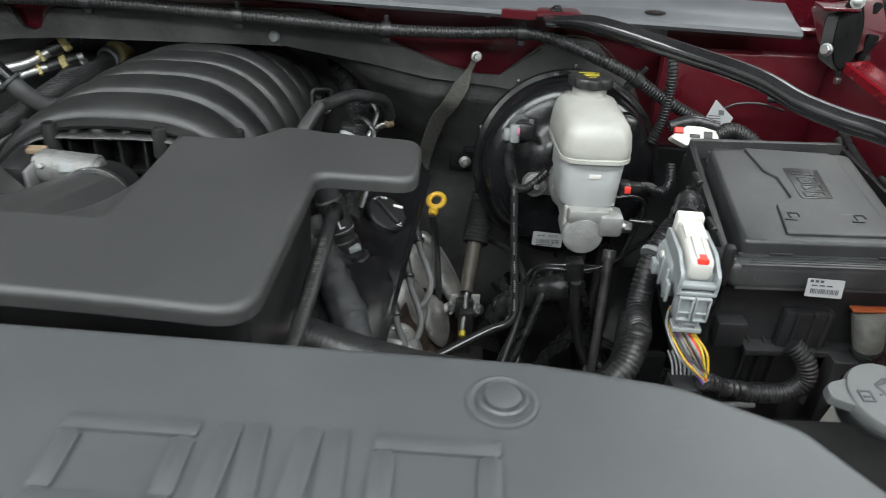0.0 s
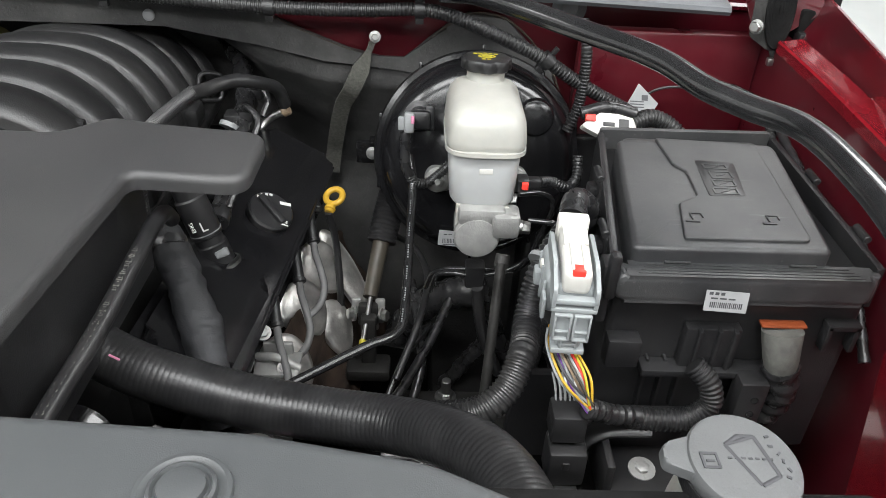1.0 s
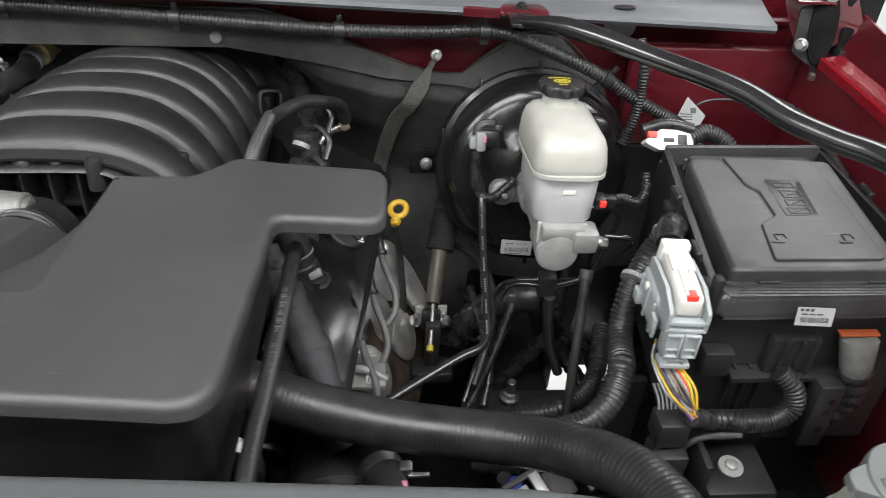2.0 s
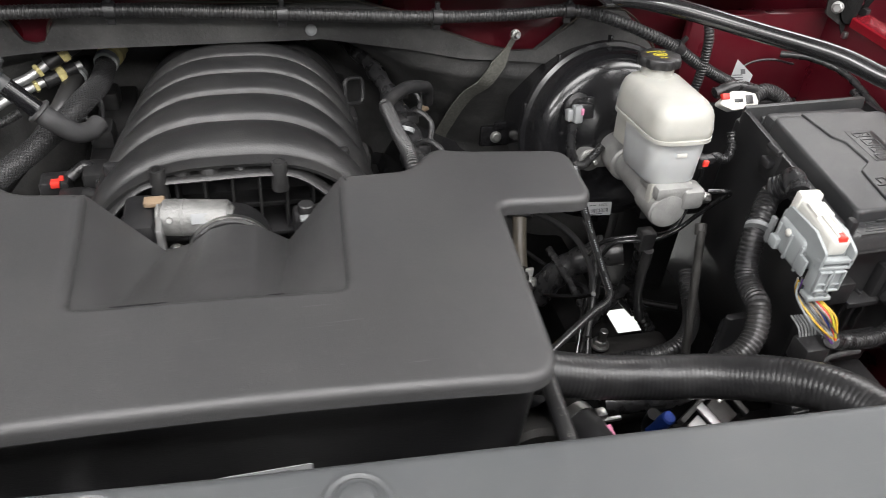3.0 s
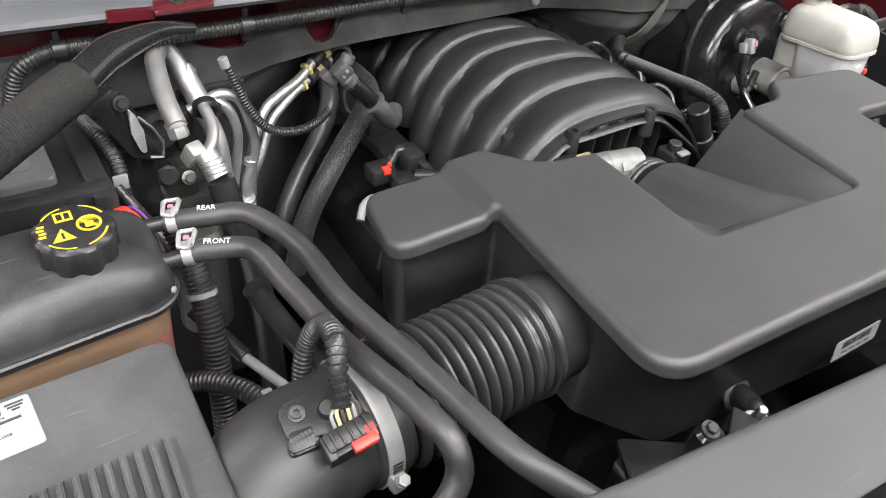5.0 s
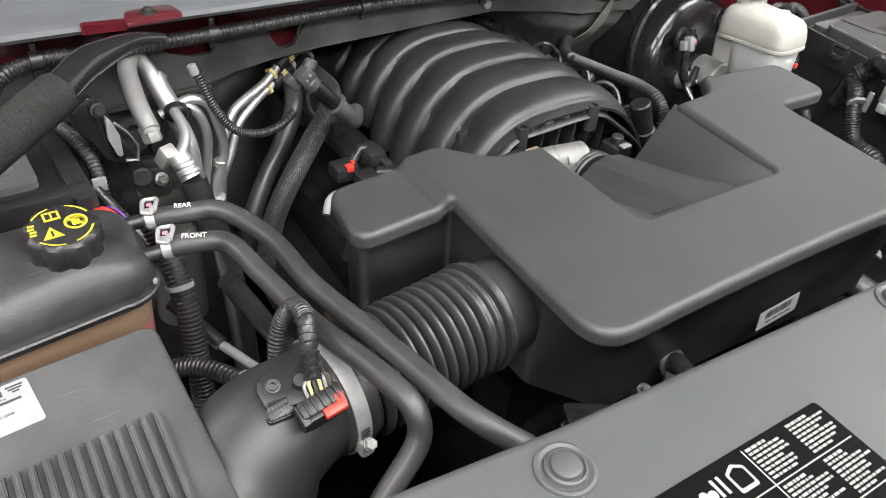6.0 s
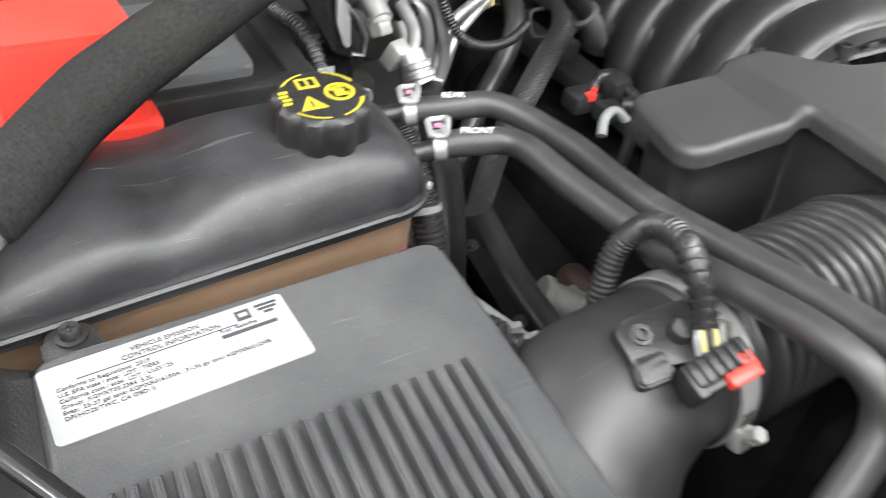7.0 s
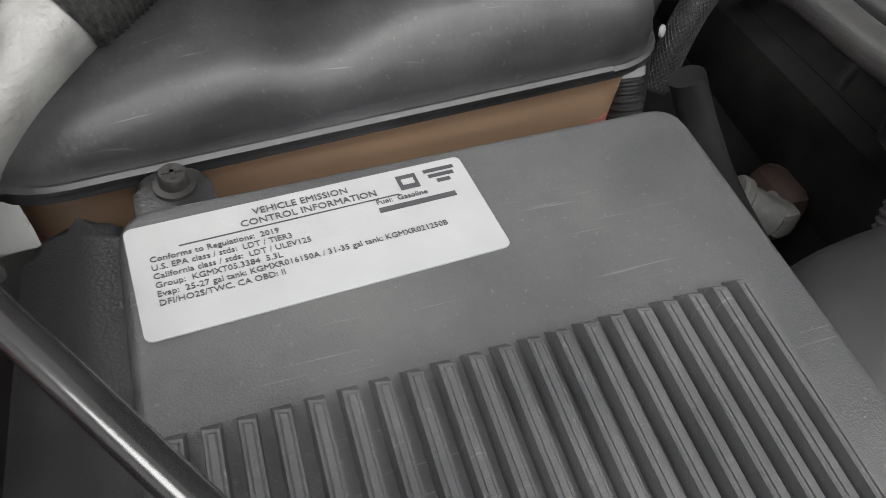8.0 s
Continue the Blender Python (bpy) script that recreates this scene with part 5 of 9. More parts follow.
# ---- braces from the cowl to the wings ----
def make_braces():
    lb = thing("foam_wrapped_brace", (-1.0, 0.80, 1.15), "black steel brace tube wrapped in a ribbed foam sleeve", "brace tube", "cowl braces")
    part("tube", tube([(-0.728, 0.985, 1.180), (-0.754, 0.974, 1.188), (-0.775, 0.960, 1.193), (-0.798, 0.941, 1.197), (-0.826, 0.918, 1.199), (-0.87, 0.873, 1.194), (-0.93, 0.832, 1.182), (-1.031, 0.763, 1.160), (-1.10, 0.710, 1.126), (-1.16, 0.66, 1.09)], lambda i, c: min(0.0155, 0.0055 + 0.0007 * i) * (1 + 0.12 * max(0, (i - c + 9) / 9)), 24, 0.008), STEELBLACK, lb)
    sl = spline([(-0.858, 0.883, 1.1955), (-0.93, 0.832, 1.182), (-1.031, 0.763, 1.160), (-1.092, 0.716, 1.130)], 0.0006)
    bm = bmesh.new()
    rings = []
    for i, q in enumerate(sl):
        d = (sl[min(i + 1, len(sl) - 1)] - sl[max(i - 1, 0)]).normalized()
        sd = d.cross(Vector((0, 0, 1))).normalized()
        up = sd.cross(d)
        ends = 0.0025 * max(0.0, 1 - min(i, len(sl) - 1 - i) / 5)
        ring = []
        for j in range(44):
            a = 6.28318 * j / 44
            ridge = 0.5 + 0.5 * math.sin(6.28318 * i * 0.0006 / 0.0027 - 7 * a)
            knot = 0.5 + 0.5 * math.sin(22 * a + 0.9 * i)
            r = 0.0192 - ends + 0.0011 * ridge + 0.0003 * knot + 0.0007 * noise.noise(q * 30)
            ring.append(bm.verts.new(q + (sd * math.cos(a) + up * math.sin(a)) * r))
        rings.append(ring)
    for a, b in zip(rings, rings[1:]):
        for j in range(44):
            bm.faces.new((a[j], a[(j + 1) % 44], b[(j + 1) % 44], b[j]))
    part("foam_sleeve", bm, FOAM, lb, "woven ribbed black sleeve", angle=80)
    part("bare_end", tube([(-1.088, 0.719, 1.132), (-1.105, 0.706, 1.123), (-1.13, 0.684, 1.107), (-1.165, 0.655, 1.086)], lambda i, c: 0.0162 + 0.0035 * i / c, 26, 0.005), CASTGREY, lb, "worn bare steel end")
    rb = thing("brace_tube", (0.36, 0.72, 1.18), "glossy black bent steel brace tube", "brace tube", "cowl braces")
    part("tube", tube([(0.158, 0.955, 1.182), (0.195, 0.914, 1.193), (0.285, 0.828, 1.191), (0.345, 0.751, 1.192), (0.372, 0.703, 1.187), (0.398, 0.665, 1.187), (0.424, 0.624, 1.190), (0.436, 0.545, 1.187), (0.440, 0.46, 1.176), (0.442, 0.30, 1.15)],
                      lambda i, c: 0.0108 if i > 8 else 0.006 + 0.0006 * i, 22, 0.008), STEELBLACK, rb)
    part("flat_end", box((0.16, 0.968, 1.178), (0.03, 0.04, 0.006), 0.002, None), STEELBLACK, rb)
    fr = thing("front_brace_tube", (-1.1, 0.5, 1.1), "glossy black tube with a flattened end beside the filter box", "brace tube", "cowl braces")
    part("tube", tube([(-1.106, 0.570, 1.162), (-1.0875, 0.543, 1.157), (-1.0725, 0.521, 1.152), (-1.045, 0.481, 1.143), (-1.02, 0.443, 1.135)], lambda i, c: 0.0044, 16, 0.005), STEELBLACK, fr)
    part("flat_end", merge(box((0, 0, 0), (0.016, 0.030, 0.004), 0.0015, axes((-1.112, 0.579, 1.162), (0.2, 0.1, 1), (0.83, 0.55, 0))), hexhead((-1.117, 0.585, 1.164), (0.2, 0.1, 1), 0.004, 0.005)), BLACK, fr)


make_braces()

# ---- brake booster, master cylinder, reservoir ----
def make_brakes():
    n = Vector((0.0, -0.955, 0.30)).normalized()
    c = Vector((0.204, 0.985, 0.968))
    m = axes(c, n)
    bo = thing("brake_booster", (0.2, 1.0, 0.85), "glossy black round brake servo drum on the firewall", "brake booster")
    part("drum", lathe([(0.10, -0.11), (0.122, -0.10), (0.127, -0.06), (0.127, -0.012), (0.132, -0.010), (0.134, -0.004), (0.132, 0.002), (0.126, 0.004), (0.123, 0.014), (0.119, 0.030), (0.110, 0.040),
                        (0.098, 0.044), (0.080, 0.046), (0.062, 0.047), (0.052, 0.055), (0.030, 0.056), (0.0, 0.056)], m, 72), BLACKGLOSS, bo, angle=50)
    for i in range(10):
        a = 0.3 + i * 0.62832
        part("crimp", box((0.1325 * math.cos(a), 0.1325 * math.sin(a), -0.004), (0.004, 0.016, 0.011), 0.001, m @ Matrix.Rotation(a, 4, "Z") @ Matrix.Rotation(-a, 4, "Z")), BLACKGLOSS, bo)
    part("pressed_button", lathe([(0.024, 0.040), (0.0235, 0.047), (0.021, 0.052), (0.016, 0.054), (0.0, 0.054)], m @ Matrix.Translation((0.066, 0.058, 0)), 32), BLACKGLOSS, bo)
    lab = axes((0.178, 0.9065, 0.8885), n)
    st = part("sticker", prism(fillet([(-0.021, -0.010, 0.002), (0.021, -0.010, 0.002), (0.021, 0.010, 0.002), (-0.021, 0.010, 0.002)]), 0, 0.0006, m=lab @ pose(0, 0, 0, 0, 0, -4)), PAPER, bo, "white barcode sticker")
    part("print", merge(*[box((-0.015 + 0.0019 * i, -0.003, 0.0007), (random.choice((0.0006, 0.0011)), 0.006, 0.0003), m=lab) for i in range(17)], words("AADL", 0.0055, lab @ Matrix.Translation((0.0005, 0.0035, 0.0006)), 0.0001),
                        *[box((-0.012 + 0.006 * i, 0.0055, 0.0007), (0.0045, 0.0012, 0.0003), m=lab) for i in range(2)], box((-0.004, -0.008, 0.0007), (0.022, 0.0012, 0.0003), m=lab)), DARKPRINT, st)
    # vacuum sensor plugged into the drum
    vs = thing("vacuum_sensor", (0.125, 0.93, 1.04), "black sensor with a grey and pink plug on the brake servo", "sensor")
    ms = axes((0.128, 0.938, 1.042), n)
    part("grommet", lathe([(0.019, 0), (0.019, 0.004), (0.013, 0.006), (0.013, 0.016), (0.0, 0.016)], ms, 24), BLACK, vs)
    part("body", merge(box((0.0, -0.002, 0.018), (0.026, 0.022, 0.016), 0.004, ms), box((0.012, 0.0, 0.012), (0.012, 0.03, 0.010), 0.003, ms)), BLACK, vs)
    part("plug", merge(box((-0.012, -0.004, 0.027), (0.012, 0.024, 0.016), 0.003, ms), box((-0.02, -0.006, 0.022), (0.010, 0.016, 0.012), 0.002, ms)), LIGHTGREY, vs, "pale grey plug")
    part("plug_lock", box((-0.008, 0.0, 0.0355), (0.004, 0.009, 0.003), 0.001, ms), PINK, vs, "pink lock")
    part("lead", tube([ms @ Vector((-0.016, -0.016, 0.024)), (0.112, 0.905, 1.008), (0.114, 0.900, 0.992), (0.119, 0.899, 0.982)], lambda i, c2: 0.0058 + 0.0011 * (i % 2), 10, 0.004), TAPE, vs)
    part("sleeve", ribbed([(0.117, 0.899, 0.985), (0.124, 0.899, 0.974), (0.138, 0.903, 0.970), (0.153, 0.910, 0.979), (0.166, 0.916, 0.990)], 0.0062, 0.0036, 0.0009, 12), CONDUIT, vs)

    mc = thing("brake_master_cylinder", (0.195, 0.85, 0.96), "cast aluminium brake master cylinder bolted to the servo", "master cylinder")
    A, B = Vector((0.192, 0.765, 0.984)), Vector((0.198, 0.935, 0.975))
    ax = (B - A)
    part("cylinder", merge(rod(A, A.lerp(B, 0.28), 0.0245, 36, 0.002), rod(A.lerp(B, 0.05), B, 0.021, 32), rod(A.lerp(B, 0.7), B, 0.027, 32, 0.003), lathe([(0.0225, 0), (0.0225, 0.0015), (0.021, 0.002), (0, 0.002)], axes(A, -ax, (1, 0, 0)), 36)), CAST, mc)
    part("outlet_block", merge(box((0.222, 0.775, 1.000), (0.030, 0.032, 0.028), 0.006), box((0.196, 0.79, 1.008), (0.05, 0.05, 0.02), 0.005)), CAST, mc)
    part("union", hexhead((0.236, 0.768, 0.998), (1, -0.1, 0), 0.007, 0.012, 1.1), STEEL, mc)
    part("union", hexhead((0.230, 0.83, 0.995), (1, -0.1, 0), 0.007, 0.010, 1.1), STEEL, mc)
    for x, z in ((0.1525, 0.963), (0.248, 0.967)):
        part("flange_ear", merge(rod((x, 0.935, z), (x, 0.914, z + 0.006), 0.016, 24, 0.002), box(((x + 0.197) / 2, 0.928, z), (0.06, 0.014, 0.03), 0.005)), CAST, mc)
        part("nut", hexhead((x, 0.914, z + 0.006), n, 0.0085, 0.009, 1.45), STEEL, mc)
        part("stud", rod((x, 0.912, z + 0.007), (x, 0.897, z + 0.012), 0.004, 12, 0.001), STEEL, mc)
    for p in ([(0.246, 0.772, 1.004), (0.262, 0.768, 1.005), (0.274, 0.767, 1.004), (0.281, 0.772, 0.996), (0.279, 0.785, 0.978), (0.262, 0.798, 0.944), (0.246, 0.800, 0.926), (0.225, 0.797, 0.917), (0.196, 0.795, 0.913), (0.172, 0.797, 0.914), (0.155, 0.806, 0.905), (0.148, 0.82, 0.87)],
              [(0.242, 0.835, 0.999), (0.268, 0.842, 0.997), (0.281, 0.843, 0.990), (0.284, 0.842, 0.978), (0.272, 0.833, 0.945), (0.258, 0.823, 0.914), (0.246, 0.818, 0.907), (0.222, 0.808, 0.911), (0.196, 0.803, 0.916), (0.165, 0.812, 0.908), (0.150, 0.825, 0.893), (0.142, 0.84, 0.86)]):
        part("brake_pipe", tube(p, 0.0032, 10, 0.005), STEELBLACK, mc, "thin black brake pipe")
    part("pipe_clip", box((0.1965, 0.800, 0.912), (0.022, 0.02, 0.03), 0.003), BLACK, mc)

    rs = thing("brake_fluid_reservoir", (0.195, 0.84, 1.02), "milky white plastic brake fluid reservoir with a black cap", "reservoir")
    lean = Matrix.Translation((0.197, 0.80, 1.02)) @ pose(0, 0, 0, -6) @ Matrix.Translation((-0.197, -0.80, -1.02))

    def put(name, bm, material, parent, label="", angle=38):
        bm.transform(lean)
        return part(name, bm, material, parent, label, angle)

    def rr(x0, x1, y0, y1, r):
        o = fillet([(x0, y0, r), (x1, y0, r), (x1, y1, r), (x0, y1, r)], 6)
        return o
    low = rr(0.160, 0.232, 0.774, 0.866, 0.022)
    put("lower_body", loft(low, [(1.010, 0.012), (1.012, 0.006), (1.018, 0.002), (1.060, -0.001), (1.076, -0.0015)]), GREYMILK, rs, angle=60)
    up = rr(0.156, 0.2370, 0.768, 0.895, 0.024)
    put("upper_body", loft(up, [(1.072, 0.003), (1.074, 0.0), (1.085, -0.001), (1.106, 0.001), (1.115, 0.0035), (1.121, 0.008), (1.1245, 0.015), (1.1252, 0.030)]), WHITEPLASTIC, rs, angle=60)
    for v in rs.children[-1].data.vertices:
        if v.co.z > 1.09:
            v.co.z -= 0.10 * max(0.0, 0.855 - v.co.y) * min(1.0, (v.co.z - 1.09) / 0.03)
    bandl = rr(0.1545, 0.2385, 0.765, 0.898, 0.029)
    put("weld_band", loft(bandl, [(1.0715, 0.002), (1.0725, 0.0), (1.0770, 0.0), (1.0780, 0.002)]), WHITEPLASTIC, rs)
    put("rear_chamber", prism(rr(0.166, 0.205, 0.845, 0.90, 0.012), 1.03, 1.074, 0.004), WHITEPLASTIC, rs)
    mcap = axes((0.1975, 0.868, 1.1255), (0, 0.0, 1)) @ Matrix.Diagonal((1, 1, 0.85, 1))
    put("neck", lathe([(0.024, -0.010), (0.0215, -0.006), (0.0205, -0.002), (0.0205, 0.016), (0.0, 0.016)], mcap, 32), WHITEPLASTIC, rs)
    bm = bmesh.new()
    nn = 80
    rings = []
    for r, h in [(0.0265, 0.013), (0.0275, 0.0145), (0.0275, 0.024), (0.0265, 0.0265), (0.023, 0.0275), (0.012, 0.0275)]:
        rings.append([bm.verts.new(((r - (0.0025 * (0.5 - 0.5 * math.cos(8 * 6.28318 * j / nn)) ** 2 if r > 0.025 else 0)) * math.cos(6.28318 * j / nn), (r - (0.0025 * (0.5 - 0.5 * math.cos(8 * 6.28318 * j / nn)) ** 2 if r > 0.025 else 0)) * math.sin(6.28318 * j / nn), h)) for j in range(nn)])
    for a, b in zip(rings, rings[1:]):
        for j in range(nn):
            bm.faces.new((a[j], a[(j + 1) % nn], b[(j + 1) % nn], b[j]))
    bm.faces.new(rings[-1])
    bm.faces.new(rings[0][::-1])
    bm.transform(mcap)
    cap = put("cap", bm, BLACK, rs, "black lobed cap with a yellow brake sign")
    put("sign", merge(lathe([(0.0085, 0.0274), (0.0085, 0.0279), (0.0062, 0.0279), (0.0062, 0.0274)], mcap @ Matrix.Diagonal((1.15, 0.75, 1, 1)), 24), box((0, 0, 0.0277), (0.010, 0.0035, 0.0005), 0, mcap),
                       *[box((-0.012 + 0.0055 * i, 0.012 - 0.001 * abs(i - 2), 0.0277), (0.004, 0.003, 0.0005), 0, mcap) for i in range(5)], *[box((-0.004 + 0.0055 * i, -0.012, 0.0277), (0.004, 0.003, 0.0005), 0, mcap) for i in range(2)]), YELLOWPAINT, cap, "yellow brake sign")
    put("mark", box((0.197, 0.7735, 1.055), (0.014, 0.002, 0.006), 0.0008), WHITE, rs)
    put("strap", box((0.172, 0.785, 1.0), (0.006, 0.012, 0.03), 0.001), WHITEPLASTIC, rs)
    put("strap", box((0.222, 0.785, 1.003), (0.006, 0.012, 0.02), 0.001), WHITEPLASTIC, rs)
    ls = thing("fluid_level_plug", (0.245, 0.80, 1.035), "small black plug with a red lock on the brake reservoir", "plug")
    part("plug", merge(box((0.2385, 0.795, 1.036), (0.012, 0.018, 0.014), 0.002), box((0.25, 0.797, 1.036), (0.016, 0.012, 0.010), 0.002)), BLACK, ls)
    part("lock", box((0.240, 0.785, 1.038), (0.007, 0.005, 0.008), 0.001), REDPLASTIC, ls, "red lock")
    part("lead", ribbed([(0.256, 0.798, 1.036), (0.272, 0.81, 1.03), (0.292, 0.815, 1.022), (0.301, 0.822, 1.03), (0.302, 0.835, 1.05)], 0.006, 0.004, 0.0008), TAPE, ls)


make_brakes()


# ---- fuse box ----
def make_fusebox():
    fb = thing("fuse_box", (0.41, 0.73, 0.86), "black plastic fuse box with a moulded lid", "fuse box")
    part("housing", merge(prism(fillet([(0.296, 0.60, 0.008), (0.518, 0.60, 0.008), (0.533, 0.872, 0.01), (0.326, 0.868, 0.01)]), 0.86, 1.052, 0.004, 2)), BLACK, fb)
    def wall_strip(a, b, w, z0, z1):
        a, b = Vector((*a, 0)), Vector((*b, 0))
        m = Matrix.Translation(a) @ Matrix.Rotation(math.atan2((b - a).y, (b - a).x), 4, "Z")
        return prism(fillet([(0, 0, 0.002), ((b - a).length, 0, 0.002), ((b - a).length, w, 0.002), (0, w, 0.002)]), z0, z1, 0.0018, 2, m)
    part("rim_left", wall_strip((0.297, 0.604), (0.330, 0.850), 0.007, 1.03, 1.072), BLACK, fb)
    part("rim_rear", merge(wall_strip((0.326, 0.850), (0.517, 0.856), 0.007, 1.03, 1.075), wall_strip((0.345, 0.836), (0.50, 0.841), 0.006, 1.05, 1.066)), COVER2, fb)
    part("rim_right", wall_strip((0.517, 0.856), (0.520, 0.606), 0.007, 1.03, 1.070), BLACK, fb)
    lip = fillet([(0.290, 0.584, 0.012), (0.512, 0.586, 0.012), (0.52, 0.606, 0.006), (0.30, 0.606, 0.006)])
    part("front_rail", prism(lip, 1.044, 1.072, 0.008, 4, bottom=True), COVER2, fb)
    for i in range(4):
        part("rail_groove", box((0.405, 0.5885 + 0.0042 * i, 1.0722), (0.19 - 0.006 * i, 0.0012, 0.0012), 0.0003), COVER2, fb)
    lidm = fillet([(0.306, 0.604, 0.008), (0.476, 0.606, 0.008), (0.498, 0.806, 0.012), (0.332, 0.806, 0.012)])
    bm = dome(lidm, 1.046, 1.0866, 0.0045, 5)
    lid = part("lid", bm, COVER2, fb, "grained black lid")
    part("lid_rear", merge(box((0.42, 0.822, 1.060), (0.150, 0.034, 0.03), 0.008)), COVER2, fb)
    # step across the lid, recessed pictogram plate, arrows
    part("lid_step", dome(fillet([(0.372, 0.806, 0.003), (0.376, 0.75, 0.006), (0.386, 0.735, 0.006), (0.384, 0.69, 0.006), (0.363, 0.675, 0.006), (0.352, 0.617, 0.004), (0.462, 0.618, 0.008), (0.468, 0.70, 0.01), (0.474, 0.785, 0.01), (0.47, 0.80, 0.01)]), 1.085, 1.0893, 0.0012, 3), COVER2, lid)
    plate = part("sign_plate", prism(fillet([(0.394, 0.688, 0.004), (0.429, 0.69, 0.004), (0.438, 0.755, 0.004), (0.400, 0.758, 0.004)]), 1.0888, 1.0898, 0.0004, 2), BLACK, lid)
    for cx, cy, w, h in ((0.416, 0.745, 0.022, 0.008), (0.417, 0.728, 0.020, 0.013), (0.415, 0.712, 0.020, 0.010), (0.412, 0.697, 0.022, 0.010)):
        mo = Matrix.Translation((cx, cy, 1.09))
        part("sign", merge(box((0, h / 2, 0), (w, 0.0016, 0.0012), 0.0003, mo), box((0, -h / 2, 0), (w, 0.0016, 0.0012), 0.0003, mo), box((-w / 2, 0, 0), (0.0016, h, 0.0012), 0.0003, mo), box((w / 2, 0, 0), (0.0016, h, 0.0012), 0.0003, mo),
                           box((0, 0, 0), (w * 0.5, 0.0016, 0.0012), 0.0003, mo @ pose(0, 0, 0, 0, 0, 25))), COVER2, plate)
    for cx in (0.372, 0.44):
        part("sign", merge(box((cx, 0.656, 1.0898), (0.010, 0.0014, 0.0012), 0.0003), box((cx - 0.005, 0.651, 1.0898), (0.0014, 0.010, 0.0012), 0.0003), box((cx + 0.005, 0.653, 1.0898), (0.0014, 0.007, 0.0012), 0.0003), box((cx - 0.006, 0.643, 1.0898), (0.012, 0.003, 0.0012), 0.0003, None)), BLACK, lid)
    for cx in (0.345, 0.452):
        part("latch", merge(box((cx, 0.605, 1.066), (0.028, 0.006, 0.010), 0.002), box((cx, 0.603, 1.073), (0.022, 0.003, 0.002), 0.0008)), BLACK, fb)
        part("latch_lip", box((cx, 0.6015, 1.0745), (0.022, 0.0025, 0.0016), 0.0006), COVER2, fb)
    for x, y, s in ((0.300, 0.655, -1), (0.314, 0.755, -1), (0.523, 0.66, 1), (0.521, 0.765, 1)):
        part("side_clip", merge(box((x + s * 0.004, y, 1.050), (0.006, 0.034, 0.040), 0.002), box((x + s * 0.010, y, 1.054), (0.012, 0.018, 0.012), 0.003), rod((x + s * 0.007, y - 0.012, 1.072), (x + s * 0.007, y + 0.012, 1.072), 0.004, 10, 0.001)), BLACK, fb)
    part("front_post", merge(box((0.290, 0.592, 1.066), (0.010, 0.012, 0.045), 0.004), box((0.287, 0.602, 1.045), (0.010, 0.02, 0.06), 0.003)), BLACK, fb)
    # ribs, pockets and brackets on the front wall
    for x in (0.338, 0.354, 0.370):
        part("wall_rib", box((x, 0.597, 0.945), (0.003, 0.010, 0.06), 0.001), BLACK, fb)
    part("pocket", merge(box((0.388, 0.594, 0.99), (0.05, 0.014, 0.05), 0.003), box((0.375, 0.588, 0.99), (0.004, 0.01, 0.05), 0.001), box((0.392, 0.588, 0.99), (0.004, 0.01, 0.05), 0.001), box((0.406, 0.588, 0.99), (0.004, 0.01, 0.05), 0.001)), BLACK, fb)
    part("ledge", merge(box((0.40, 0.59, 0.968), (0.14, 0.02, 0.008), 0.002), box((0.31, 0.588, 0.99), (0.03, 0.018, 0.03), 0.003)), BLACK, fb)
    part("bracket", merge(box((0.428, 0.575, 0.93), (0.026, 0.022, 0.085), 0.003)), BLACK, fb)
    for z in (0.955, 0.938, 0.915):
        part("bracket_hole", rod((0.43, 0.5655, z), (0.43, 0.563, z), 0.0035, 12), BLACKGLOSS, fb)
    part("corner_frame", merge(box((0.50, 0.592, 1.02), (0.03, 0.012, 0.006), 0.001), box((0.488, 0.592, 1.008), (0.005, 0.012, 0.028), 0.001), box((0.512, 0.592, 1.008), (0.005, 0.012, 0.028), 0.001)), BLACK, fb)
    ml = axes((0.384, 0.578, 1.053), (0, -1, 0.30)) @ pose(0, 0, 0, 0, 0, -3)
    ml = ml @ Matrix.Diagonal((0.82, 0.82, 1, 1))
    st = part("sticker", prism(fillet([(-0.022, -0.011, 0.001), (0.022, -0.011, 0.001), (0.022, 0.011, 0.001), (-0.022, 0.011, 0.001)]), 0, 0.001, m=ml), PAPER, fb, "white barcode sticker")
    part("print", merge(*[box((-0.016 + 0.0020 * i, -0.004, 0.0011), (random.choice((0.0007, 0.0012)), 0.006, 0.0003), m=ml) for i in range(17)], *[box((-0.013 + 0.009 * i, 0.003, 0.0011), (0.007, 0.0016, 0.0003), m=ml) for i in range(3)],
                        *[box((-0.017 + 0.006 * i, 0.008, 0.0011), (0.004, 0.003, 0.0003), m=ml) for i in range(3)]), DARKPRINT, st)


make_fusebox()


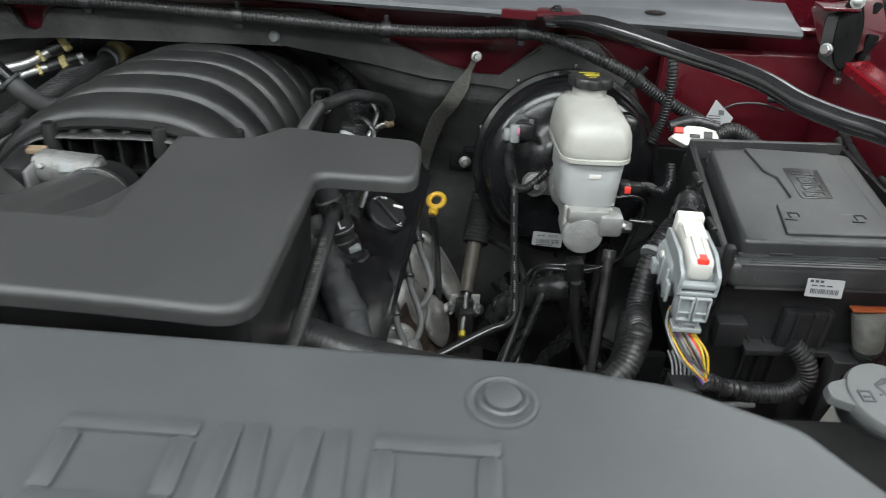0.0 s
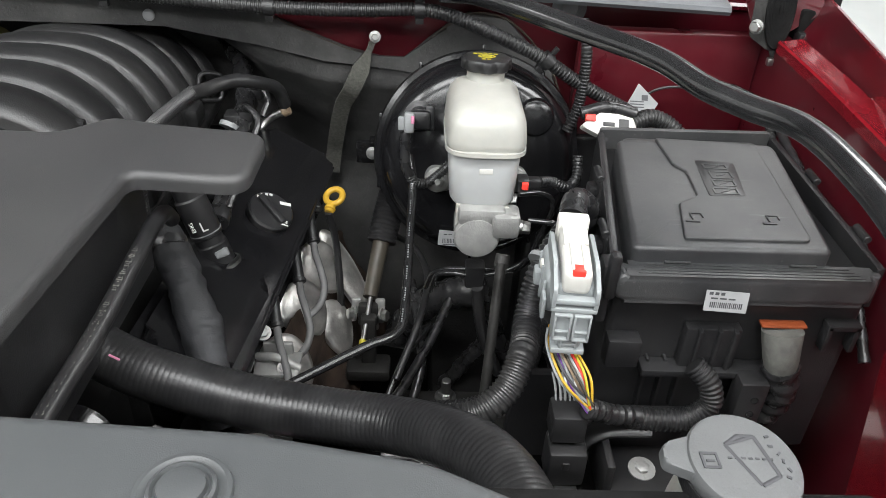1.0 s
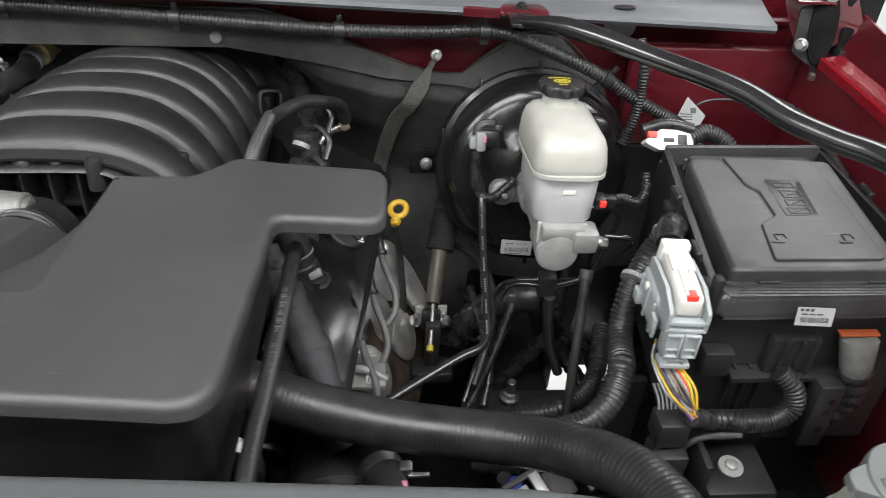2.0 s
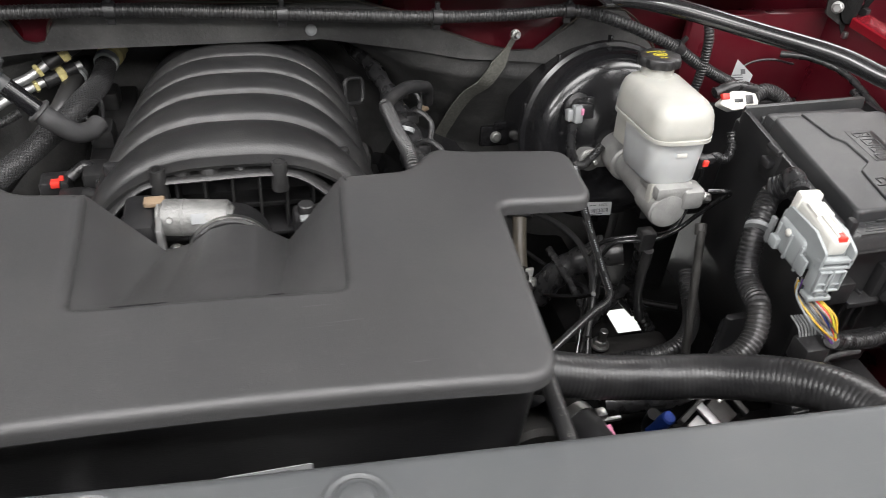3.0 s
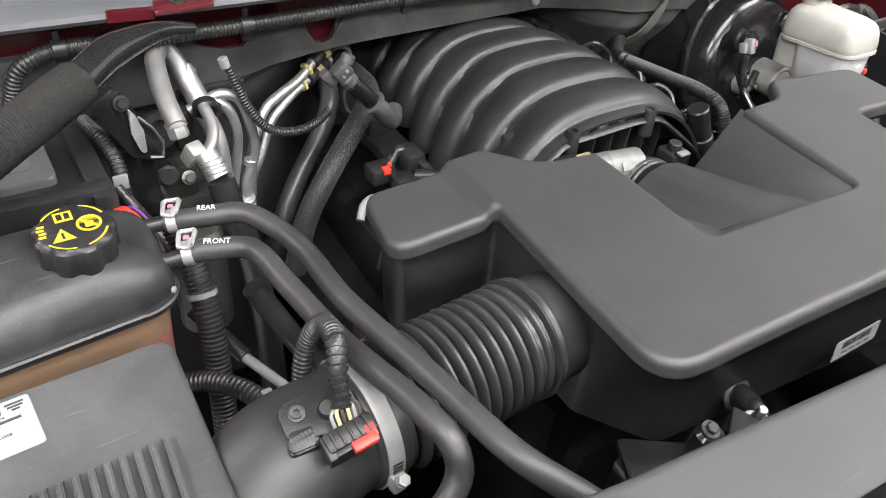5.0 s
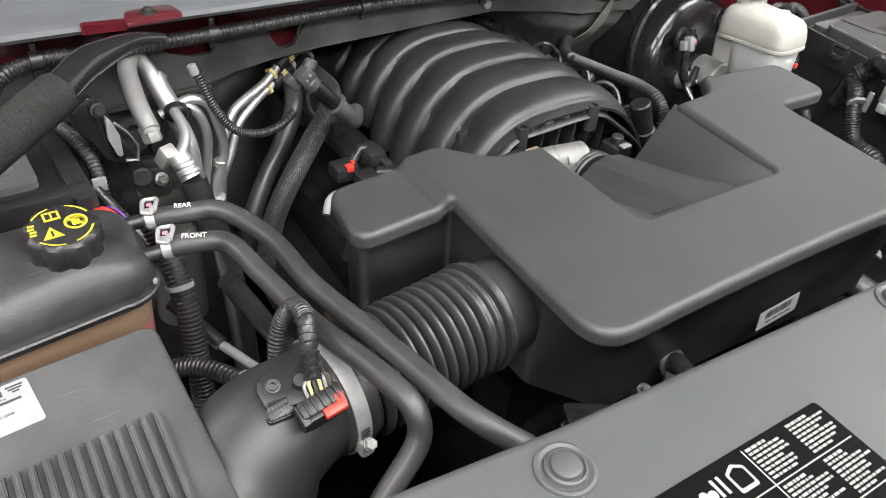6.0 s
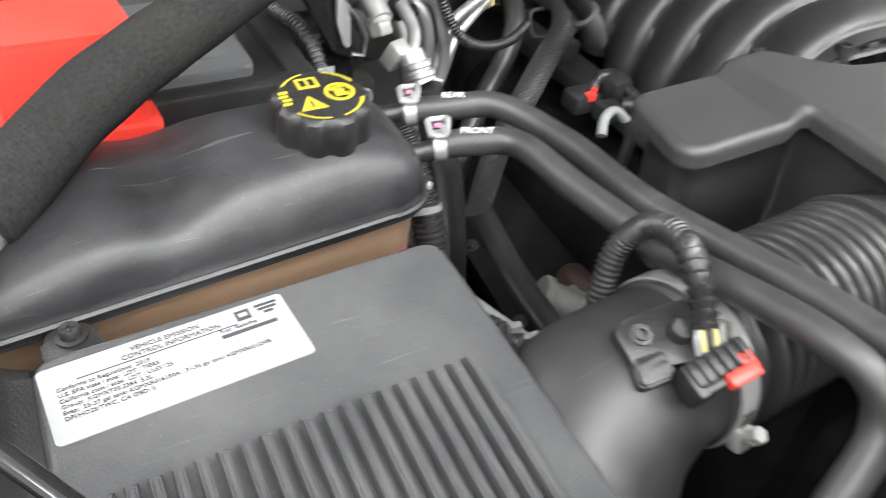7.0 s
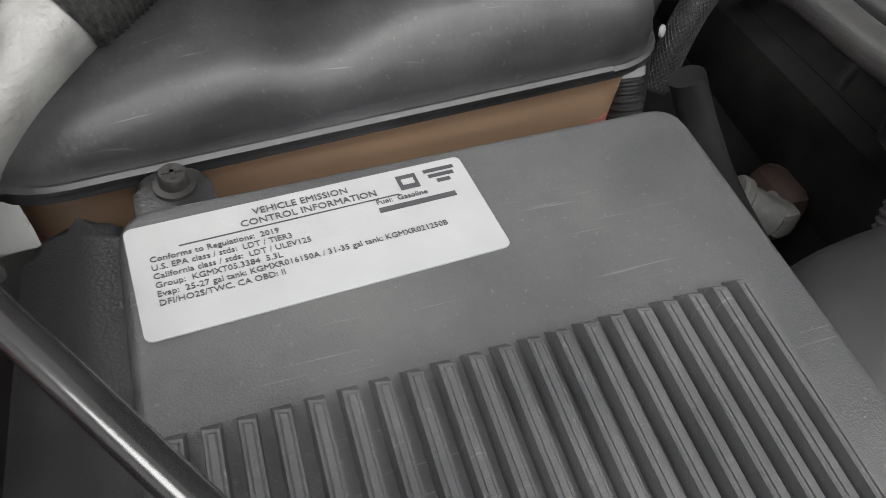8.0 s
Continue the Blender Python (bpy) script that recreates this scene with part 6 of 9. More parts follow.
# ---- large engine-loom connector with its coloured wires ----
def make_connector():
    co = thing("loom_connector", (0.257, 0.60, 1.0), "large grey and white loom connector with a red lock", "connector")
    m = Matrix.Translation((0.2570, 0.600, 1.052)) @ pose(0, 0, 0, 0, 0, -4) @ Matrix.Diagonal((0.86, 1, 1, 1))
    tip = m @ pose(0, 0, 0, 5)
    part("white_lever", merge(box((0, 0.0, 0.029), (0.027, 0.074, 0.024), 0.006, tip, 3), box((0, 0.033, 0.030), (0.031, 0.012, 0.030), 0.003, tip), box((-0.0055, -0.017, 0.0415), (0.0028, 0.034, 0.004), 0.001, tip),
                              box((0.0055, -0.017, 0.0415), (0.0028, 0.034, 0.004), 0.001, tip), box((0, 0.010, 0.0405), (0.024, 0.022, 0.004), 0.0015, tip)), WHITE, co, "white locking lever")
    part("red_lock", box((0, -0.0345, 0.034), (0.0125, 0.010, 0.0105), 0.001, m), REDPLASTIC, co, "red lock")
    part("grey_body", merge(box((0, 0.002, 0.006), (0.038, 0.076, 0.034), 0.006, m, 3), box((-0.003, 0.008, -0.002), (0.046, 0.054, 0.040), 0.008, m, 3), box((0, -0.036, -0.013), (0.036, 0.016, 0.032), 0.003, m), box((0, -0.034, -0.031), (0.022, 0.014, 0.016), 0.002, m)), GREYCONN, co)
    for sx in (-1, 1):
        part("side_arm", prism(fillet([(-0.045, 0.004, 0.003), (0.030, 0.012, 0.004), (0.030, 0.032, 0.006), (-0.020, 0.034, 0.008), (-0.045, 0.024, 0.004)]), -0.002, 0.002, 0.001, 2,
                               m @ Matrix(((0, 0, 1, sx * 0.0195), (1, 0, 0, 0), (0, 1, 0, 0), (0, 0, 0, 1)))), GREYCONN, co)
    part("collar_bar", merge(box((0, -0.041, 0.012), (0.044, 0.008, 0.005), 0.0012, m), box((0, -0.042, 0.004), (0.043, 0.006, 0.004), 0.001, m)), GREYCONN, co)
    for xx in (-0.0092, 0.0092):
        part("frame_bar", merge(box((xx - 0.0072, -0.0455, -0.012), (0.0022, 0.004, 0.026), 0.0006, m), box((xx + 0.0072, -0.0455, -0.012), (0.0022, 0.004, 0.026), 0.0006, m), box((xx, -0.0455, 0.000), (0.0150, 0.004, 0.0022), 0.0006, m),
                                box((xx, -0.0455, -0.0245), (0.0150, 0.004, 0.0022), 0.0006, m), box((xx, -0.0450, -0.017), (0.0140, 0.003, 0.0018), 0.0005, m)), GREYCONN, co)
    part("tail_clip", merge(box((-0.0075, -0.0425, -0.031), (0.0024, 0.004, 0.010), 0.0006, m), box((0.0075, -0.0425, -0.031), (0.0024, 0.004, 0.010), 0.0006, m), box((0, -0.0425, -0.0315), (0.014, 0.004, 0.0024), 0.0006, m), box((0, -0.037, -0.0385), (0.032, 0.016, 0.005), 0.001, m)), GREYCONN, co)
    for yy in (-0.018, 0.004, 0.026):
        part("side_rib", box((-0.0265, yy, -0.004), (0.003, 0.004, 0.032), 0.001, m), GREYCONN, co)
    part("side_hook", box((-0.028, 0.024, -0.012), (0.008, 0.014, 0.014), 0.002, m), GREYCONN, co)
    part("side_latch", box((-0.0265, -0.024, -0.006), (0.004, 0.016, 0.020), 0.001, m), GREYCONN, co)
    part("side_button", lathe([(0.0045, 0), (0.0045, 0.002), (0.003, 0.003), (0, 0.003)], m @ axes((-0.0262, 0.010, 0.010), (-1, 0, 0), (0, 1, 0)), 16), WHITE, co)
    for i, mt in enumerate((GREYCONN, YELLOW, GREYCONN, DARKPRINT, VIOLET, LIGHTGREY, BRONZE, TAN, BLUE, GREYCONN, REDPLASTIC, YELLOWPAINT, DARKPRINT, YELLOW)):
        f = i / 13
        p0 = m @ Vector((-0.018 + 0.026 * f, -0.026 + 0.004 * (i % 3), -0.030))
        p3 = Vector((0.2765 + 0.002 * math.sin(i), 0.533 + 0.003 * math.cos(i * 2.1), 0.967 + 0.0030 * (i % 4)))
        sag = Vector((-0.010 + 0.014 * f, -0.004 - 0.004 * (i % 2), 0.002 - 0.006 * (1 - f)))
        part("wire", tube([p0, p0 + Vector((0.0, -0.003, -0.014)), p0.lerp(p3, 0.55) + sag, p0.lerp(p3, 0.82) + sag * 0.5, p3], 0.0012, 7, 0.005), mt, co)
    lo = thing("lower_loom", (0.34, 0.56, 0.93), "taped loom running into a corrugated black sleeve", "cable")
    part("tape", tube([(0.274, 0.534, 0.970), (0.286, 0.540, 0.962), (0.300, 0.547, 0.951), (0.325, 0.555, 0.941)], lambda i, c: 0.0085 + 0.0012 * math.sin(i * 1.9), 12, 0.003), TAPE, lo)
    part("sleeve", ribbed([(0.318, 0.556, 0.940), (0.345, 0.556, 0.936), (0.372, 0.557, 0.938), (0.389, 0.560, 0.953), (0.386, 0.566, 0.972), (0.372, 0.575, 0.985)], 0.0105, 0.0042, 0.0012, 14), CONDUIT, lo)
    up = thing("engine_loom", (0.24, 0.64, 0.9), "thick corrugated black loom with a pale cable tie", "cable")
    part("sleeve", ribbed([(0.275, 0.70, 1.055), (0.285, 0.690, 1.066), (0.276, 0.700, 1.045), (0.257, 0.680, 1.03), (0.245, 0.667, 1.010), (0.235, 0.645, 0.976), (0.231, 0.622, 0.968), (0.226, 0.600, 0.968), (0.212, 0.575, 0.950), (0.19, 0.562, 0.935), (0.16, 0.56, 0.925), (0.12, 0.57, 0.90)], 0.0135, 0.0052, 0.0014, 16), CONDUIT, up)
    part("rear_branch", tube([(0.262, 0.648, 1.085), (0.268, 0.668, 1.090), (0.284, 0.690, 1.070), (0.29, 0.71, 1.04), (0.288, 0.72, 0.99)], 0.0125, 16, 0.005), TAPE, up)
    part("cable_tie", lathe([(0.0140, -0.0025), (0.0152, -0.0025), (0.0152, 0.0025), (0.0140, 0.0025)], axes((0.247, 0.668, 1.024), (0.55, 0.7, 0.5)), 24), LIGHTGREY, up, "pale cable tie")
    part("tie_tail", box((0.252, 0.655, 1.032), (0.004, 0.008, 0.034), 0.001, None), LIGHTGREY, up)
    bt = thing("power_lead", (0.46, 0.58, 0.92), "grey booted power lead taped in black beneath the fuse box", "cable")
    part("collar", merge(box((0.446, 0.590, 1.021), (0.040, 0.010, 0.0025), 0.001), box((0.461, 0.589, 1.016), (0.004, 0.008, 0.009), 0.001)), ORANGE, bt, "orange collar")
    part("boot", tube([(0.444, 0.584, 1.019), (0.446, 0.578, 1.0), (0.452, 0.578, 0.978)], lambda i, c: 0.0175 - 0.0045 * i / c, 20, 0.006), DUSTY, bt, "dusty grey boot")
    part("taped_lead", tube([(0.450, 0.578, 0.986), (0.457, 0.580, 0.960), (0.459, 0.587, 0.93), (0.448, 0.592, 0.905), (0.43, 0.60, 0.88)], lambda i, c: 0.0155 + 0.0012 * math.sin(i * 1.6), 16, 0.004), TAPE, bt)


make_connector()


# ---- hoses and pipes in the middle ----
def make_middle():
    h = thing("radiator_hose", (0.05, 0.48, 1.0), "thick black ribbed-fabric radiator hose", "hose")
    pts = [(-0.26, 0.605, 1.010), (-0.18, 0.582, 1.006), (-0.10, 0.554, 0.984), (-0.01, 0.537, 0.967), (0.06, 0.524, 0.966), (0.115, 0.503, 0.979), (0.152, 0.472, 1.001), (0.178, 0.440, 1.018), (0.195, 0.405, 1.027), (0.204, 0.36, 1.034), (0.205, 0.25, 1.04)]
    line = spline(pts, 0.0016)
    part("hose", sweep(line, lambda i, c: 0.0224 + (0.0004 if i % 3 == 0 else 0.0), 28), RUBBER, h, angle=80)
    part("end_clamp", lathe([(0.0228, -0.006), (0.0245, -0.006), (0.0245, 0.006), (0.0228, 0.006)], axes((-0.19, 0.585, 1.006), (0.9, -0.15, 0.05), (0, 0, 1)), 32), BLACK, h)
    for f0, f1 in ((0.14, 0.20), (0.225, 0.245)):
        k0, k1 = int(f0 * len(line)), int(f1 * len(line))
        part("paint_mark", sweep([q + Vector((0.0, -0.0135, 0.0182)) for q in line[k0:k1:3]], 0.0014, 6, 0.5), PINK, h, "pink paint stripe")
    for k in range(3):
        q = line[int((0.085 + 0.02 * k) * len(line))]
        part("paint_mark", box(tuple(q + Vector((0, -0.003, 0.0226))), (0.010, 0.003, 0.001), 0.0004), GREENPAINT, h, "green paint dab")
    pg = thing("hose_quick_clip", (-0.166, 0.612, 1.03), "black hose coupling with a white-lettered band", "hose coupling")
    part("coupling", merge(rod((-0.205, 0.650, 1.035), (-0.148, 0.618, 1.030), 0.017, 22, 0.004), rod((-0.182, 0.637, 1.033), (-0.168, 0.629, 1.032), 0.0195, 22, 0.002)), BLACK, pg)
    part("band", lathe([(0.0198, -0.003), (0.0206, -0.003), (0.0206, 0.003), (0.0198, 0.003)], axes((-0.186, 0.639, 1.0335), (0.86, -0.48, -0.08)), 24), LIGHTGREY, pg, "pale band")
    part("print", words("ENG", 0.0066, Matrix.Translation((-0.1665, 0.6125, 1.0335)) @ Matrix(((0.15, -0.95, 0.05), (0.55, 0.12, -0.83), (0.82, 0.12, 0.55))).to_4x4(), 0.0003), PRINT, pg)
    h2 = thing("vent_hose", (-0.09, 0.5, 1.0), "thin black rubber vent hose with pale print", "hose")
    vent = [(-0.086, 0.655, 1.066), (-0.086, 0.640, 1.082), (-0.0865, 0.615, 1.087), (-0.089, 0.575, 1.083), (-0.095, 0.50, 1.072), (-0.101, 0.42, 1.068), (-0.104, 0.34, 1.06), (-0.105, 0.25, 1.05)]
    part("hose", tube(vent, 0.0070, 16, 0.006), RUBBER, h2)
    prints = []
    for i, q in enumerate(spline(vent, 0.0021)[40:150]):
        if i % 4 == 3 or i % 28 > 22:
            continue
        prints.append(box(tuple(q + Vector((0.0, -0.0025, 0.0064))), (0.0018 + 0.0014 * ((i * 7) % 3), 0.0018, 0.0004), 0.0, None))
    part("print", merge(*prints), DUSTY, h2, "pale worn bars of print")
    # wrapped breather hose and the plastic breather pipe
    h3 = thing("breather_hose", (-0.09, 0.68, 0.95), "soft wrapped black hose beside the rocker cover", "hose")
    part("hose", tube([(-0.128, 0.742, 1.005), (-0.120, 0.728, 0.990), (-0.100, 0.698, 0.965), (-0.078, 0.66, 0.935), (-0.06, 0.615, 0.915), (-0.04, 0.57, 0.89)], lambda i, c: 0.0130 + 0.0065 * min(1.0, i / 16) + 0.0014 * math.sin(i * 0.21), 24, 0.003), WRAP, h3)
    crease(h3.children[-1], 0.0034, 75)
    for p in ((-0.119, 0.7265, 0.989),):
        part("wrap_band", lathe([(0.0160, -0.005), (0.0182, -0.005), (0.0188, 0.0), (0.0182, 0.005), (0.0160, 0.005)], axes(p, (0.35, -0.85, -0.55)), 26), TAPE, h3, "black tape band")
    h4 = thing("breather_pipe", (-0.075, 0.71, 1.0), "black plastic quick-connect pipe with a white ring and letter", "pipe")
    a, b = Vector((-0.128, 0.795, 1.052)), Vector((-0.0850, 0.778, 0.932))
    d = (b - a)
    part("pipe", merge(rod(a, a + d * 0.42, 0.0150, 28, 0.002), rod(a + d * 0.36, a + d * 0.73, 0.0170, 28, 0.002), rod(a + d * 0.70, a + d * 0.80, 0.0150, 28, 0.001), rod(a + d * 0.79, b, 0.0168, 28, 0.002)), BLACK, h4)
    part("ring", lathe([(0.0169, 0), (0.0174, 0), (0.0174, 0.0012), (0.0169, 0.0012)], axes(a + d * 0.68, d, (1, 0, 0)), 32), LIGHTGREY, h4, "pale ring")
    up = Vector((0.1, -0.8, 0.62))
    up = (up - d.normalized() * up.dot(d.normalized())).normalized()
    xx = (-d.normalized()).cross(up)
    ml = Matrix.Translation(a + d * 0.645 + up * 0.0172 - xx * 0.002) @ Matrix((xx, -d.normalized(), up)).transposed().to_4x4()
    part("print", words("L", 0.0155, ml, 0.0004), PRINT, h4)
    me = Matrix.Translation(a + d * 0.63 + up * 0.0155 - xx * 0.0072) @ Matrix((-d.normalized(), -xx, up)).transposed().to_4x4()
    part("print", words("ENG", 0.0058, me, 0.0008), PRINT, h4)
    part("tab", box((0, 0, 0), (0.015, 0.009, 0.007), 0.002, Matrix.Translation(a + d * 0.88 + up * 0.0145 + xx * 0.007) @ Matrix((xx, -d.normalized(), up)).transposed().to_4x4()), LIGHTGREY, h4, "pale clip")
    part("seat_ring", lathe([(0.0172, -0.004), (0.022, -0.004), (0.022, 0.0), (0.0172, 0.001)], axes(b, -d, (1, 0, 0)), 28), STEEL, h4, "worn bright rim")
    # rocker cover with filler cap
    rc = thing("rocker_cover", (-0.04, 0.8, 0.90), "black painted rocker cover on the cylinder bank", "rocker cover")
    mr = axes((-0.078, 0.83, 0.920), (0.42, -0.12, 0.9), (0.1, 1, 0))
    part("cover", merge(prism(fillet([(-0.22, -0.065, 0.02), (0.23, -0.065, 0.02), (0.23, 0.05, 0.02), (-0.22, 0.05, 0.02)]), -0.07, 0.012, 0.012, 4, mr), prism(fillet([(-0.23, -0.075, 0.02), (0.24, -0.075, 0.02), (0.24, 0.062, 0.02), (-0.23, 0.062, 0.02)]), -0.085, -0.06, 0.003, 2, mr)), BLACKGLOSS, rc)
    hump = prism(fillet([(-0.20, -0.050, 0.02), (-0.06, -0.055, 0.03), (-0.03, -0.01, 0.03), (-0.05, 0.04, 0.02), (-0.20, 0.04, 0.02)]), 0.006, 0.026, 0.012, 5, mr)
    part("hump", hump, BLACKGLOSS, rc)
    part("rim", tube([mr @ Vector(p) for p in ((-0.22, -0.060, 0.006), (-0.10, -0.061, 0.008), (0.06, -0.060, 0.009), (0.22, -0.058, 0.006))], 0.0045, 10, 0.01), BLACKGLOSS, rc)
    for yy in (-0.15, -0.02, 0.10, 0.2):
        part("bolt", hexhead(mr @ Vector((yy, -0.068, -0.058)), (0.42, -0.1, 0.9), 0.006, 0.008), STEEL, rc)
    mo = axes((-0.0512, 0.882, 0.930), (0.45, -0.25, 0.85)) @ Matrix.Diagonal((1.08, 1.08, 0.75, 1))
    oc = part("filler_cap", merge(lathe([(0.025, 0), (0.026, 0.004), (0.026, 0.012), (0.024, 0.015), (0.0, 0.015)], mo, 40), box((0, 0, 0.018), (0.042, 0.010, 0.008), 0.003, mo @ pose(0, 0, 0, 0, 0, -40))), BLACK, rc, "black oil filler cap with white marks")
    for k, a0 in enumerate((1.75, 2.0, 2.25, 2.5)):
        part("print", box((0.0215 * math.cos(a0), 0.0215 * math.sin(a0), 0.0152), (0.0036, 0.0030, 0.0005), 0.0, mo), PRINT, oc)
    part("print", box((0.0165, 0.0125, 0.0153), (0.013, 0.0042, 0.0005), 0.0, mo @ pose(0, 0, 0, 0, 0, 10)), PRINT, oc, "white bar of print")
    part("print", box((-0.010, 0.012, 0.0153), (0.0055, 0.0045, 0.0005), 0.001, mo), LIGHTGREY, oc, "pale book sign")
    part("print", box((0.016, -0.0105, 0.0153), (0.008, 0.0042, 0.0005), 0.001, mo), PRINT, oc, "white oil can sign")
    part("print", box((0.017, -0.0150, 0.0153), (0.009, 0.0018, 0.0005), 0.0, mo), PRINT, oc)
    # dipstick
    dp = thing("dipstick", (0.02, 0.95, 0.88), "yellow plastic ring handle of the oil dipstick", "dipstick")
    md = axes((0.0205, 0.957, 0.915), (0.25, -0.45, 0.85)) @ pose(0, 0, 0, 0, 0, -12)
    ring = [md @ Vector((0.0100 * math.cos(a0), 0.0118 * math.sin(a0), 0.0045 * math.cos(a0))) for a0 in [i * 6.28318 / 28 for i in range(29)]]
    part("ring_handle", merge(sweep(ring, 0.0042, 10), rod(md @ Vector((0, -0.013, 0)), md @ Vector((0, -0.026, 0)), 0.006, 14, 0.001), rod(md @ Vector((0, -0.018, 0)), md @ Vector((0, -0.022, 0)), 0.0075, 14, 0.001)), YELLOW, dp)
    part("tube", tube([md @ Vector((0, -0.026, 0)), (0.022, 0.94, 0.86), (0.03, 0.91, 0.78), (0.03, 0.88, 0.65)], 0.005, 12, 0.01), BLACK, dp)
    # exhaust heat shield and plug leads
    hs = thing("exhaust_heat_shield", (0.02, 0.80, 0.8), "crumpled bright heat shield over the exhaust manifold", "heat shield")

    def sheet(u, v):
        y = 0.70 + 0.25 * v
        z = 0.90 - 0.14 * u + 0.012 * math.sin(v * 9 + u * 2) + 0.004 * noise.noise(Vector((u * 9, v * 18, 0.7)))
        fold = 0.010 * abs(math.sin(u * 7 + v * 3)) ** 0.6
        return (-0.030 + 0.075 * u + 0.055 * v - fold, y + 0.06, z - 0.105 + 0.03 * v)
    part("shield", thick(grid(28, 44, sheet), 0.0015), IRON, hs, "dull rusty inner shield", angle=60)

    def petal(c, w, h, turn):
        """A pressed lobe of the shield, dished with a rolled rim."""
        m = axes(c, (0.50, -0.52, 0.58), (0.7, 0.6, 0.1)) @ pose(0, 0, 0, 0, 0, turn)

        def fn(u, v):
            a = 6.28318 * u
            egg = 1 + 0.22 * math.sin(a)
            rim = 0.006 * math.exp(-((v - 0.9) / 0.08) ** 2)
            return tuple(m @ Vector((w * v * math.cos(a) * egg, h * v * math.sin(a), 0.007 * (1 - v ** 4) + rim * 0.4 + 0.003 * v * math.sin(a + 0.6))))
        bm = grid(40, 10, fn)
        bmesh.ops.remove_doubles(bm, verts=bm.verts[:], dist=0.0004)
        return thick(bm, 0.0012)
    for c, w, h, turn in (((0.004, 0.925, 0.822), 0.030, 0.040, 16), ((-0.014, 0.870, 0.793), 0.034, 0.040, 10), ((0.040, 0.94, 0.792), 0.018, 0.080, 4), ((0.026, 0.885, 0.752), 0.024, 0.040, -6), ((-0.020, 0.760, 0.795), 0.036, 0.040, 24)):
        part("lobe", petal(c, w, h, turn), HEATSHIELD, hs, "bright pressed lobe", angle=60)
    part("bracket", merge(box((-0.024, 0.738, 0.820), (0.05, 0.04, 0.006), 0.0015, None), box((-0.026, 0.756, 0.830), (0.034, 0.006, 0.016), 0.0015), tube([(-0.048, 0.743, 0.827), (-0.024, 0.735, 0.834), (0.002, 0.731, 0.822)], 0.005, 10, 0.005)), CAST, hs, "cast bracket")
    part("bolt", hexhead((-0.016, 0.728, 0.825), (0.2, -0.7, 0.7), 0.005, 0.006), CAST, hs)
    part("bolt", hexhead((-0.042, 0.758, 0.850), (0.2, -0.7, 0.7), 0.006, 0.010), CAST, hs)
    for dx, dy, dz in ((-0.0045, 0.027, -0.006), (-0.0163, -0.028, -0.029), (-0.0305, -0.113, -0.030)):
        x, y, z = 0.002 + dx, 0.895 + dy, 0.893 + dz
        pl = thing("spark_plug_lead", (x, y, z), "grey rubber spark plug lead with a black boot", "cable", "spark plug leads")
        part("lead", tube([(x - 0.001, y - 0.008, z - 0.012), (x + 0.004, y - 0.028, z - 0.020), (x + 0.013, y - 0.050, z - 0.030), (x + 0.019, y - 0.068, z - 0.044), (x + 0.015, y - 0.086, z - 0.056), (x + 0.004, y - 0.10, z - 0.062)], 0.0047, 12, 0.005), LEAD, pl, "grey lead")
        part("boot", tube([(x - 0.010, y + 0.028, z + 0.018), (x - 0.006, y + 0.010, z + 0.004), (x, y - 0.012, z - 0.014)], 0.0066, 14, 0.004), BLACK, pl, "black boot")
        part("boot_ring", rod((x - 0.001, y - 0.008, z - 0.011), (x + 0.0005, y - 0.0125, z - 0.0145), 0.0082, 14, 0.001), BLACK, pl)
    # steering or clutch cable boot at the firewall
    sb = thing("shift_cable_boot", (0.075, 0.95, 0.8), "ribbed black boot with a tan sleeve and steel rod", "cable boot")
    part("boot", tube([(0.098, 1.02, 0.90), (0.088, 0.985, 0.865), (0.082, 0.962, 0.842)], lambda i, c: 0.019 + 0.0015 * (i % 2), 18, 0.003), BLACK, sb)
    part("sleeve", tube([(0.082, 0.964, 0.844), (0.075, 0.93, 0.815), (0.070, 0.90, 0.795)], lambda i, c: 0.0115 - 0.002 * i / c, 16, 0.005), TAN, sb, "tan sleeve")
    part("rod", rod((0.071, 0.900, 0.795), (0.0645, 0.845, 0.766), 0.0032, 10), STEEL, sb)
    part("tip", rod((0.0645, 0.846, 0.767), (0.0635, 0.838, 0.763), 0.0048, 12, 0.001), YELLOWPAINT, sb, "yellow tip")
    part("bracket", merge(box((0.068, 0.893, 0.772), (0.026, 0.012, 0.034), 0.003), box((0.070, 0.872, 0.74), (0.020, 0.016, 0.09), 0.003), box((0.070, 0.866, 0.70), (0.06, 0.04, 0.02), 0.006)), DARKSTEEL, sb)
    for x in (0.052, 0.084):
        part("lug", box((x, 0.899, 0.781), (0.013, 0.006, 0.024), 0.002), CAST, sb, "bright lug")
    for j, (x, y, z) in enumerate(((0.0500, 0.893, 0.772), (0.0850, 0.893, 0.770))):
        part("nut", hexhead((x, y, z), (-0.9 if j == 0 else 0.9, -0.35, 0.2), 0.0080, 0.010, 1.3), STEEL, sb)
    part("nut", hexhead((0.083, 0.935, 0.735), (0.4, -0.9, 0.1), 0.007, 0.008), DARKSTEEL, sb)
    # long vacuum pipe dropping from the servo
    vp = thing("vacuum_pipe", (0.12, 0.8, 0.9), "thin printed black vacuum pipe from the brake servo", "pipe")
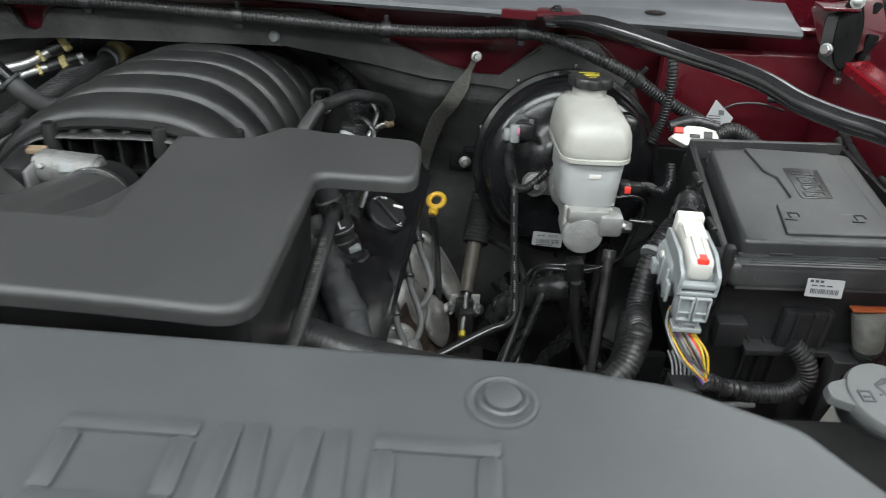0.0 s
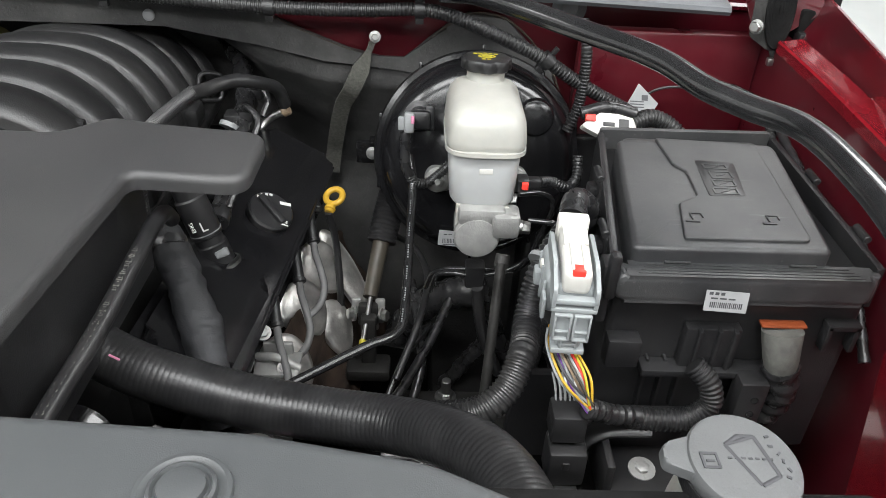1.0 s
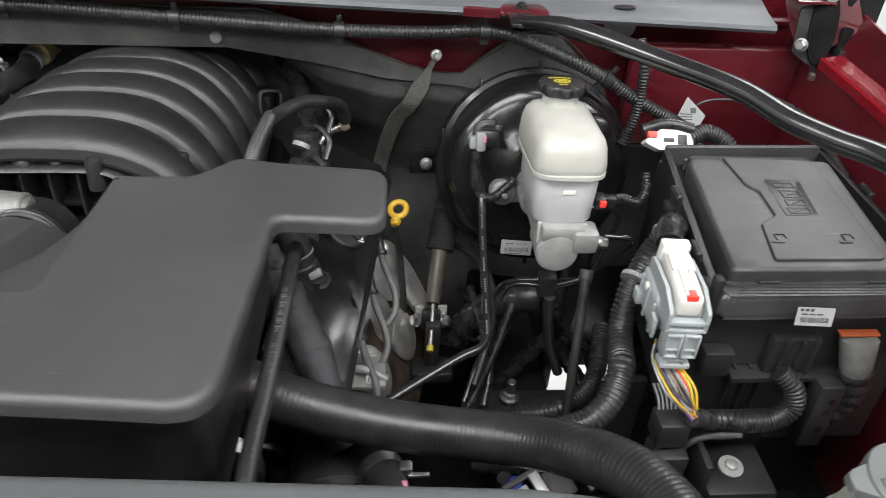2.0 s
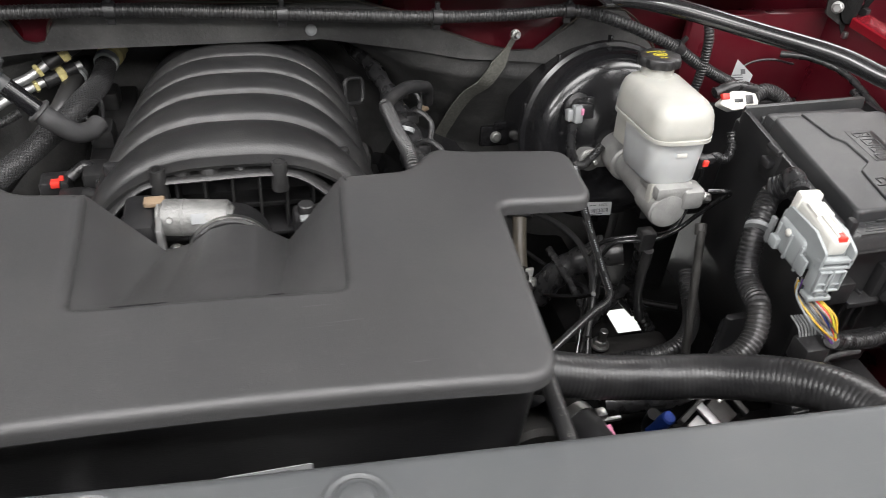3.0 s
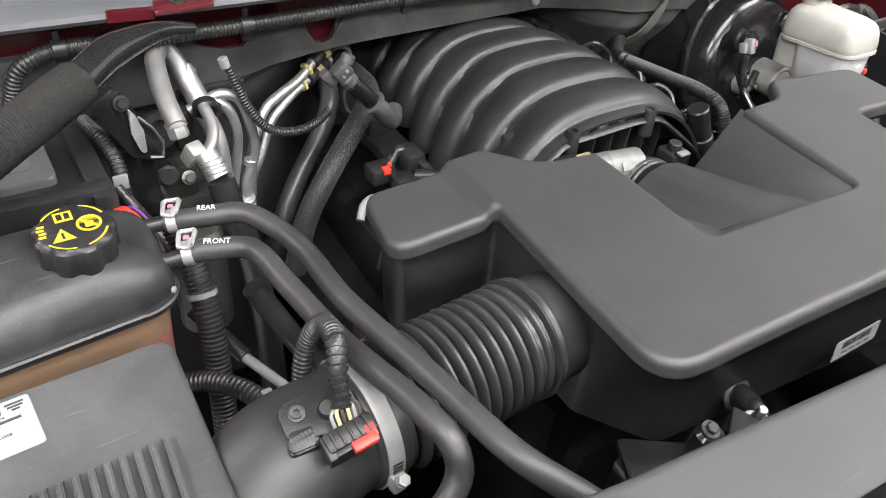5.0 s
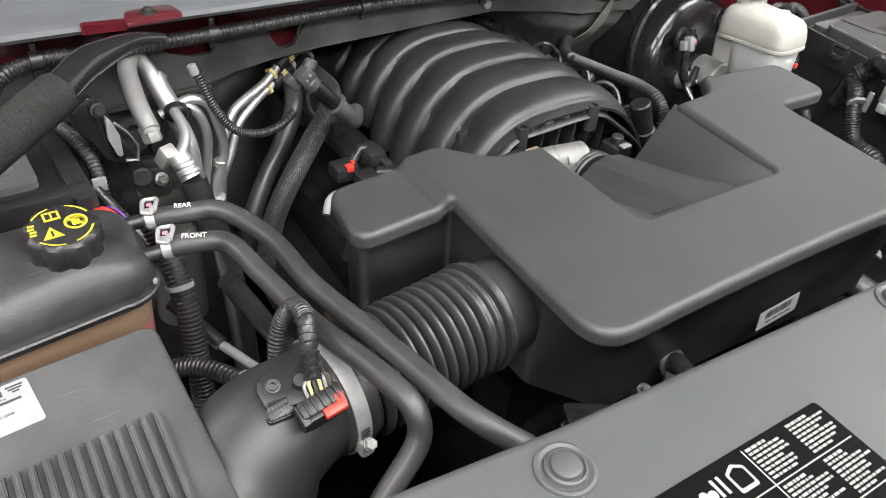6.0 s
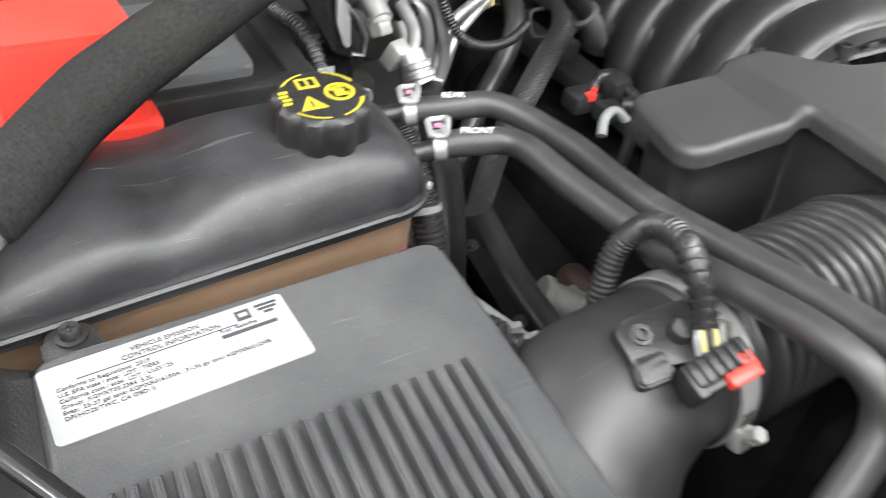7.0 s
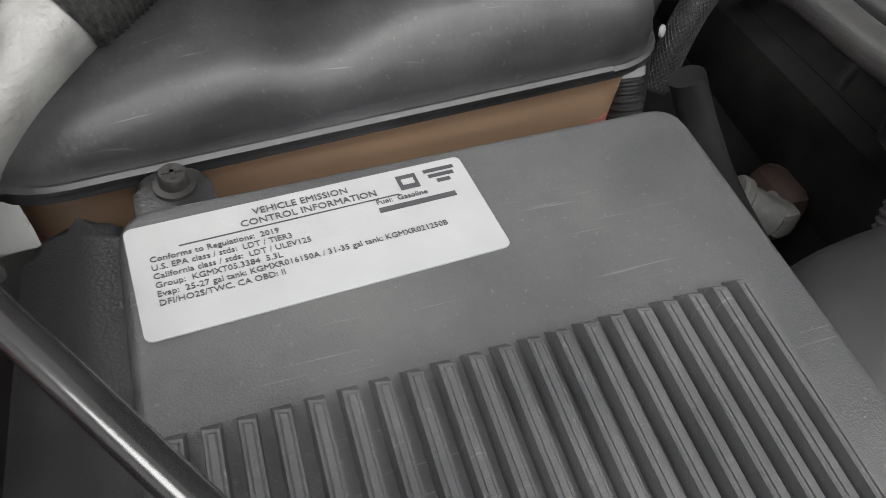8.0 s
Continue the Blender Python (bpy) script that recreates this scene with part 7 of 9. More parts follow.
    part("pipe", tube([(0.118, 0.918, 1.0), (0.122, 0.90, 0.975), (0.121, 0.84, 0.935), (0.119, 0.77, 0.905), (0.116, 0.728, 0.893), (0.108, 0.712, 0.891), (0.085, 0.70, 0.889), (0.03, 0.667, 0.879), (-0.02, 0.635, 0.87)], 0.0052, 12, 0.006), STEELBLACK, vp)
    run = spline([(0.122, 0.90, 0.975), (0.121, 0.84, 0.935), (0.119, 0.77, 0.905), (0.116, 0.728, 0.893)], 0.0032)
    part("print", merge(*[box(tuple(p + Vector((-0.001, -0.0036, 0.0044))), (0.0016, 0.0022, 0.0005), 0.0, None) for i, p in enumerate(run) if i % 9 < 6]), LIGHTGREY, vp, "pale bars of print")
    # ground strap
    gs = thing("ground_strap", (0.05, 1.08, 1.0), "flat braided grey earth strap bolted to the red panel", "earth strap")
    line = spline([(0.066, 1.048, 1.094), (0.058, 1.050, 1.074), (0.049, 1.052, 1.052), (0.036, 1.062, 1.020), (0.022, 1.092, 0.986), (0.013, 1.114, 0.952), (0.006, 1.134, 0.915), (0.0, 1.152, 0.88), (-0.005, 1.16, 0.84)], 0.004)
    bm = bmesh.new()
    rows = []
    for i, p in enumerate(line):
        t = (line[min(i + 1, len(line) - 1)] - line[max(i - 1, 0)]).normalized()
        across = Vector((1, 0.15, -t.x / t.z if abs(t.z) > 0.3 else 0.3)).normalized()
        w = 0.0040 + 0.0075 * min(1, max(0, (i - 4) / 7))
        out = Vector((0, -1, 0.35)).normalized()
        rows.append([bm.verts.new(p + across * w * (k / 3 - 1) + out * 0.0006 * ((i + k) % 2)) for k in range(7)])
    for a, b in zip(rows, rows[1:]):
        for k in range(6):
            bm.faces.new((a[k], a[k + 1], b[k + 1], b[k]))
    part("braid", thick(bm, 0.002), WEBBING, gs)
    part("eyelet", merge(lathe([(0.0075, 0), (0.0075, 0.002), (0.003, 0.002)], axes((0.068, 1.050, 1.098), (0.1, -1, 0.3)), 20)), STEEL, gs)
    part("bolt", hexhead((0.068, 1.046, 1.099), (0.1, -1, 0.3), 0.0045, 0.008), STEEL, gs)


make_middle()


# ---- washer filler ----
def make_washer():
    wf = thing("washer_filler", (0.32, 0.40, 0.95), "pale grey washer filler cap with pictograms on a cream neck", "washer filler")
    m = axes((0.2865, 0.324, 1.146), (0.1, -0.10, 1), (1, 0.05, 0)) @ Matrix.Diagonal((0.70, 0.70, 0.9, 1))
    part("cap", merge(lathe([(0.0395, -0.003), (0.041, 0.0), (0.041, 0.005), (0.0395, 0.0075), (0.036, 0.0085), (0.0, 0.009)], m, 48), prism(fillet([(-0.058, -0.002, 0.006), (-0.030, -0.014, 0.004), (-0.030, 0.022, 0.004), (-0.056, 0.014, 0.008)]), -0.001, 0.006, 0.002, 3, m)), CAPGREY, wf, "pale grey cap")
    part("under_ring", lathe([(0.037, -0.016), (0.040, -0.012), (0.040, -0.004), (0.036, -0.003)], m, 40), BLACK, wf)
    lines = [[(-0.012, 0.012), (0.012, 0.020), (0.020, -0.012), (0.004, -0.020), (-0.012, 0.012)], [(-0.012, 0.012), (0.0, 0.020), (0.012, 0.020)]]
    sg = []
    for ln in lines:
        for a, b in zip(ln, ln[1:]):
            sg.append(sweep([m @ Vector((a[0], a[1], 0.0088)), m @ Vector(((a[0] + b[0]) / 2, (a[1] + b[1]) / 2, 0.0088)), m @ Vector((b[0], b[1], 0.0088))], 0.0013, 6, 0.35))
    for i in range(7):
        sg.append(box((-0.012 + 0.005 * i, 0.001, 0.0088), (0.003, 0.0016, 0.0008), 0, m))
    for i, (dx, dy) in enumerate(((0.022, 0.012), (0.026, 0.006), (0.027, 0.0), (0.029, -0.007), (0.026, -0.013), (0.022, 0.02))):
        sg.append(box((dx, dy, 0.0088), (0.0035, 0.0018, 0.0008), 0, m @ Matrix.Translation((dx, dy, 0)) @ pose(0, 0, 0, 0, 0, 40 * i) @ Matrix.Translation((-dx, -dy, 0))))
    sg += [box((-0.027, 0.004, 0.0088), (0.012, 0.0018, 0.0008), 0, m), box((-0.027, -0.007, 0.0088), (0.012, 0.0018, 0.0008), 0, m), box((-0.0325, -0.0015, 0.0088), (0.0018, 0.012, 0.0008), 0, m), box((-0.0215, -0.0015, 0.0088), (0.0018, 0.012, 0.0008), 0, m), box((-0.027, -0.002, 0.0088), (0.006, 0.0016, 0.0008), 0, m)]
    part("sign", merge(*sg), DARKPRINT, wf, "dark windscreen sign")
    part("neck", tube([m @ Vector((0, 0, -0.012)), m @ Vector((0.004, 0.006, -0.05)), (0.30, 0.36, 1.05), (0.32, 0.40, 0.95)], lambda i, c: 0.0245 - 0.002 * i / c, 28, 0.01), WHITEPLASTIC, wf, "cream filler neck")
    br = thing("front_bracket", (0.30, 0.47, 0.95), "black steel bracket with a large zinc washer bolt", "bracket")
    part("plate", box((0.338, 0.538, 0.880), (0.07, 0.062, 0.02), 0.004), BLACK, br)
    part("side_plate", box((0.300, 0.545, 0.895), (0.008, 0.06, 0.05), 0.003), BLACK, br)
    part("back_plate", box((0.338, 0.572, 0.91), (0.08, 0.008, 0.05), 0.003), BLACK, br)
    part("curved_strip", tube([(0.270, 0.545, 0.88), (0.278, 0.552, 0.905), (0.298, 0.556, 0.922), (0.34, 0.556, 0.926)], 0.012, 12, 0.008, 0.5), BLACK, br)
    part("bolt", hexhead((0.336, 0.539, 0.8905), (0, -0.1, 1), 0.0065, 0.006, 1.9), CAST, br)
    cn = thing("loom_junction", (0.25, 0.55, 0.9), "stacked black plastic loom junction block", "junction block")
    part("block", merge(box((0.262, 0.545, 0.945), (0.03, 0.028, 0.03), 0.003), box((0.264, 0.538, 0.905), (0.034, 0.032, 0.04), 0.004), box((0.262, 0.53, 0.865), (0.028, 0.028, 0.04), 0.003)), BLACK, cn)
    part("tab", merge(box((0.262, 0.522, 0.912), (0.006, 0.003, 0.008), 0.0008), box((0.262, 0.517, 0.875), (0.02, 0.006, 0.006), 0.001)), BLACK, cn)
    for i in range(6):
        part("wire", tube([(0.252 + 0.004 * i, 0.552, 0.957), (0.251 + 0.004 * i, 0.56, 0.968), (0.25 + 0.004 * i, 0.575, 0.972)], 0.0011, 6, 0.004), LIGHTGREY, cn)


make_washer()

# ---- cowl harness ----
def make_harness():
    hn = thing("cowl_harness", (XC, 1.02, 1.15), "long corrugated black cable sleeve clipped along the cowl", "cable")
    part("sleeve", ribbed([(-0.91, 1.03, 1.10), (-0.892, 1.022, 1.148), (-0.855, 1.02, 1.163), (-0.80, 1.02, 1.161), (-0.66, 1.02, 1.158), (-0.452, 1.024, 1.157), (-0.25, 1.02, 1.149), (-0.057, 1.016, 1.141), (0.06, 1.013, 1.143),
                           (0.126, 1.012, 1.147), (0.165, 1.0, 1.144), (0.226, 0.975, 1.128), (0.275, 0.97, 1.107), (0.31, 0.97, 1.085), (0.345, 0.97, 1.066), (0.40, 0.975, 1.035), (0.43, 0.98, 1.0)], 0.0085, 0.0046, 0.0011, 14), CONDUIT, hn)
    for p, d in (((-0.853, 1.02, 1.163), (1, 0, 0)), ((-0.66, 1.02, 1.158), (1, 0, 0)), ((-0.452, 1.024, 1.157), (1, 0, 0)), ((-0.254, 1.02, 1.149), (1, 0, 0)), ((-0.057, 1.016, 1.141), (1, 0, 0)), ((0.124, 1.012, 1.147), (1, 0, 0)), ((0.277, 0.97, 1.106), (0.8, 0, -0.6))):
        m = axes(p, d, (0, 0, 1))
        part("clip", merge(lathe([(0.0088, -0.006), (0.0105, -0.006), (0.0105, 0.006), (0.0088, 0.006)], m, 20), box((-0.013, 0.0, 0), (0.008, 0.008, 0.010), 0.001, m), box((0.014, 0.0, 0), (0.012, 0.005, 0.006), 0.001, m)), BLACK, hn)
    b2 = thing("branch_cable", (0.32, 0.97, 1.08), "short corrugated cable branching down from the cowl", "cable")
    part("sleeve", ribbed([(0.318, 0.99, 1.15), (0.323, 0.972, 1.125), (0.325, 0.968, 1.09), (0.322, 0.965, 1.05), (0.312, 0.96, 1.02)], 0.0072, 0.0042, 0.001), CONDUIT, b2)
    part("grommet", lathe([(0.022, 0), (0.022, 0.003), (0.014, 0.006), (0.010, 0.010)], axes((0.315, 1.072, 1.14), (0, -1, 0.2)), 24), LIGHTGREY, b2, "grey grommet")
    for x in (-0.215, 0.08):
        fs = thing("panel_fastener", (x, 1.05, 1.15), "round grey push fastener in the felt", "fastener", "panel fasteners")
        part("head", lathe([(0.0075, 0), (0.0075, 0.0015), (0.005, 0.003), (0.003, 0.003), (0.0, 0.002)], axes((x, 1.054, 1.112 if x < 0 else 1.16), (0, -1, 0.25)), 20), LIGHTGREY, fs)
    # white body connector and paper tag behind the fuse box
    wc = thing("body_connector", (0.345, 0.9, 1.05), "cream loom connector with a red lock behind the fuse box", "connector")
    m = axes((0.345, 0.90, 1.058), (0.1, -0.75, 0.65))
    part("shell", merge(prism(fillet([(-0.034, -0.004, 0.004), (-0.012, -0.014, 0.004), (0.034, -0.010, 0.006), (0.030, 0.012, 0.006), (-0.010, 0.012, 0.004)]), -0.006, 0.006, 0.002, 2, m)), WHITE, wc)
    part("window", merge(box((0.018, 0.0, 0.0062), (0.012, 0.012, 0.001), 0.002, m), box((0.0, -0.001, 0.0062), (0.014, 0.005, 0.001), 0.001, m)), BLACK, wc)
    part("lock", box((-0.022, 0.005, 0.006), (0.012, 0.008, 0.006), 0.001, m), REDPLASTIC, wc, "red lock")
    part("loom", ribbed([(0.375, 0.905, 1.058), (0.40, 0.915, 1.062), (0.425, 0.91, 1.052), (0.442, 0.90, 1.03), (0.45, 0.895, 1.0)], 0.011, 0.0045, 0.0012), CONDUIT, wc)
    part("upper_cap", tube([(0.315, 0.91, 1.066), (0.345, 0.912, 1.074), (0.378, 0.91, 1.068)], 0.008, 12, 0.005), TAPE, wc)
    tg = thing("paper_tag", (0.41, 1.0, 1.03), "folded grey part tag on the loom", "tag")
    mt = axes((0.403, 0.985, 1.055), (0.1, -0.8, 0.55))
    part("sheet", prism(fillet([(-0.020, -0.012, 0.001), (0.014, -0.020, 0.001), (0.024, -0.004, 0.001), (-0.002, 0.020, 0.001)]), 0, 0.0006, m=mt), LIGHTGREY, tg)
    part("print", merge(box((0.006, 0.002, 0.0009), (0.008, 0.007, 0.0003), 0, mt), *[box((-0.004, -0.003 - 0.0035 * i, 0.0009), (0.018, 0.0014, 0.0003), 0, mt) for i in range(3)]), DARKPRINT, tg)
    th = thing("thin_cable", (0.45, 1.0, 1.06), "thin black cable along the red panel", "cable")
    part("wire", tube([(0.40, 1.003, 1.035), (0.425, 1.0, 1.062), (0.46, 0.998, 1.068), (0.50, 0.995, 1.060)], 0.0018, 8, 0.006), BLACK, th)


    wl = thing("wing_loom", (0.52, 0.8, 1.05), "black taped loom along the red inner wing", "cable")
    part("sleeve", tube([(0.475, 1.0, 1.075), (0.505, 0.975, 1.080), (0.535, 0.93, 1.076), (0.541, 0.86, 1.060), (0.541, 0.78, 1.045), (0.541, 0.71, 1.030), (0.541, 0.65, 1.01), (0.541, 0.60, 0.97)], lambda i, c: 0.0052 + 0.0005 * math.sin(i * 1.7), 12, 0.006), TAPE, wl)
    part("branch", ribbed([(0.536, 0.90, 1.062), (0.528, 0.85, 1.045), (0.530, 0.78, 1.028), (0.536, 0.72, 1.0), (0.54, 0.68, 0.95)], 0.006, 0.004, 0.001), CONDUIT, wl)


make_harness()


# ---- bonnet hinge in the right corner ----
def make_hinge():
    hg = thing("bonnet_linkage", (0.55, 0.98, 1.12), "worn black bonnet hinge with a large bolt", "linkage")
    m = axes((0.548, 0.985, 1.175), (-0.35, -0.9, 0.2), (1, 0, 0))
    prof = []
    for i in range(6):
        prof += [(0.040 - 0.006 * i, 0.004 + 0.002 * i), (0.0385 - 0.006 * i, 0.0062 + 0.002 * i), (0.0365 - 0.006 * i, 0.0050 + 0.002 * i)]
    part("rubber_boot", lathe([(0.038, -0.010), (0.041, -0.002)] + [(r, h * 0.22) for r, h in prof] + [(0.0, 0.007)], m @ Matrix.Diagonal((0.40, 1.15, 1, 1)) @ pose(0, 0, 0, 0, 0, 0), 36), UNDERSHADE, hg)
    part("arm", merge(prism(fillet([(-0.030, 0.02, 0.006), (-0.012, 0.03, 0.006), (0.002, -0.03, 0.006), (-0.002, -0.052, 0.006), (-0.030, -0.034, 0.006)]), -0.012, -0.006, 0.001, 2, m), prism(fillet([(-0.012, -0.03, 0.003), (0.0, -0.03, 0.003), (0.012, -0.062, 0.004), (0.002, -0.066, 0.004)]), -0.018, -0.012, 0.001, 2, m)), DARKSTEEL, hg)
    part("bolt", hexhead((0.521, 0.975, 1.156), (-0.7, -0.7, 0.15), 0.0065, 0.010, 1.3), STEEL, hg)
    part("pivot", hexhead(m @ Vector((0.002, 0.04, 0.003)), (-0.35, -0.9, 0.2), 0.006, 0.006, 1.5), STEEL, hg)
    part("bracket", merge(prism(fillet([(-0.05, 0.03, 0.004), (0.03, 0.05, 0.004), (0.05, 0.0, 0.004), (0.01, -0.03, 0.01), (-0.03, -0.02, 0.01)]), -0.022, -0.016, 0.001, 2, m), box((0.53, 1.0, 1.205), (0.05, 0.03, 0.004), 0.001)), REDSHADED, hg, "red hinge bracket")
    part("tip", box((0.543, 0.965, 1.118), (0.008, 0.008, 0.010), 0.002), STEEL, hg, "pale tip")
    st = thing("bonnet_stop", (0.60, 1.0, 1.18), "small black bonnet stop", "bonnet stop")
    part("stop", merge(box((0.585, 0.985, 1.135), (0.02, 0.02, 0.03), 0.004)), BLACK, st)


make_hinge()


# ---- engine mass below ----
def make_engine():
    en = thing("engine_block", (XC, 0.85, 0.5), "dark cast engine block and heads", "engine")
    part("block", box((XC, 0.86, 0.70), (0.40, 0.62, 0.44), 0.03), UNDERSHADE, en)
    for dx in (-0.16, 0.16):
        part("cylinder_head", box((XC + dx, 0.86, 0.86), (0.12, 0.50, 0.10), 0.02), UNDERSHADE, en)
    part("valley_plate", box((XC, 0.86, 0.92), (0.22, 0.5, 0.08), 0.02), UNDERSHADE, en)
    part("front_case", merge(box((XC, 0.545, 0.68), (0.34, 0.04, 0.36), 0.02), rod((XC, 0.53, 0.62), (XC, 0.49, 0.62), 0.085, 40, 0.004)), UNDERSHADE, en)
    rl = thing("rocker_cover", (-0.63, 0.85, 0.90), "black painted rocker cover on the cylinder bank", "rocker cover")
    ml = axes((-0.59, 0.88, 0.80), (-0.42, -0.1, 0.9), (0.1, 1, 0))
    part("cover", prism(fillet([(-0.2, -0.05, 0.02), (0.2, -0.05, 0.02), (0.2, 0.06, 0.02), (-0.2, 0.06, 0.02)]), -0.07, 0.012, 0.012, 4, ml), UNDERSHADE, rl)
    for yy in (-0.17, -0.06, 0.06, 0.17):
        part("bolt", hexhead(ml @ Vector((yy, 0.05, 0.012)), (-0.42, -0.1, 0.9), 0.006, 0.008), DARKSTEEL, rl)
    al = thing("alternator", (-0.08, 0.58, 0.85), "cast aluminium alternator with a black pulley", "alternator")
    part("housing", rod((-0.045, 0.645, 0.835), (-0.045, 0.535, 0.835), 0.055, 36, 0.006), DARKSTEEL, al)
    prof = [(0.0, 0), (0.03, 0)] + [(0.031 + 0.003 * (i % 2), 0.002 + 0.0022 * i) for i in range(12)] + [(0.03, 0.03), (0.0, 0.03)]
    part("pulley", lathe(prof, axes((-0.045, 0.535, 0.835), (0, -1, 0.02)), 36), BLACKGLOSS, al)
    tn = thing("belt_pulley", (-0.14, 0.5, 0.9), "grooved black idler pulley with a bright rim", "pulley")
    part("wheel", lathe([(0.0, 0), (0.038, 0), (0.040, 0.003)] + [(0.038 + 0.002 * (i % 2), 0.005 + 0.0025 * i) for i in range(8)] + [(0.040, 0.026), (0.030, 0.028), (0.026, 0.020), (0.012, 0.020), (0.010, 0.03), (0.0, 0.03)], axes((-0.15, 0.52, 0.93), (0, -0.96, 0.25)), 40), BLACKGLOSS, tn)
    part("bolt", hexhead((-0.15, 0.49, 0.938), (0, -0.96, 0.25), 0.008, 0.008), STEEL, tn)
    # heater hose with green and steel clamp, blue plug, alloy bracket in the front gap
    ch = thing("clamped_hose", (-0.01, 0.53, 0.88), "short black hose with a bright spring clamp", "hose")
    part("hose", tube([(-0.03, 0.60, 0.88), (-0.012, 0.55, 0.897), (0.0, 0.50, 0.905), (0.01, 0.45, 0.90), (0.02, 0.38, 0.88)], 0.0195, 22, 0.008), RUBBER, ch)
    part("clamp", merge(lathe([(0.0198, -0.006), (0.0215, -0.006), (0.0215, 0.006), (0.0198, 0.006)], axes((-0.008, 0.535, 0.90), (0.25, -0.95, 0.15)), 28), box((0.014, 0.53, 0.912), (0.012, 0.012, 0.010), 0.002), box((0.026, 0.525, 0.908), (0.02, 0.005, 0.004), 0.001)), STEEL, ch, "bright clamp")
    part("mark", box((0.012, 0.495, 0.920), (0.005, 0.03, 0.001)), PINK, ch, "pink mark")
    bp = thing("sensor_plug", (0.12, 0.57, 0.8), "blue and black sensor plug", "plug")
    part("plug", merge(rod((0.124, 0.575, 0.80), (0.129, 0.560, 0.845), 0.0085, 18, 0.002)), BLUE, bp, "blue plug")
    part("lead", tube([(0.122, 0.578, 0.83), (0.125, 0.585, 0.80), (0.15, 0.60, 0.75), (0.18, 0.62, 0.68)], 0.008, 12, 0.006), BLACK, bp)
    ap = thing("alloy_bracket", (0.15, 0.52, 0.86), "folded bright alloy bracket", "bracket")
    ma = axes((0.15, 0.52, 0.888), (0.2, -0.3, 0.9), (0.8, 0.5, 0))
    part("bracket", merge(box((-0.03, 0, 0.003), (0.02, 0.03, 0.004), 0.001, ma), box((-0.008, 0.004, 0.003), (0.012, 0.034, 0.004), 0.001, ma), box((0.022, 0.012, 0.003), (0.012, 0.012, 0.006), 0.001, ma)), ALU, ap)
    part("frame", merge(box((0.0, 0.022, 0), (0.085, 0.006, 0.008), 0.001, ma), box((0.040, 0.0, 0), (0.008, 0.045, 0.008), 0.001, ma), box((0.012, 0.0, 0.002), (0.026, 0.03, 0.005), 0.001, ma)), DARKSTEEL, ap)
    sb = thing("hose_bracket", (-0.56, 0.40, 1.05), "glossy black pressed bracket with a bolt", "bracket")
    part("bracket", merge(prism(fillet([(-0.62, 0.40, 0.004), (-0.55, 0.37, 0.004), (-0.54, 0.40, 0.004), (-0.60, 0.44, 0.004)]), 1.05, 1.056, 0.001, 2), box((-0.60, 0.405, 1.035), (0.02, 0.05, 0.03), 0.004), rod((-0.545, 0.405, 1.03), (-0.545, 0.40, 1.075), 0.012, 20, 0.003)), BLACKGLOSS, sb)
    part("bolt", hexhead((-0.545, 0.402, 1.075), (0, -0.3, 1), 0.005, 0.006), DARKSTEEL, sb)
    fs = thing("fan_shroud", (XC, 0.33, 0.9), "black plastic fan shroud behind the radiator", "fan shroud")
    part("shroud", merge(box((XC, 0.30, 0.92), (1.15, 0.06, 0.42), 0.02), box((XC, 0.34, 1.02), (0.9, 0.05, 0.03), 0.01)), UNDERSHADE, fs)
    # elbow, folded plates and a plug in the gap behind the radiator cover
    ge = thing("coolant_elbow", (-0.455, 0.43, 1.02), "glossy black plastic elbow with a bright collar behind the radiator cover", "pipe elbow")
    part("elbow", tube([(-0.452, 0.47, 1.0), (-0.455, 0.445, 1.022), (-0.457, 0.428, 1.034), (-0.462, 0.405, 1.030), (-0.468, 0.38, 1.01)], 0.0115, 20, 0.004), BLACKGLOSS, ge)
    part("collar", lathe([(0.0118, 0), (0.0145, 0.001), (0.0150, 0.004), (0.0118, 0.005)], axes((-0.456, 0.437, 1.030), (-0.1, -0.8, 0.45)), 26), STEEL, ge, "bright collar")
    gp = thing("radiator_bracket", (-0.515, 0.40, 1.06), "folded black steel bracket behind the radiator cover", "bracket")
    part("plate", merge(prism([(-0.545, 0.385), (-0.49, 0.375), (-0.505, 0.412)], 1.064, 1.070, 0.001, 1), prism([(-0.505, 0.412), (-0.49, 0.375), (-0.47, 0.38), (-0.485, 0.405)], 1.040, 1.060, 0.002, 2)), BLACK, gp)
    part("wing_plate", prism([(-0.605, 0.40), (-0.56, 0.385), (-0.575, 0.432)], 1.038, 1.046, 0.001, 1), BLACK, gp)
    part("stud", merge(rod((-0.494, 0.398, 1.058), (-0.494, 0.394, 1.078), 0.004, 12, 0.0008), hexhead((-0.494, 0.397, 1.060), (0, -0.2, 1), 0.006, 0.006)), STEEL, gp)
    gs = thing("fan_plug", (-0.505, 0.465, 1.03), "small black fan plug with a grey clip", "plug")
    part("plug", merge(box((-0.505, 0.462, 1.035), (0.026, 0.018, 0.016), 0.003), box((-0.488, 0.46, 1.035), (0.014, 0.012, 0.010), 0.002)), BLACK, gs)
    part("clip", box((-0.512, 0.454, 1.045), (0.006, 0.004, 0.004), 0.001), LIGHTGREY, gs)
    part("lead", tube([(-0.482, 0.46, 1.035), (-0.465, 0.462, 1.03), (-0.44, 0.47, 1.01), (-0.42, 0.48, 0.97)], 0.0045, 10, 0.005), TAPE, gs)
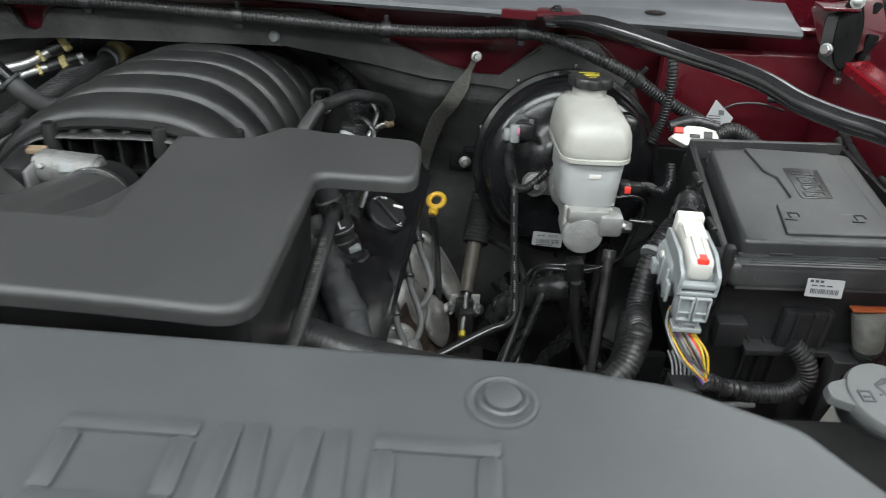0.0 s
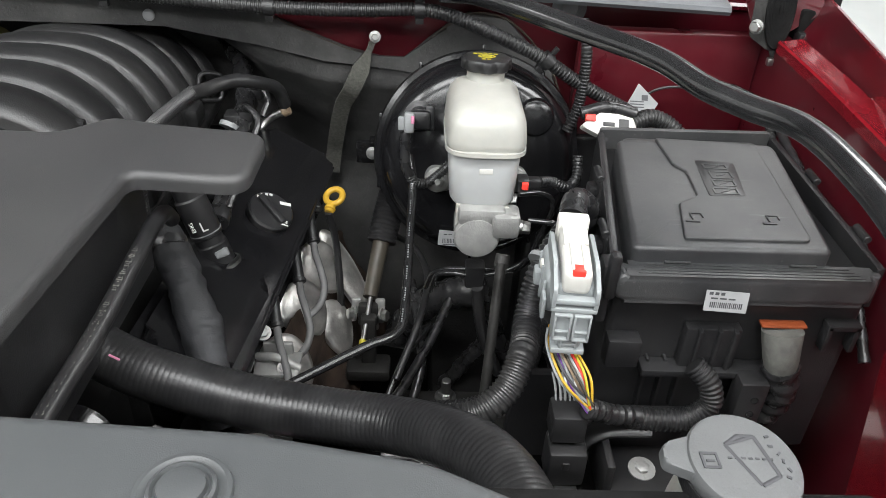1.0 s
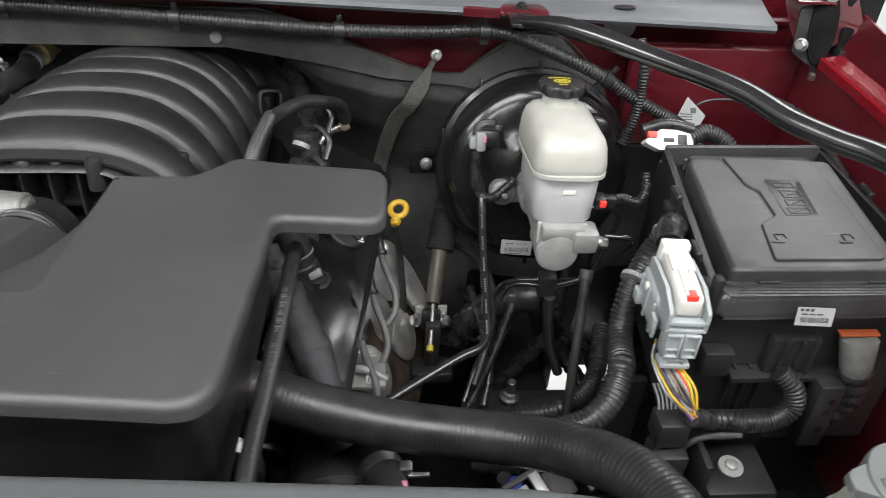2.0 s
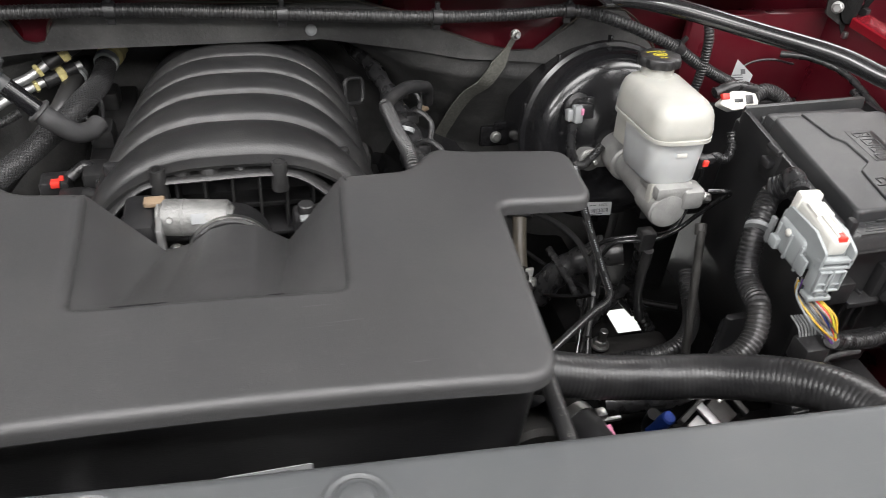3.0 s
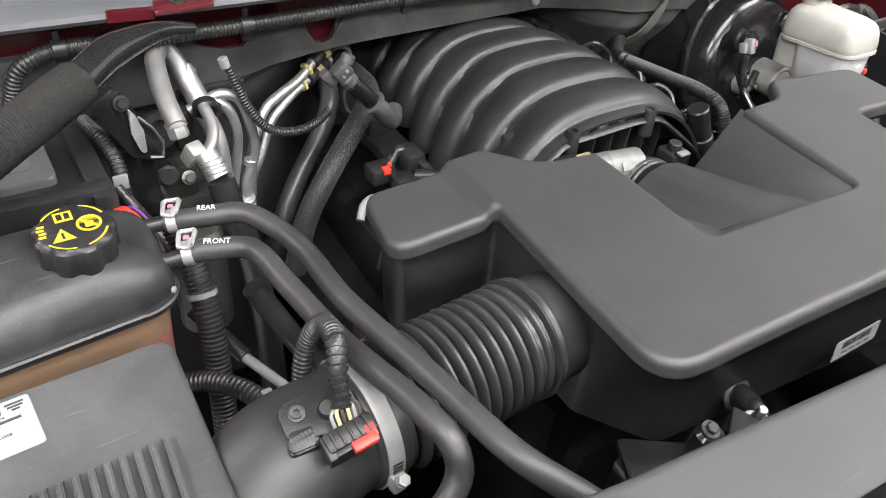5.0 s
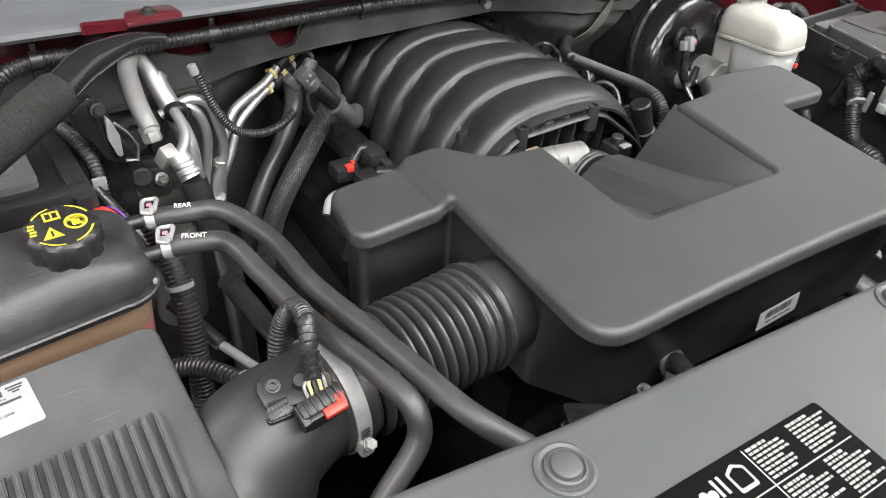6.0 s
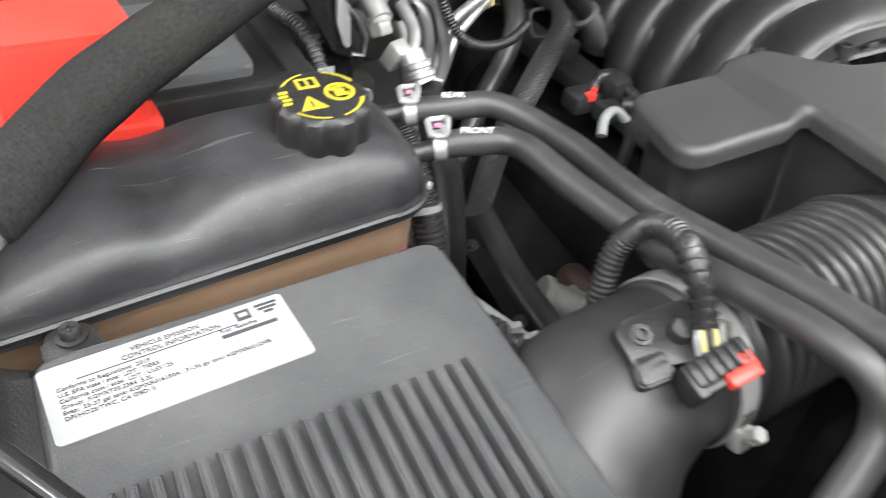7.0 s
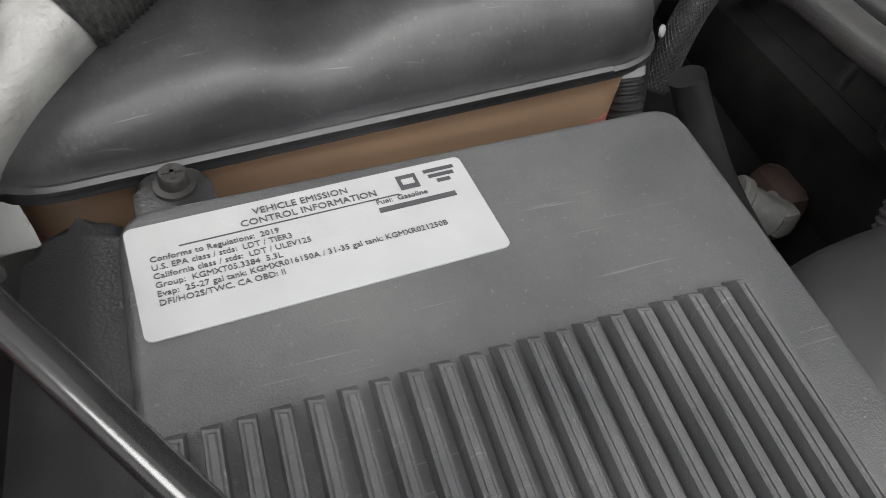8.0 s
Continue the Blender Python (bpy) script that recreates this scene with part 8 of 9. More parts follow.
    # tangle of dark lines below the servo
    jt = [[(0.09, 1.05, 0.80), (0.13, 0.95, 0.84), (0.145, 0.87, 0.85), (0.135, 0.80, 0.84), (0.11, 0.74, 0.80)], [(0.12, 1.0, 0.74), (0.15, 0.9, 0.76), (0.145, 0.83, 0.80), (0.12, 0.78, 0.80), (0.10, 0.74, 0.77)], [(0.19, 0.90, 0.84), (0.15, 0.82, 0.79), (0.11, 0.75, 0.76), (0.07, 0.70, 0.74)],
          [(0.20, 0.79, 0.90), (0.207, 0.80, 0.85), (0.218, 0.81, 0.80), (0.24, 0.82, 0.74)], [(0.125, 0.93, 0.80), (0.135, 0.86, 0.79), (0.14, 0.80, 0.77), (0.13, 0.76, 0.74)], [(0.08, 0.98, 0.72), (0.11, 0.9, 0.74), (0.12, 0.82, 0.80), (0.115, 0.76, 0.86)],
          [(0.28, 0.80, 0.84), (0.25, 0.72, 0.82), (0.2, 0.68, 0.82), (0.14, 0.69, 0.80)], [(0.30, 0.70, 0.83), (0.26, 0.66, 0.80), (0.2, 0.64, 0.78), (0.1, 0.65, 0.77)],
          [(0.30, 1.12, 0.56), (0.355, 1.075, 0.56), (0.39, 1.03, 0.56), (0.44, 0.98, 0.58)], [(0.36, 1.12, 0.53), (0.365, 1.06, 0.54), (0.36, 1.0, 0.56)]]
    for i, p in enumerate(jt):
        dl = thing("lower_line", p[0], "dark hose in the tangle below the brake servo", "hose", "lower lines")
        r = (0.0045, 0.004, 0.006, 0.007, 0.006, 0.0035, 0.012, 0.016, 0.007, 0.006)[i]
        if i == 6:
            part("hose", ribbed(p, r, 0.005, 0.0012, 12), CONDUIT, dl)
        else:
            part("hose", tube(p, r, 12, 0.01), (BLACK, STEELBLACK, TAPE, RUBBER, TAPE, STEELBLACK, TAPE, TAPE, BLACK, BLACK)[i], dl)
    yl = thing("forked_loom", (0.20, 0.82, 0.86), "flat taped black loom that forks below the brake pipes", "cable")
    part("trunk", tube([(0.199, 0.803, 0.905), (0.209, 0.812, 0.873), (0.226, 0.835, 0.822), (0.234, 0.855, 0.785), (0.232, 0.864, 0.765)], lambda i, c: 0.0125 + 0.0012 * math.sin(i * 1.9), 14, 0.005, 0.6), TAPE, yl)
    part("near_arm", tube([(0.234, 0.862, 0.772), (0.216, 0.866, 0.740), (0.196, 0.869, 0.704), (0.172, 0.870, 0.665), (0.15, 0.87, 0.63)], lambda i, c: 0.0105 + 0.001 * math.sin(i * 1.7), 12, 0.005), TAPE, yl)
    part("far_arm", tube([(0.234, 0.862, 0.772), (0.252, 0.866, 0.738), (0.275, 0.869, 0.700), (0.31, 0.872, 0.645)], lambda i, c: 0.0108 + 0.001 * math.sin(i * 2.3), 12, 0.005), TAPE, yl)
    part("side_branch", tube([(0.110, 0.912, 0.720), (0.128, 0.904, 0.765), (0.160, 0.893, 0.803), (0.195, 0.878, 0.826), (0.215, 0.87, 0.833)], lambda i, c: 0.0205 + 0.001 * math.sin(i * 1.3), 18, 0.005), TAPE, yl)
    # added sheet that blocks the bright floor gap behind the loom
    sp = thing("splash_flap", (0.24, 0.64, 0.86), "added black sheet behind the engine loom, hiding the bright floor gap", "splash flap")
    part("flap", prism(fillet([(0.225, 0.632, 0.006), (0.275, 0.632, 0.006), (0.275, 0.642, 0.004), (0.225, 0.642, 0.004)]), 0.80, 0.915, 0.003, 2), BLACK, sp)
    sh = thing("steering_shaft", (0.21, 0.72, 0.9), "slim dark steel steering shaft", "shaft")
    part("shaft", merge(rod((0.215, 0.72, 0.985), (0.20, 0.64, 0.80), 0.0055, 14), rod((0.217, 0.728, 0.99), (0.215, 0.72, 0.978), 0.0075, 16, 0.001)), DARKSTEEL, sh)
    jb = thing("joint_bolt", (0.17, 0.8, 0.7), "zinc threaded ball joint stud with a nut", "ball joint")
    part("stud", merge(rod((0.173, 0.80, 0.695), (0.173, 0.798, 0.745), 0.006, 12, 0.001), hexhead((0.173, 0.80, 0.712), (0, 0, 1), 0.010, 0.012, 1.4)), STEEL, jb)
    part("arm", merge(box((0.2, 0.80, 0.69), (0.18, 0.05, 0.03), 0.01), rod((0.173, 0.80, 0.66), (0.173, 0.80, 0.70), 0.022, 20, 0.004)), DARKSTEEL, jb)
    # side lines left of the intake: fuel line over the right side of the manifold
    fl = thing("fuel_line", (-0.13, 0.9, 1.05), "black rubber fuel line along the manifold with a corrugated end", "hose")
    part("hose", tube([(-0.052, 1.05, 1.0), (-0.058, 1.035, 1.028), (-0.075, 1.005, 1.048), (-0.10, 0.985, 1.058), (-0.128, 0.955, 1.058), (-0.140, 0.92, 1.064)], 0.0085, 14, 0.006), RUBBER, fl)
    part("sleeve", ribbed([(-0.138, 0.935, 1.062), (-0.142, 0.845, 1.076), (-0.142, 0.79, 1.083), (-0.142, 0.755, 1.078), (-0.142, 0.735, 1.05), (-0.142, 0.73, 1.01)], 0.0085, 0.0036, 0.0009), CONDUIT, fl)
    iv = thing("injector_harness", (-0.11, 0.95, 1.0), "black injector plugs and leads beside the manifold", "cable")
    for y, z in ((1.06, 1.0), (0.99, 1.0), (0.92, 0.995), (0.85, 0.99)):
        part("plug", merge(box((-0.105, y, z), (0.026, 0.024, 0.03), 0.005), box((-0.09, y - 0.004, z + 0.012), (0.018, 0.014, 0.014), 0.003)), BLACK, iv)
        part("lead", tube([(-0.10, y, z + 0.015), (-0.085, y - 0.015, z + 0.028), (-0.07, y - 0.03, z + 0.018), (-0.075, y - 0.05, z)], 0.004, 8, 0.006), TAPE, iv)
    part("tie", lathe([(0.0105, -0.003), (0.0118, -0.003), (0.0118, 0.003), (0.0105, 0.003)], axes((-0.105, 0.955, 1.012), (0.3, 0.6, 0.7)), 20), LIGHTGREY, iv, "grey tie")
    part("trunk", tube([(-0.17, 1.2, 1.05), (-0.13, 1.14, 1.03), (-0.105, 1.06, 1.01), (-0.095, 0.97, 1.0), (-0.09, 0.88, 0.985), (-0.09, 0.80, 0.97)], lambda i, c: 0.012 + 0.0015 * math.sin(i), 12, 0.008), TAPE, iv)
    br = thing("brass_fitting", (-0.06, 1.09, 0.97), "small steel pipe with a brass cap", "fitting")
    part("pipe", tube([(-0.095, 1.03, 0.955), (-0.085, 1.055, 0.966), (-0.07, 1.062, 0.978), (-0.056, 1.062, 0.984)], 0.0055, 14, 0.004), STEEL, br)
    part("cap", rod((-0.058, 1.062, 0.983), (-0.049, 1.062, 0.988), 0.0075, 16, 0.001), BRONZE, br)
    wk = thing("servo_bracket", (0.065, 1.07, 0.93), "black bracket with a bright nut beside the servo", "bracket")
    part("bracket", merge(box((0.065, 1.068, 0.925), (0.05, 0.01, 0.035), 0.004), box((0.085, 1.063, 0.945), (0.05, 0.008, 0.012), 0.002)), BLACKGLOSS, wk)
    part("nut", hexhead((0.064, 1.062, 0.926), (0, -1, 0.3), 0.006, 0.008), STEEL, wk)


make_engine()


# ---- air-conditioning and heater lines, left of the engine ----
def make_left_lines():
    ac = thing("aircon_pipes", (-0.74, 0.98, 1.0), "bare aluminium air-conditioning pipes with a union block", "pipe")
    part("large_loop", tube([(-0.769, 0.938, 1.100), (-0.770, 0.96, 1.111), (-0.768, 0.99, 1.124), (-0.762, 1.02, 1.138), (-0.751, 1.034, 1.142), (-0.740, 1.034, 1.128), (-0.730, 1.02, 1.096), (-0.722, 0.998, 1.070), (-0.716, 0.985, 1.045), (-0.715, 0.975, 1.0)], 0.0105, 18, 0.005), ALU, ac)
    part("service_port", merge(rod((-0.733, 1.035, 1.115), (-0.722, 1.004, 1.076), 0.0125, 20, 0.002), box((-0.722, 1.03, 1.10), (0.008, 0.012, 0.03), 0.002)), ALU, ac)
    part("nut", hexhead((-0.770, 0.945, 1.102), (0.1, -0.45, -0.85), 0.0108, 0.018, 1.05), CAST, ac)
    part("block", box((0, 0, 0), (0.018, 0.017, 0.026), 0.003, axes((-0.761, 0.923, 1.073), (0.2, -0.45, 0.85), (0.85, 0.3, 0))), CAST, ac)
    part("stub", tube([(-0.750, 0.925, 1.066), (-0.735, 0.94, 1.072), (-0.727, 0.96, 1.08), (-0.727, 0.985, 1.09)], 0.0066, 14, 0.005), ALU, ac)
    part("black_joint", merge(rod((-0.724, 0.985, 1.082), (-0.722, 0.998, 1.086), 0.014, 16, 0.003), rod((-0.715, 0.99, 1.075), (-0.712, 1.0, 1.08), 0.010, 16, 0.002)), BLACK, ac)
    for dx, dz, low in ((0.0, 0.0, 0.955), (-0.016, -0.006, 0.965)):
        part("small_pipe", tube([(-0.722 + dx, 1.006, 1.082 + dz), (-0.70 + dx, 1.004, 1.090 + dz), (-0.682 + dx, 1.0, 1.082 + dz), (-0.672 + dx, 0.997, 1.05 + dz), (-0.668 + dx * 1.4, 0.997, 1.01), (-0.682 + dx, 0.995, 0.97), (-0.684 + dx, 0.992, low - 0.02)], 0.0062, 14, 0.006), ALU, ac)
    part("pipe_band", rod((-0.674, 0.997, 1.0), (-0.676, 0.997, 0.992), 0.0085, 14, 0.001), ALU, ac)
    part("crimp", merge(*[lathe([(0.010, 0), (0.0115, 0.001), (0.0115, 0.005), (0.010, 0.006)], axes((-0.686, 0.990, 0.952 - 0.008 * i), (0, 0.1, -1)), 18) for i in range(3)]), ALU, ac)
    part("bracket", merge(box((-0.70, 1.04, 1.080), (0.08, 0.008, 0.010), 0.003), box((-0.745, 1.02, 1.05), (0.02, 0.03, 0.05), 0.004)), DARKSTEEL, ac)
    ho = thing("aircon_hose", (-0.73, 0.9, 0.95), "black rubber air-conditioning hose with crimped alloy collar", "hose")
    part("collar", merge(*[lathe([(0.0122, 0), (0.0132, 0.001), (0.0132, 0.0050), (0.0122, 0.006)], axes((-0.748 + 0.002 * i, 0.908 - 0.004 * i, 1.072 - 0.0075 * i), (0.1, -0.45, -0.85)), 22) for i in range(2)], rod((-0.751, 0.917, 1.076), (-0.744, 0.899, 1.054), 0.0122, 22)), ALU, ho)
    part("hose", tube([(-0.743, 0.898, 1.052), (-0.738, 0.888, 1.02), (-0.728, 0.872, 0.97), (-0.722, 0.86, 0.90), (-0.718, 0.85, 0.80), (-0.72, 0.84, 0.70)], 0.0150, 20, 0.01), RUBBER, ho)
    h2 = thing("aircon_hose", (-0.69, 0.99, 0.9), "thin black rubber air-conditioning hose", "hose")
    part("hose", tube([(-0.686, 0.99, 0.935), (-0.69, 0.97, 0.88), (-0.70, 0.93, 0.80), (-0.71, 0.90, 0.70)], 0.009, 14, 0.01), RUBBER, h2)
    dr = thing("drain_cable", (-0.65, 1.0, 1.05), "corrugated black cable with a pale end cap", "cable")
    part("sleeve", ribbed([(-0.692, 0.995, 1.126), (-0.686, 0.992, 1.105), (-0.675, 0.988, 1.075), (-0.655, 0.983, 1.046), (-0.625, 0.982, 1.034), (-0.595, 0.985, 1.036), (-0.57, 0.995, 1.045)], 0.0058, 0.0038, 0.0008), CONDUIT, dr)
    part("end_cap", rod((-0.694, 0.996, 1.124), (-0.697, 0.998, 1.136), 0.0058, 14, 0.001), LIGHTGREY, dr, "pale end cap")
    ht = thing("heater_pipes", (-0.58, 1.1, 1.0), "two bright heater pipes with yellow quick-connects", "pipe")
    for path in ([(-0.510, 1.113, 1.074), (-0.529, 1.10, 1.071), (-0.574, 1.075, 1.049), (-0.607, 1.058, 1.043), (-0.632, 1.045, 1.036), (-0.650, 1.035, 1.012), (-0.659, 1.03, 0.990), (-0.668, 1.02, 0.93)],
                 [(-0.512, 1.113, 1.048), (-0.537, 1.10, 1.042), (-0.581, 1.075, 1.032), (-0.605, 1.06, 1.025), (-0.625, 1.05, 1.012), (-0.648, 1.035, 0.974), (-0.663, 1.03, 0.945), (-0.67, 1.02, 0.89)]):
        part("pipe", tube(path, 0.0062, 14, 0.006), ALU, ht)
        a, b = Vector(path[1]), Vector(path[2])
        part("pipe_collar", rod(a.lerp(b, 0.62), a.lerp(b, 0.72), 0.0095, 6, 0.001), PALEYELLOW, ht)
        part("rubber_end", rod(a.lerp(b, -0.4), a.lerp(b, 0.45), 0.010, 16, 0.001), BLACK, ht)
        part("clip", rod(a.lerp(b, -0.1), a.lerp(b, 0.1), 0.0125, 8, 0.002), PALEYELLOW, ht, "yellow lock ring")
    hh = thing("heater_hoses", (-0.5, 1.05, 1.0), "braided black heater hoses with grey quick-connects", "hose")
    part("yellow_fitting", merge(rod((-0.466, 1.195, 1.044), (-0.483, 1.142, 1.040), 0.0140, 20, 0.002), rod((-0.476, 1.168, 1.042), (-0.481, 1.150, 1.041), 0.0175, 20, 0.003)), PALEYELLOW, hh, "yellow quick-connect")
    part("white_ring", rod((-0.483, 1.143, 1.040), (-0.485, 1.133, 1.039), 0.0165, 18, 0.001), LIGHTGREY, hh, "pale lock ring")
    line = spline([(-0.485, 1.136, 1.037), (-0.487, 1.11, 1.034), (-0.490, 1.07, 1.038), (-0.500, 1.025, 1.044), (-0.517, 0.998, 1.036), (-0.560, 0.970, 1.008), (-0.602, 0.94, 0.985), (-0.635, 0.925, 0.945), (-0.66, 0.91, 0.88)], 0.0016)
    part("braided_hose", sweep(line, lambda i, c: 0.0128 + (0.0004 if i % 2 else 0), 20), WEBDARK, hh)
    for k in range(40):
        run = []
        turn = 0.30 if k % 2 else -0.30
        for i in range(0, len(line), 3):
            d = (line[min(i + 1, len(line) - 1)] - line[max(i - 1, 0)]).normalized()
            sd = d.cross(Vector((0, 0, 1))).normalized()
            up = sd.cross(d)
            a = 6.28318 * k / 40 + turn * i / 3
            run.append(line[i] + (sd * math.cos(a) + up * math.sin(a)) * 0.0134)
        part("thread", sweep(run, 0.0006, 5), THREAD, hh, "dark thread of the braid")
    part("dark_fitting", merge(rod((-0.516, 1.172, 1.026), (-0.519, 1.145, 1.030), 0.0115, 16, 0.002), rod((-0.519, 1.147, 1.030), (-0.521, 1.118, 1.032), 0.014, 16, 0.003)), BLACK, hh)
    part("white_ring", rod((-0.521, 1.119, 1.032), (-0.523, 1.106, 1.032), 0.0155, 18, 0.002), LIGHTGREY, hh, "pale lock ring")
    part("plain_hose", tube([(-0.522, 1.110, 1.032), (-0.530, 1.080, 1.024), (-0.540, 1.058, 1.012), (-0.565, 1.035, 0.985), (-0.605, 1.01, 0.950), (-0.64, 0.985, 0.91), (-0.66, 0.97, 0.86)], 0.0125, 18, 0.006), RUBBER, hh)
    tc = thing("vent_tube", (-0.56, 0.95, 1.09), "straight black vent tube with a grey T connector and rubber elbow", "pipe")
    C, E = Vector((-0.578, 0.950, 1.118)), Vector((-0.527, 0.944, 1.062))
    mt = axes(C, E - C, (0, 1, 0))
    part("connector", merge(box((0, 0.002, 0.0), (0.018, 0.022, 0.019), 0.004, mt), box((0.004, -0.014, -0.004), (0.013, 0.012, 0.022), 0.003, mt), rod(mt @ Vector((0, 0, 0.008)), mt @ Vector((0, 0, 0.024)), 0.0105, 16, 0.002), rod(mt @ Vector((0.0, 0.01, -0.002)), mt @ Vector((0.002, 0.022, -0.006)), 0.008, 14, 0.002)), CONNGREY, tc, "grey T connector")
    part("mark", merge(box((-0.0092, 0.006, 0.0), (0.0008, 0.0035, 0.004), 0.0003, mt), box((-0.0092, -0.001, 0.002), (0.0008, 0.0025, 0.004), 0.0003, mt)), LIGHTGREY, tc)
    part("tube", rod(mt @ Vector((0, 0, 0.018)), E, 0.0105, 20, 0.001), BLACKGLOSS, tc)
    part("elbow", tube([E - (E - C).normalized() * 0.016, E, (-0.514, 0.949, 1.046), (-0.503, 0.958, 1.034), (-0.492, 0.972, 1.029), (-0.484, 0.986, 1.030)], 0.0118, 20, 0.005), LIGHTGREY2, tc, "grey rubber elbow")
    part("elbow_rim", lathe([(0.0138, 0), (0.0155, 0.001), (0.0155, 0.004), (0.0138, 0.005)], axes(E - (E - C).normalized() * 0.017, E - C, (0, 1, 0)), 22), LIGHTGREY2, tc)
    # loose plugs between manifold and hoses
    pg = thing("coil_plug", (-0.54, 0.92, 0.99), "black coil plug with a red lock", "plug")
    part("plug", merge(box((-0.535, 0.925, 0.985), (0.034, 0.03, 0.022), 0.005, None), box((-0.515, 0.90, 0.98), (0.03, 0.026, 0.020), 0.005), rod((-0.50, 0.90, 0.985), (-0.475, 0.88, 0.99), 0.009, 14, 0.002)), BLACK, pg)
    part("lock", merge(box((-0.533, 0.914, 0.994), (0.010, 0.010, 0.008), 0.001), box((-0.526, 0.918, 0.998), (0.005, 0.005, 0.006), 0.001)), REDPLASTIC, pg, "red lock")
    part("lead", tube([(-0.52, 0.93, 0.99), (-0.50, 0.94, 1.0), (-0.485, 0.92, 0.995), (-0.478, 0.88, 0.985), (-0.47, 0.83, 0.98)], 0.007, 12, 0.006), TAPE, pg)
    part("tie", rod((-0.476, 0.872, 0.985), (-0.473, 0.86, 0.984), 0.010, 16, 0.001), LIGHTGREY, pg, "pale tie")
    vn = thing("vent_nozzle", (-0.63, 0.80, 1.0), "short white curved rubber nozzle on a black tube", "nozzle")
    part("nozzle", tube([(-0.649, 0.764, 1.058), (-0.640, 0.774, 1.067), (-0.625, 0.780, 1.068), (-0.613, 0.776, 1.058)], 0.0042, 14, 0.003), LIGHTGREY, vn, "pale curved nozzle")
    part("tube", tube([(-0.613, 0.776, 1.059), (-0.608, 0.772, 1.044), (-0.612, 0.77, 1.015), (-0.62, 0.77, 0.98)], 0.0052, 12, 0.006), BLACK, vn)
    ev = thing("expansion_valve", (-0.745, 1.05, 0.93), "dull cast valve block behind the aluminium pipes", "valve")
    part("block", merge(box((-0.752, 1.052, 0.965), (0.050, 0.040, 0.050), 0.008), box((-0.735, 1.045, 0.925), (0.075, 0.035, 0.035), 0.010), rod((-0.768, 1.04, 0.985), (-0.768, 1.015, 0.99), 0.013, 18, 0.003)), CASTDULL, ev)
    part("bolt", hexhead((-0.742, 1.030, 0.972), (0.1, -0.9, 0.4), 0.006, 0.008), STEEL, ev)
    part("bracket", box((-0.775, 1.05, 1.02), (0.07, 0.008, 0.04), 0.003), DARKSTEEL, ev)
    part("foot_plate", box((-0.72, 1.048, 0.905), (0.03, 0.012, 0.07), 0.004), DARKSTEEL, ev)
    part("lead", tube([(-0.80, 1.03, 1.0), (-0.785, 1.01, 0.985), (-0.775, 1.0, 0.955), (-0.782, 1.0, 0.92)], 0.006, 10, 0.006), TAPE, ev)
    # red and violet battery leads, corrugated tank loom
    rw = thing("battery_leads", (-0.85, 0.8, 1.1), "red and violet battery leads", "cable")
    for mt, dx, r in ((REDPLASTIC, 0.0, 0.0045), (VIOLET, 0.006, 0.002), (REDPLASTIC, -0.005, 0.0038)):
        part("wire", tube([(-0.858 + dx, 0.872, 1.060), (-0.850 + dx, 0.850, 1.080), (-0.842 + dx, 0.830, 1.079), (-0.837 + dx, 0.818, 1.06)], r * 0.55, 10, 0.008), mt, rw)
    kn = thing("steering_joint", (-0.735, 0.685, 0.93), "worn bright steel joint with a brown boot beside the filter box", "joint")
    part("yoke", merge(rod((-0.680, 0.756, 0.897), (-0.650, 0.738, 0.884), 0.0155, 24, 0.003), rod((-0.684, 0.758, 0.899), (-0.676, 0.753, 0.895), 0.019, 24, 0.002), box((-0.646, 0.742, 0.886), (0.016, 0.03, 0.026), 0.004)), CASTGREY, kn)
    part("shaft", tube([(-0.765, 0.76, 1.02), (-0.750, 0.750, 0.988), (-0.728, 0.728, 0.945), (-0.70, 0.69, 0.90), (-0.67, 0.66, 0.85)], 0.0115, 16, 0.006), RUBBER, kn, "dark rubber sleeve")
    part("boot", box((-0.634, 0.76, 0.878), (0.03, 0.05, 0.05), 0.012), BROWNBOOT, kn, "reddish brown rubber boot")
    tl = thing("tank_loom", (-0.81, 0.75, 0.95), "corrugated black loom beside the coolant tank with a pale tie", "cable")
    part("sleeve", ribbed([(-0.818, 0.80, 1.08), (-0.813, 0.775, 1.05), (-0.812, 0.75, 1.01), (-0.815, 0.73, 0.96), (-0.82, 0.71, 0.90), (-0.82, 0.70, 0.84)], 0.0125, 0.0046, 0.0012), CONDUIT, tl)
    part("tie", lathe([(0.013, -0.0025), (0.0142, -0.0025), (0.0142, 0.0025), (0.013, 0.0025)], axes((-0.8125, 0.762, 1.03), (0, -0.5, -0.85)), 22), LIGHTGREY, tl, "pale tie")
    l2 = thing("duct_loom", (-0.82, 0.66, 0.97), "short corrugated black loom with a white clip", "cable")
    part("sleeve", ribbed([(-0.86, 0.72, 0.97), (-0.835, 0.70, 0.985), (-0.815, 0.67, 0.995), (-0.80, 0.64, 0.995), (-0.79, 0.62, 0.985)], 0.0095, 0.0048, 0.0012), CONDUIT, l2)
    part("clip", merge(box((-0.80, 0.645, 1.004), (0.010, 0.006, 0.012), 0.002), box((-0.79, 0.638, 1.0), (0.014, 0.005, 0.005), 0.001)), LIGHTGREY, l2, "white clip")
    lr = thing("link_rod", (-0.775, 0.71, 0.95), "thin grey rod with a black sleeve", "rod")
    part("rod", rod((-0.788, 0.742, 0.955), (-0.757, 0.675, 0.945), 0.0052, 12, 0.001), LIGHTGREY, lr)
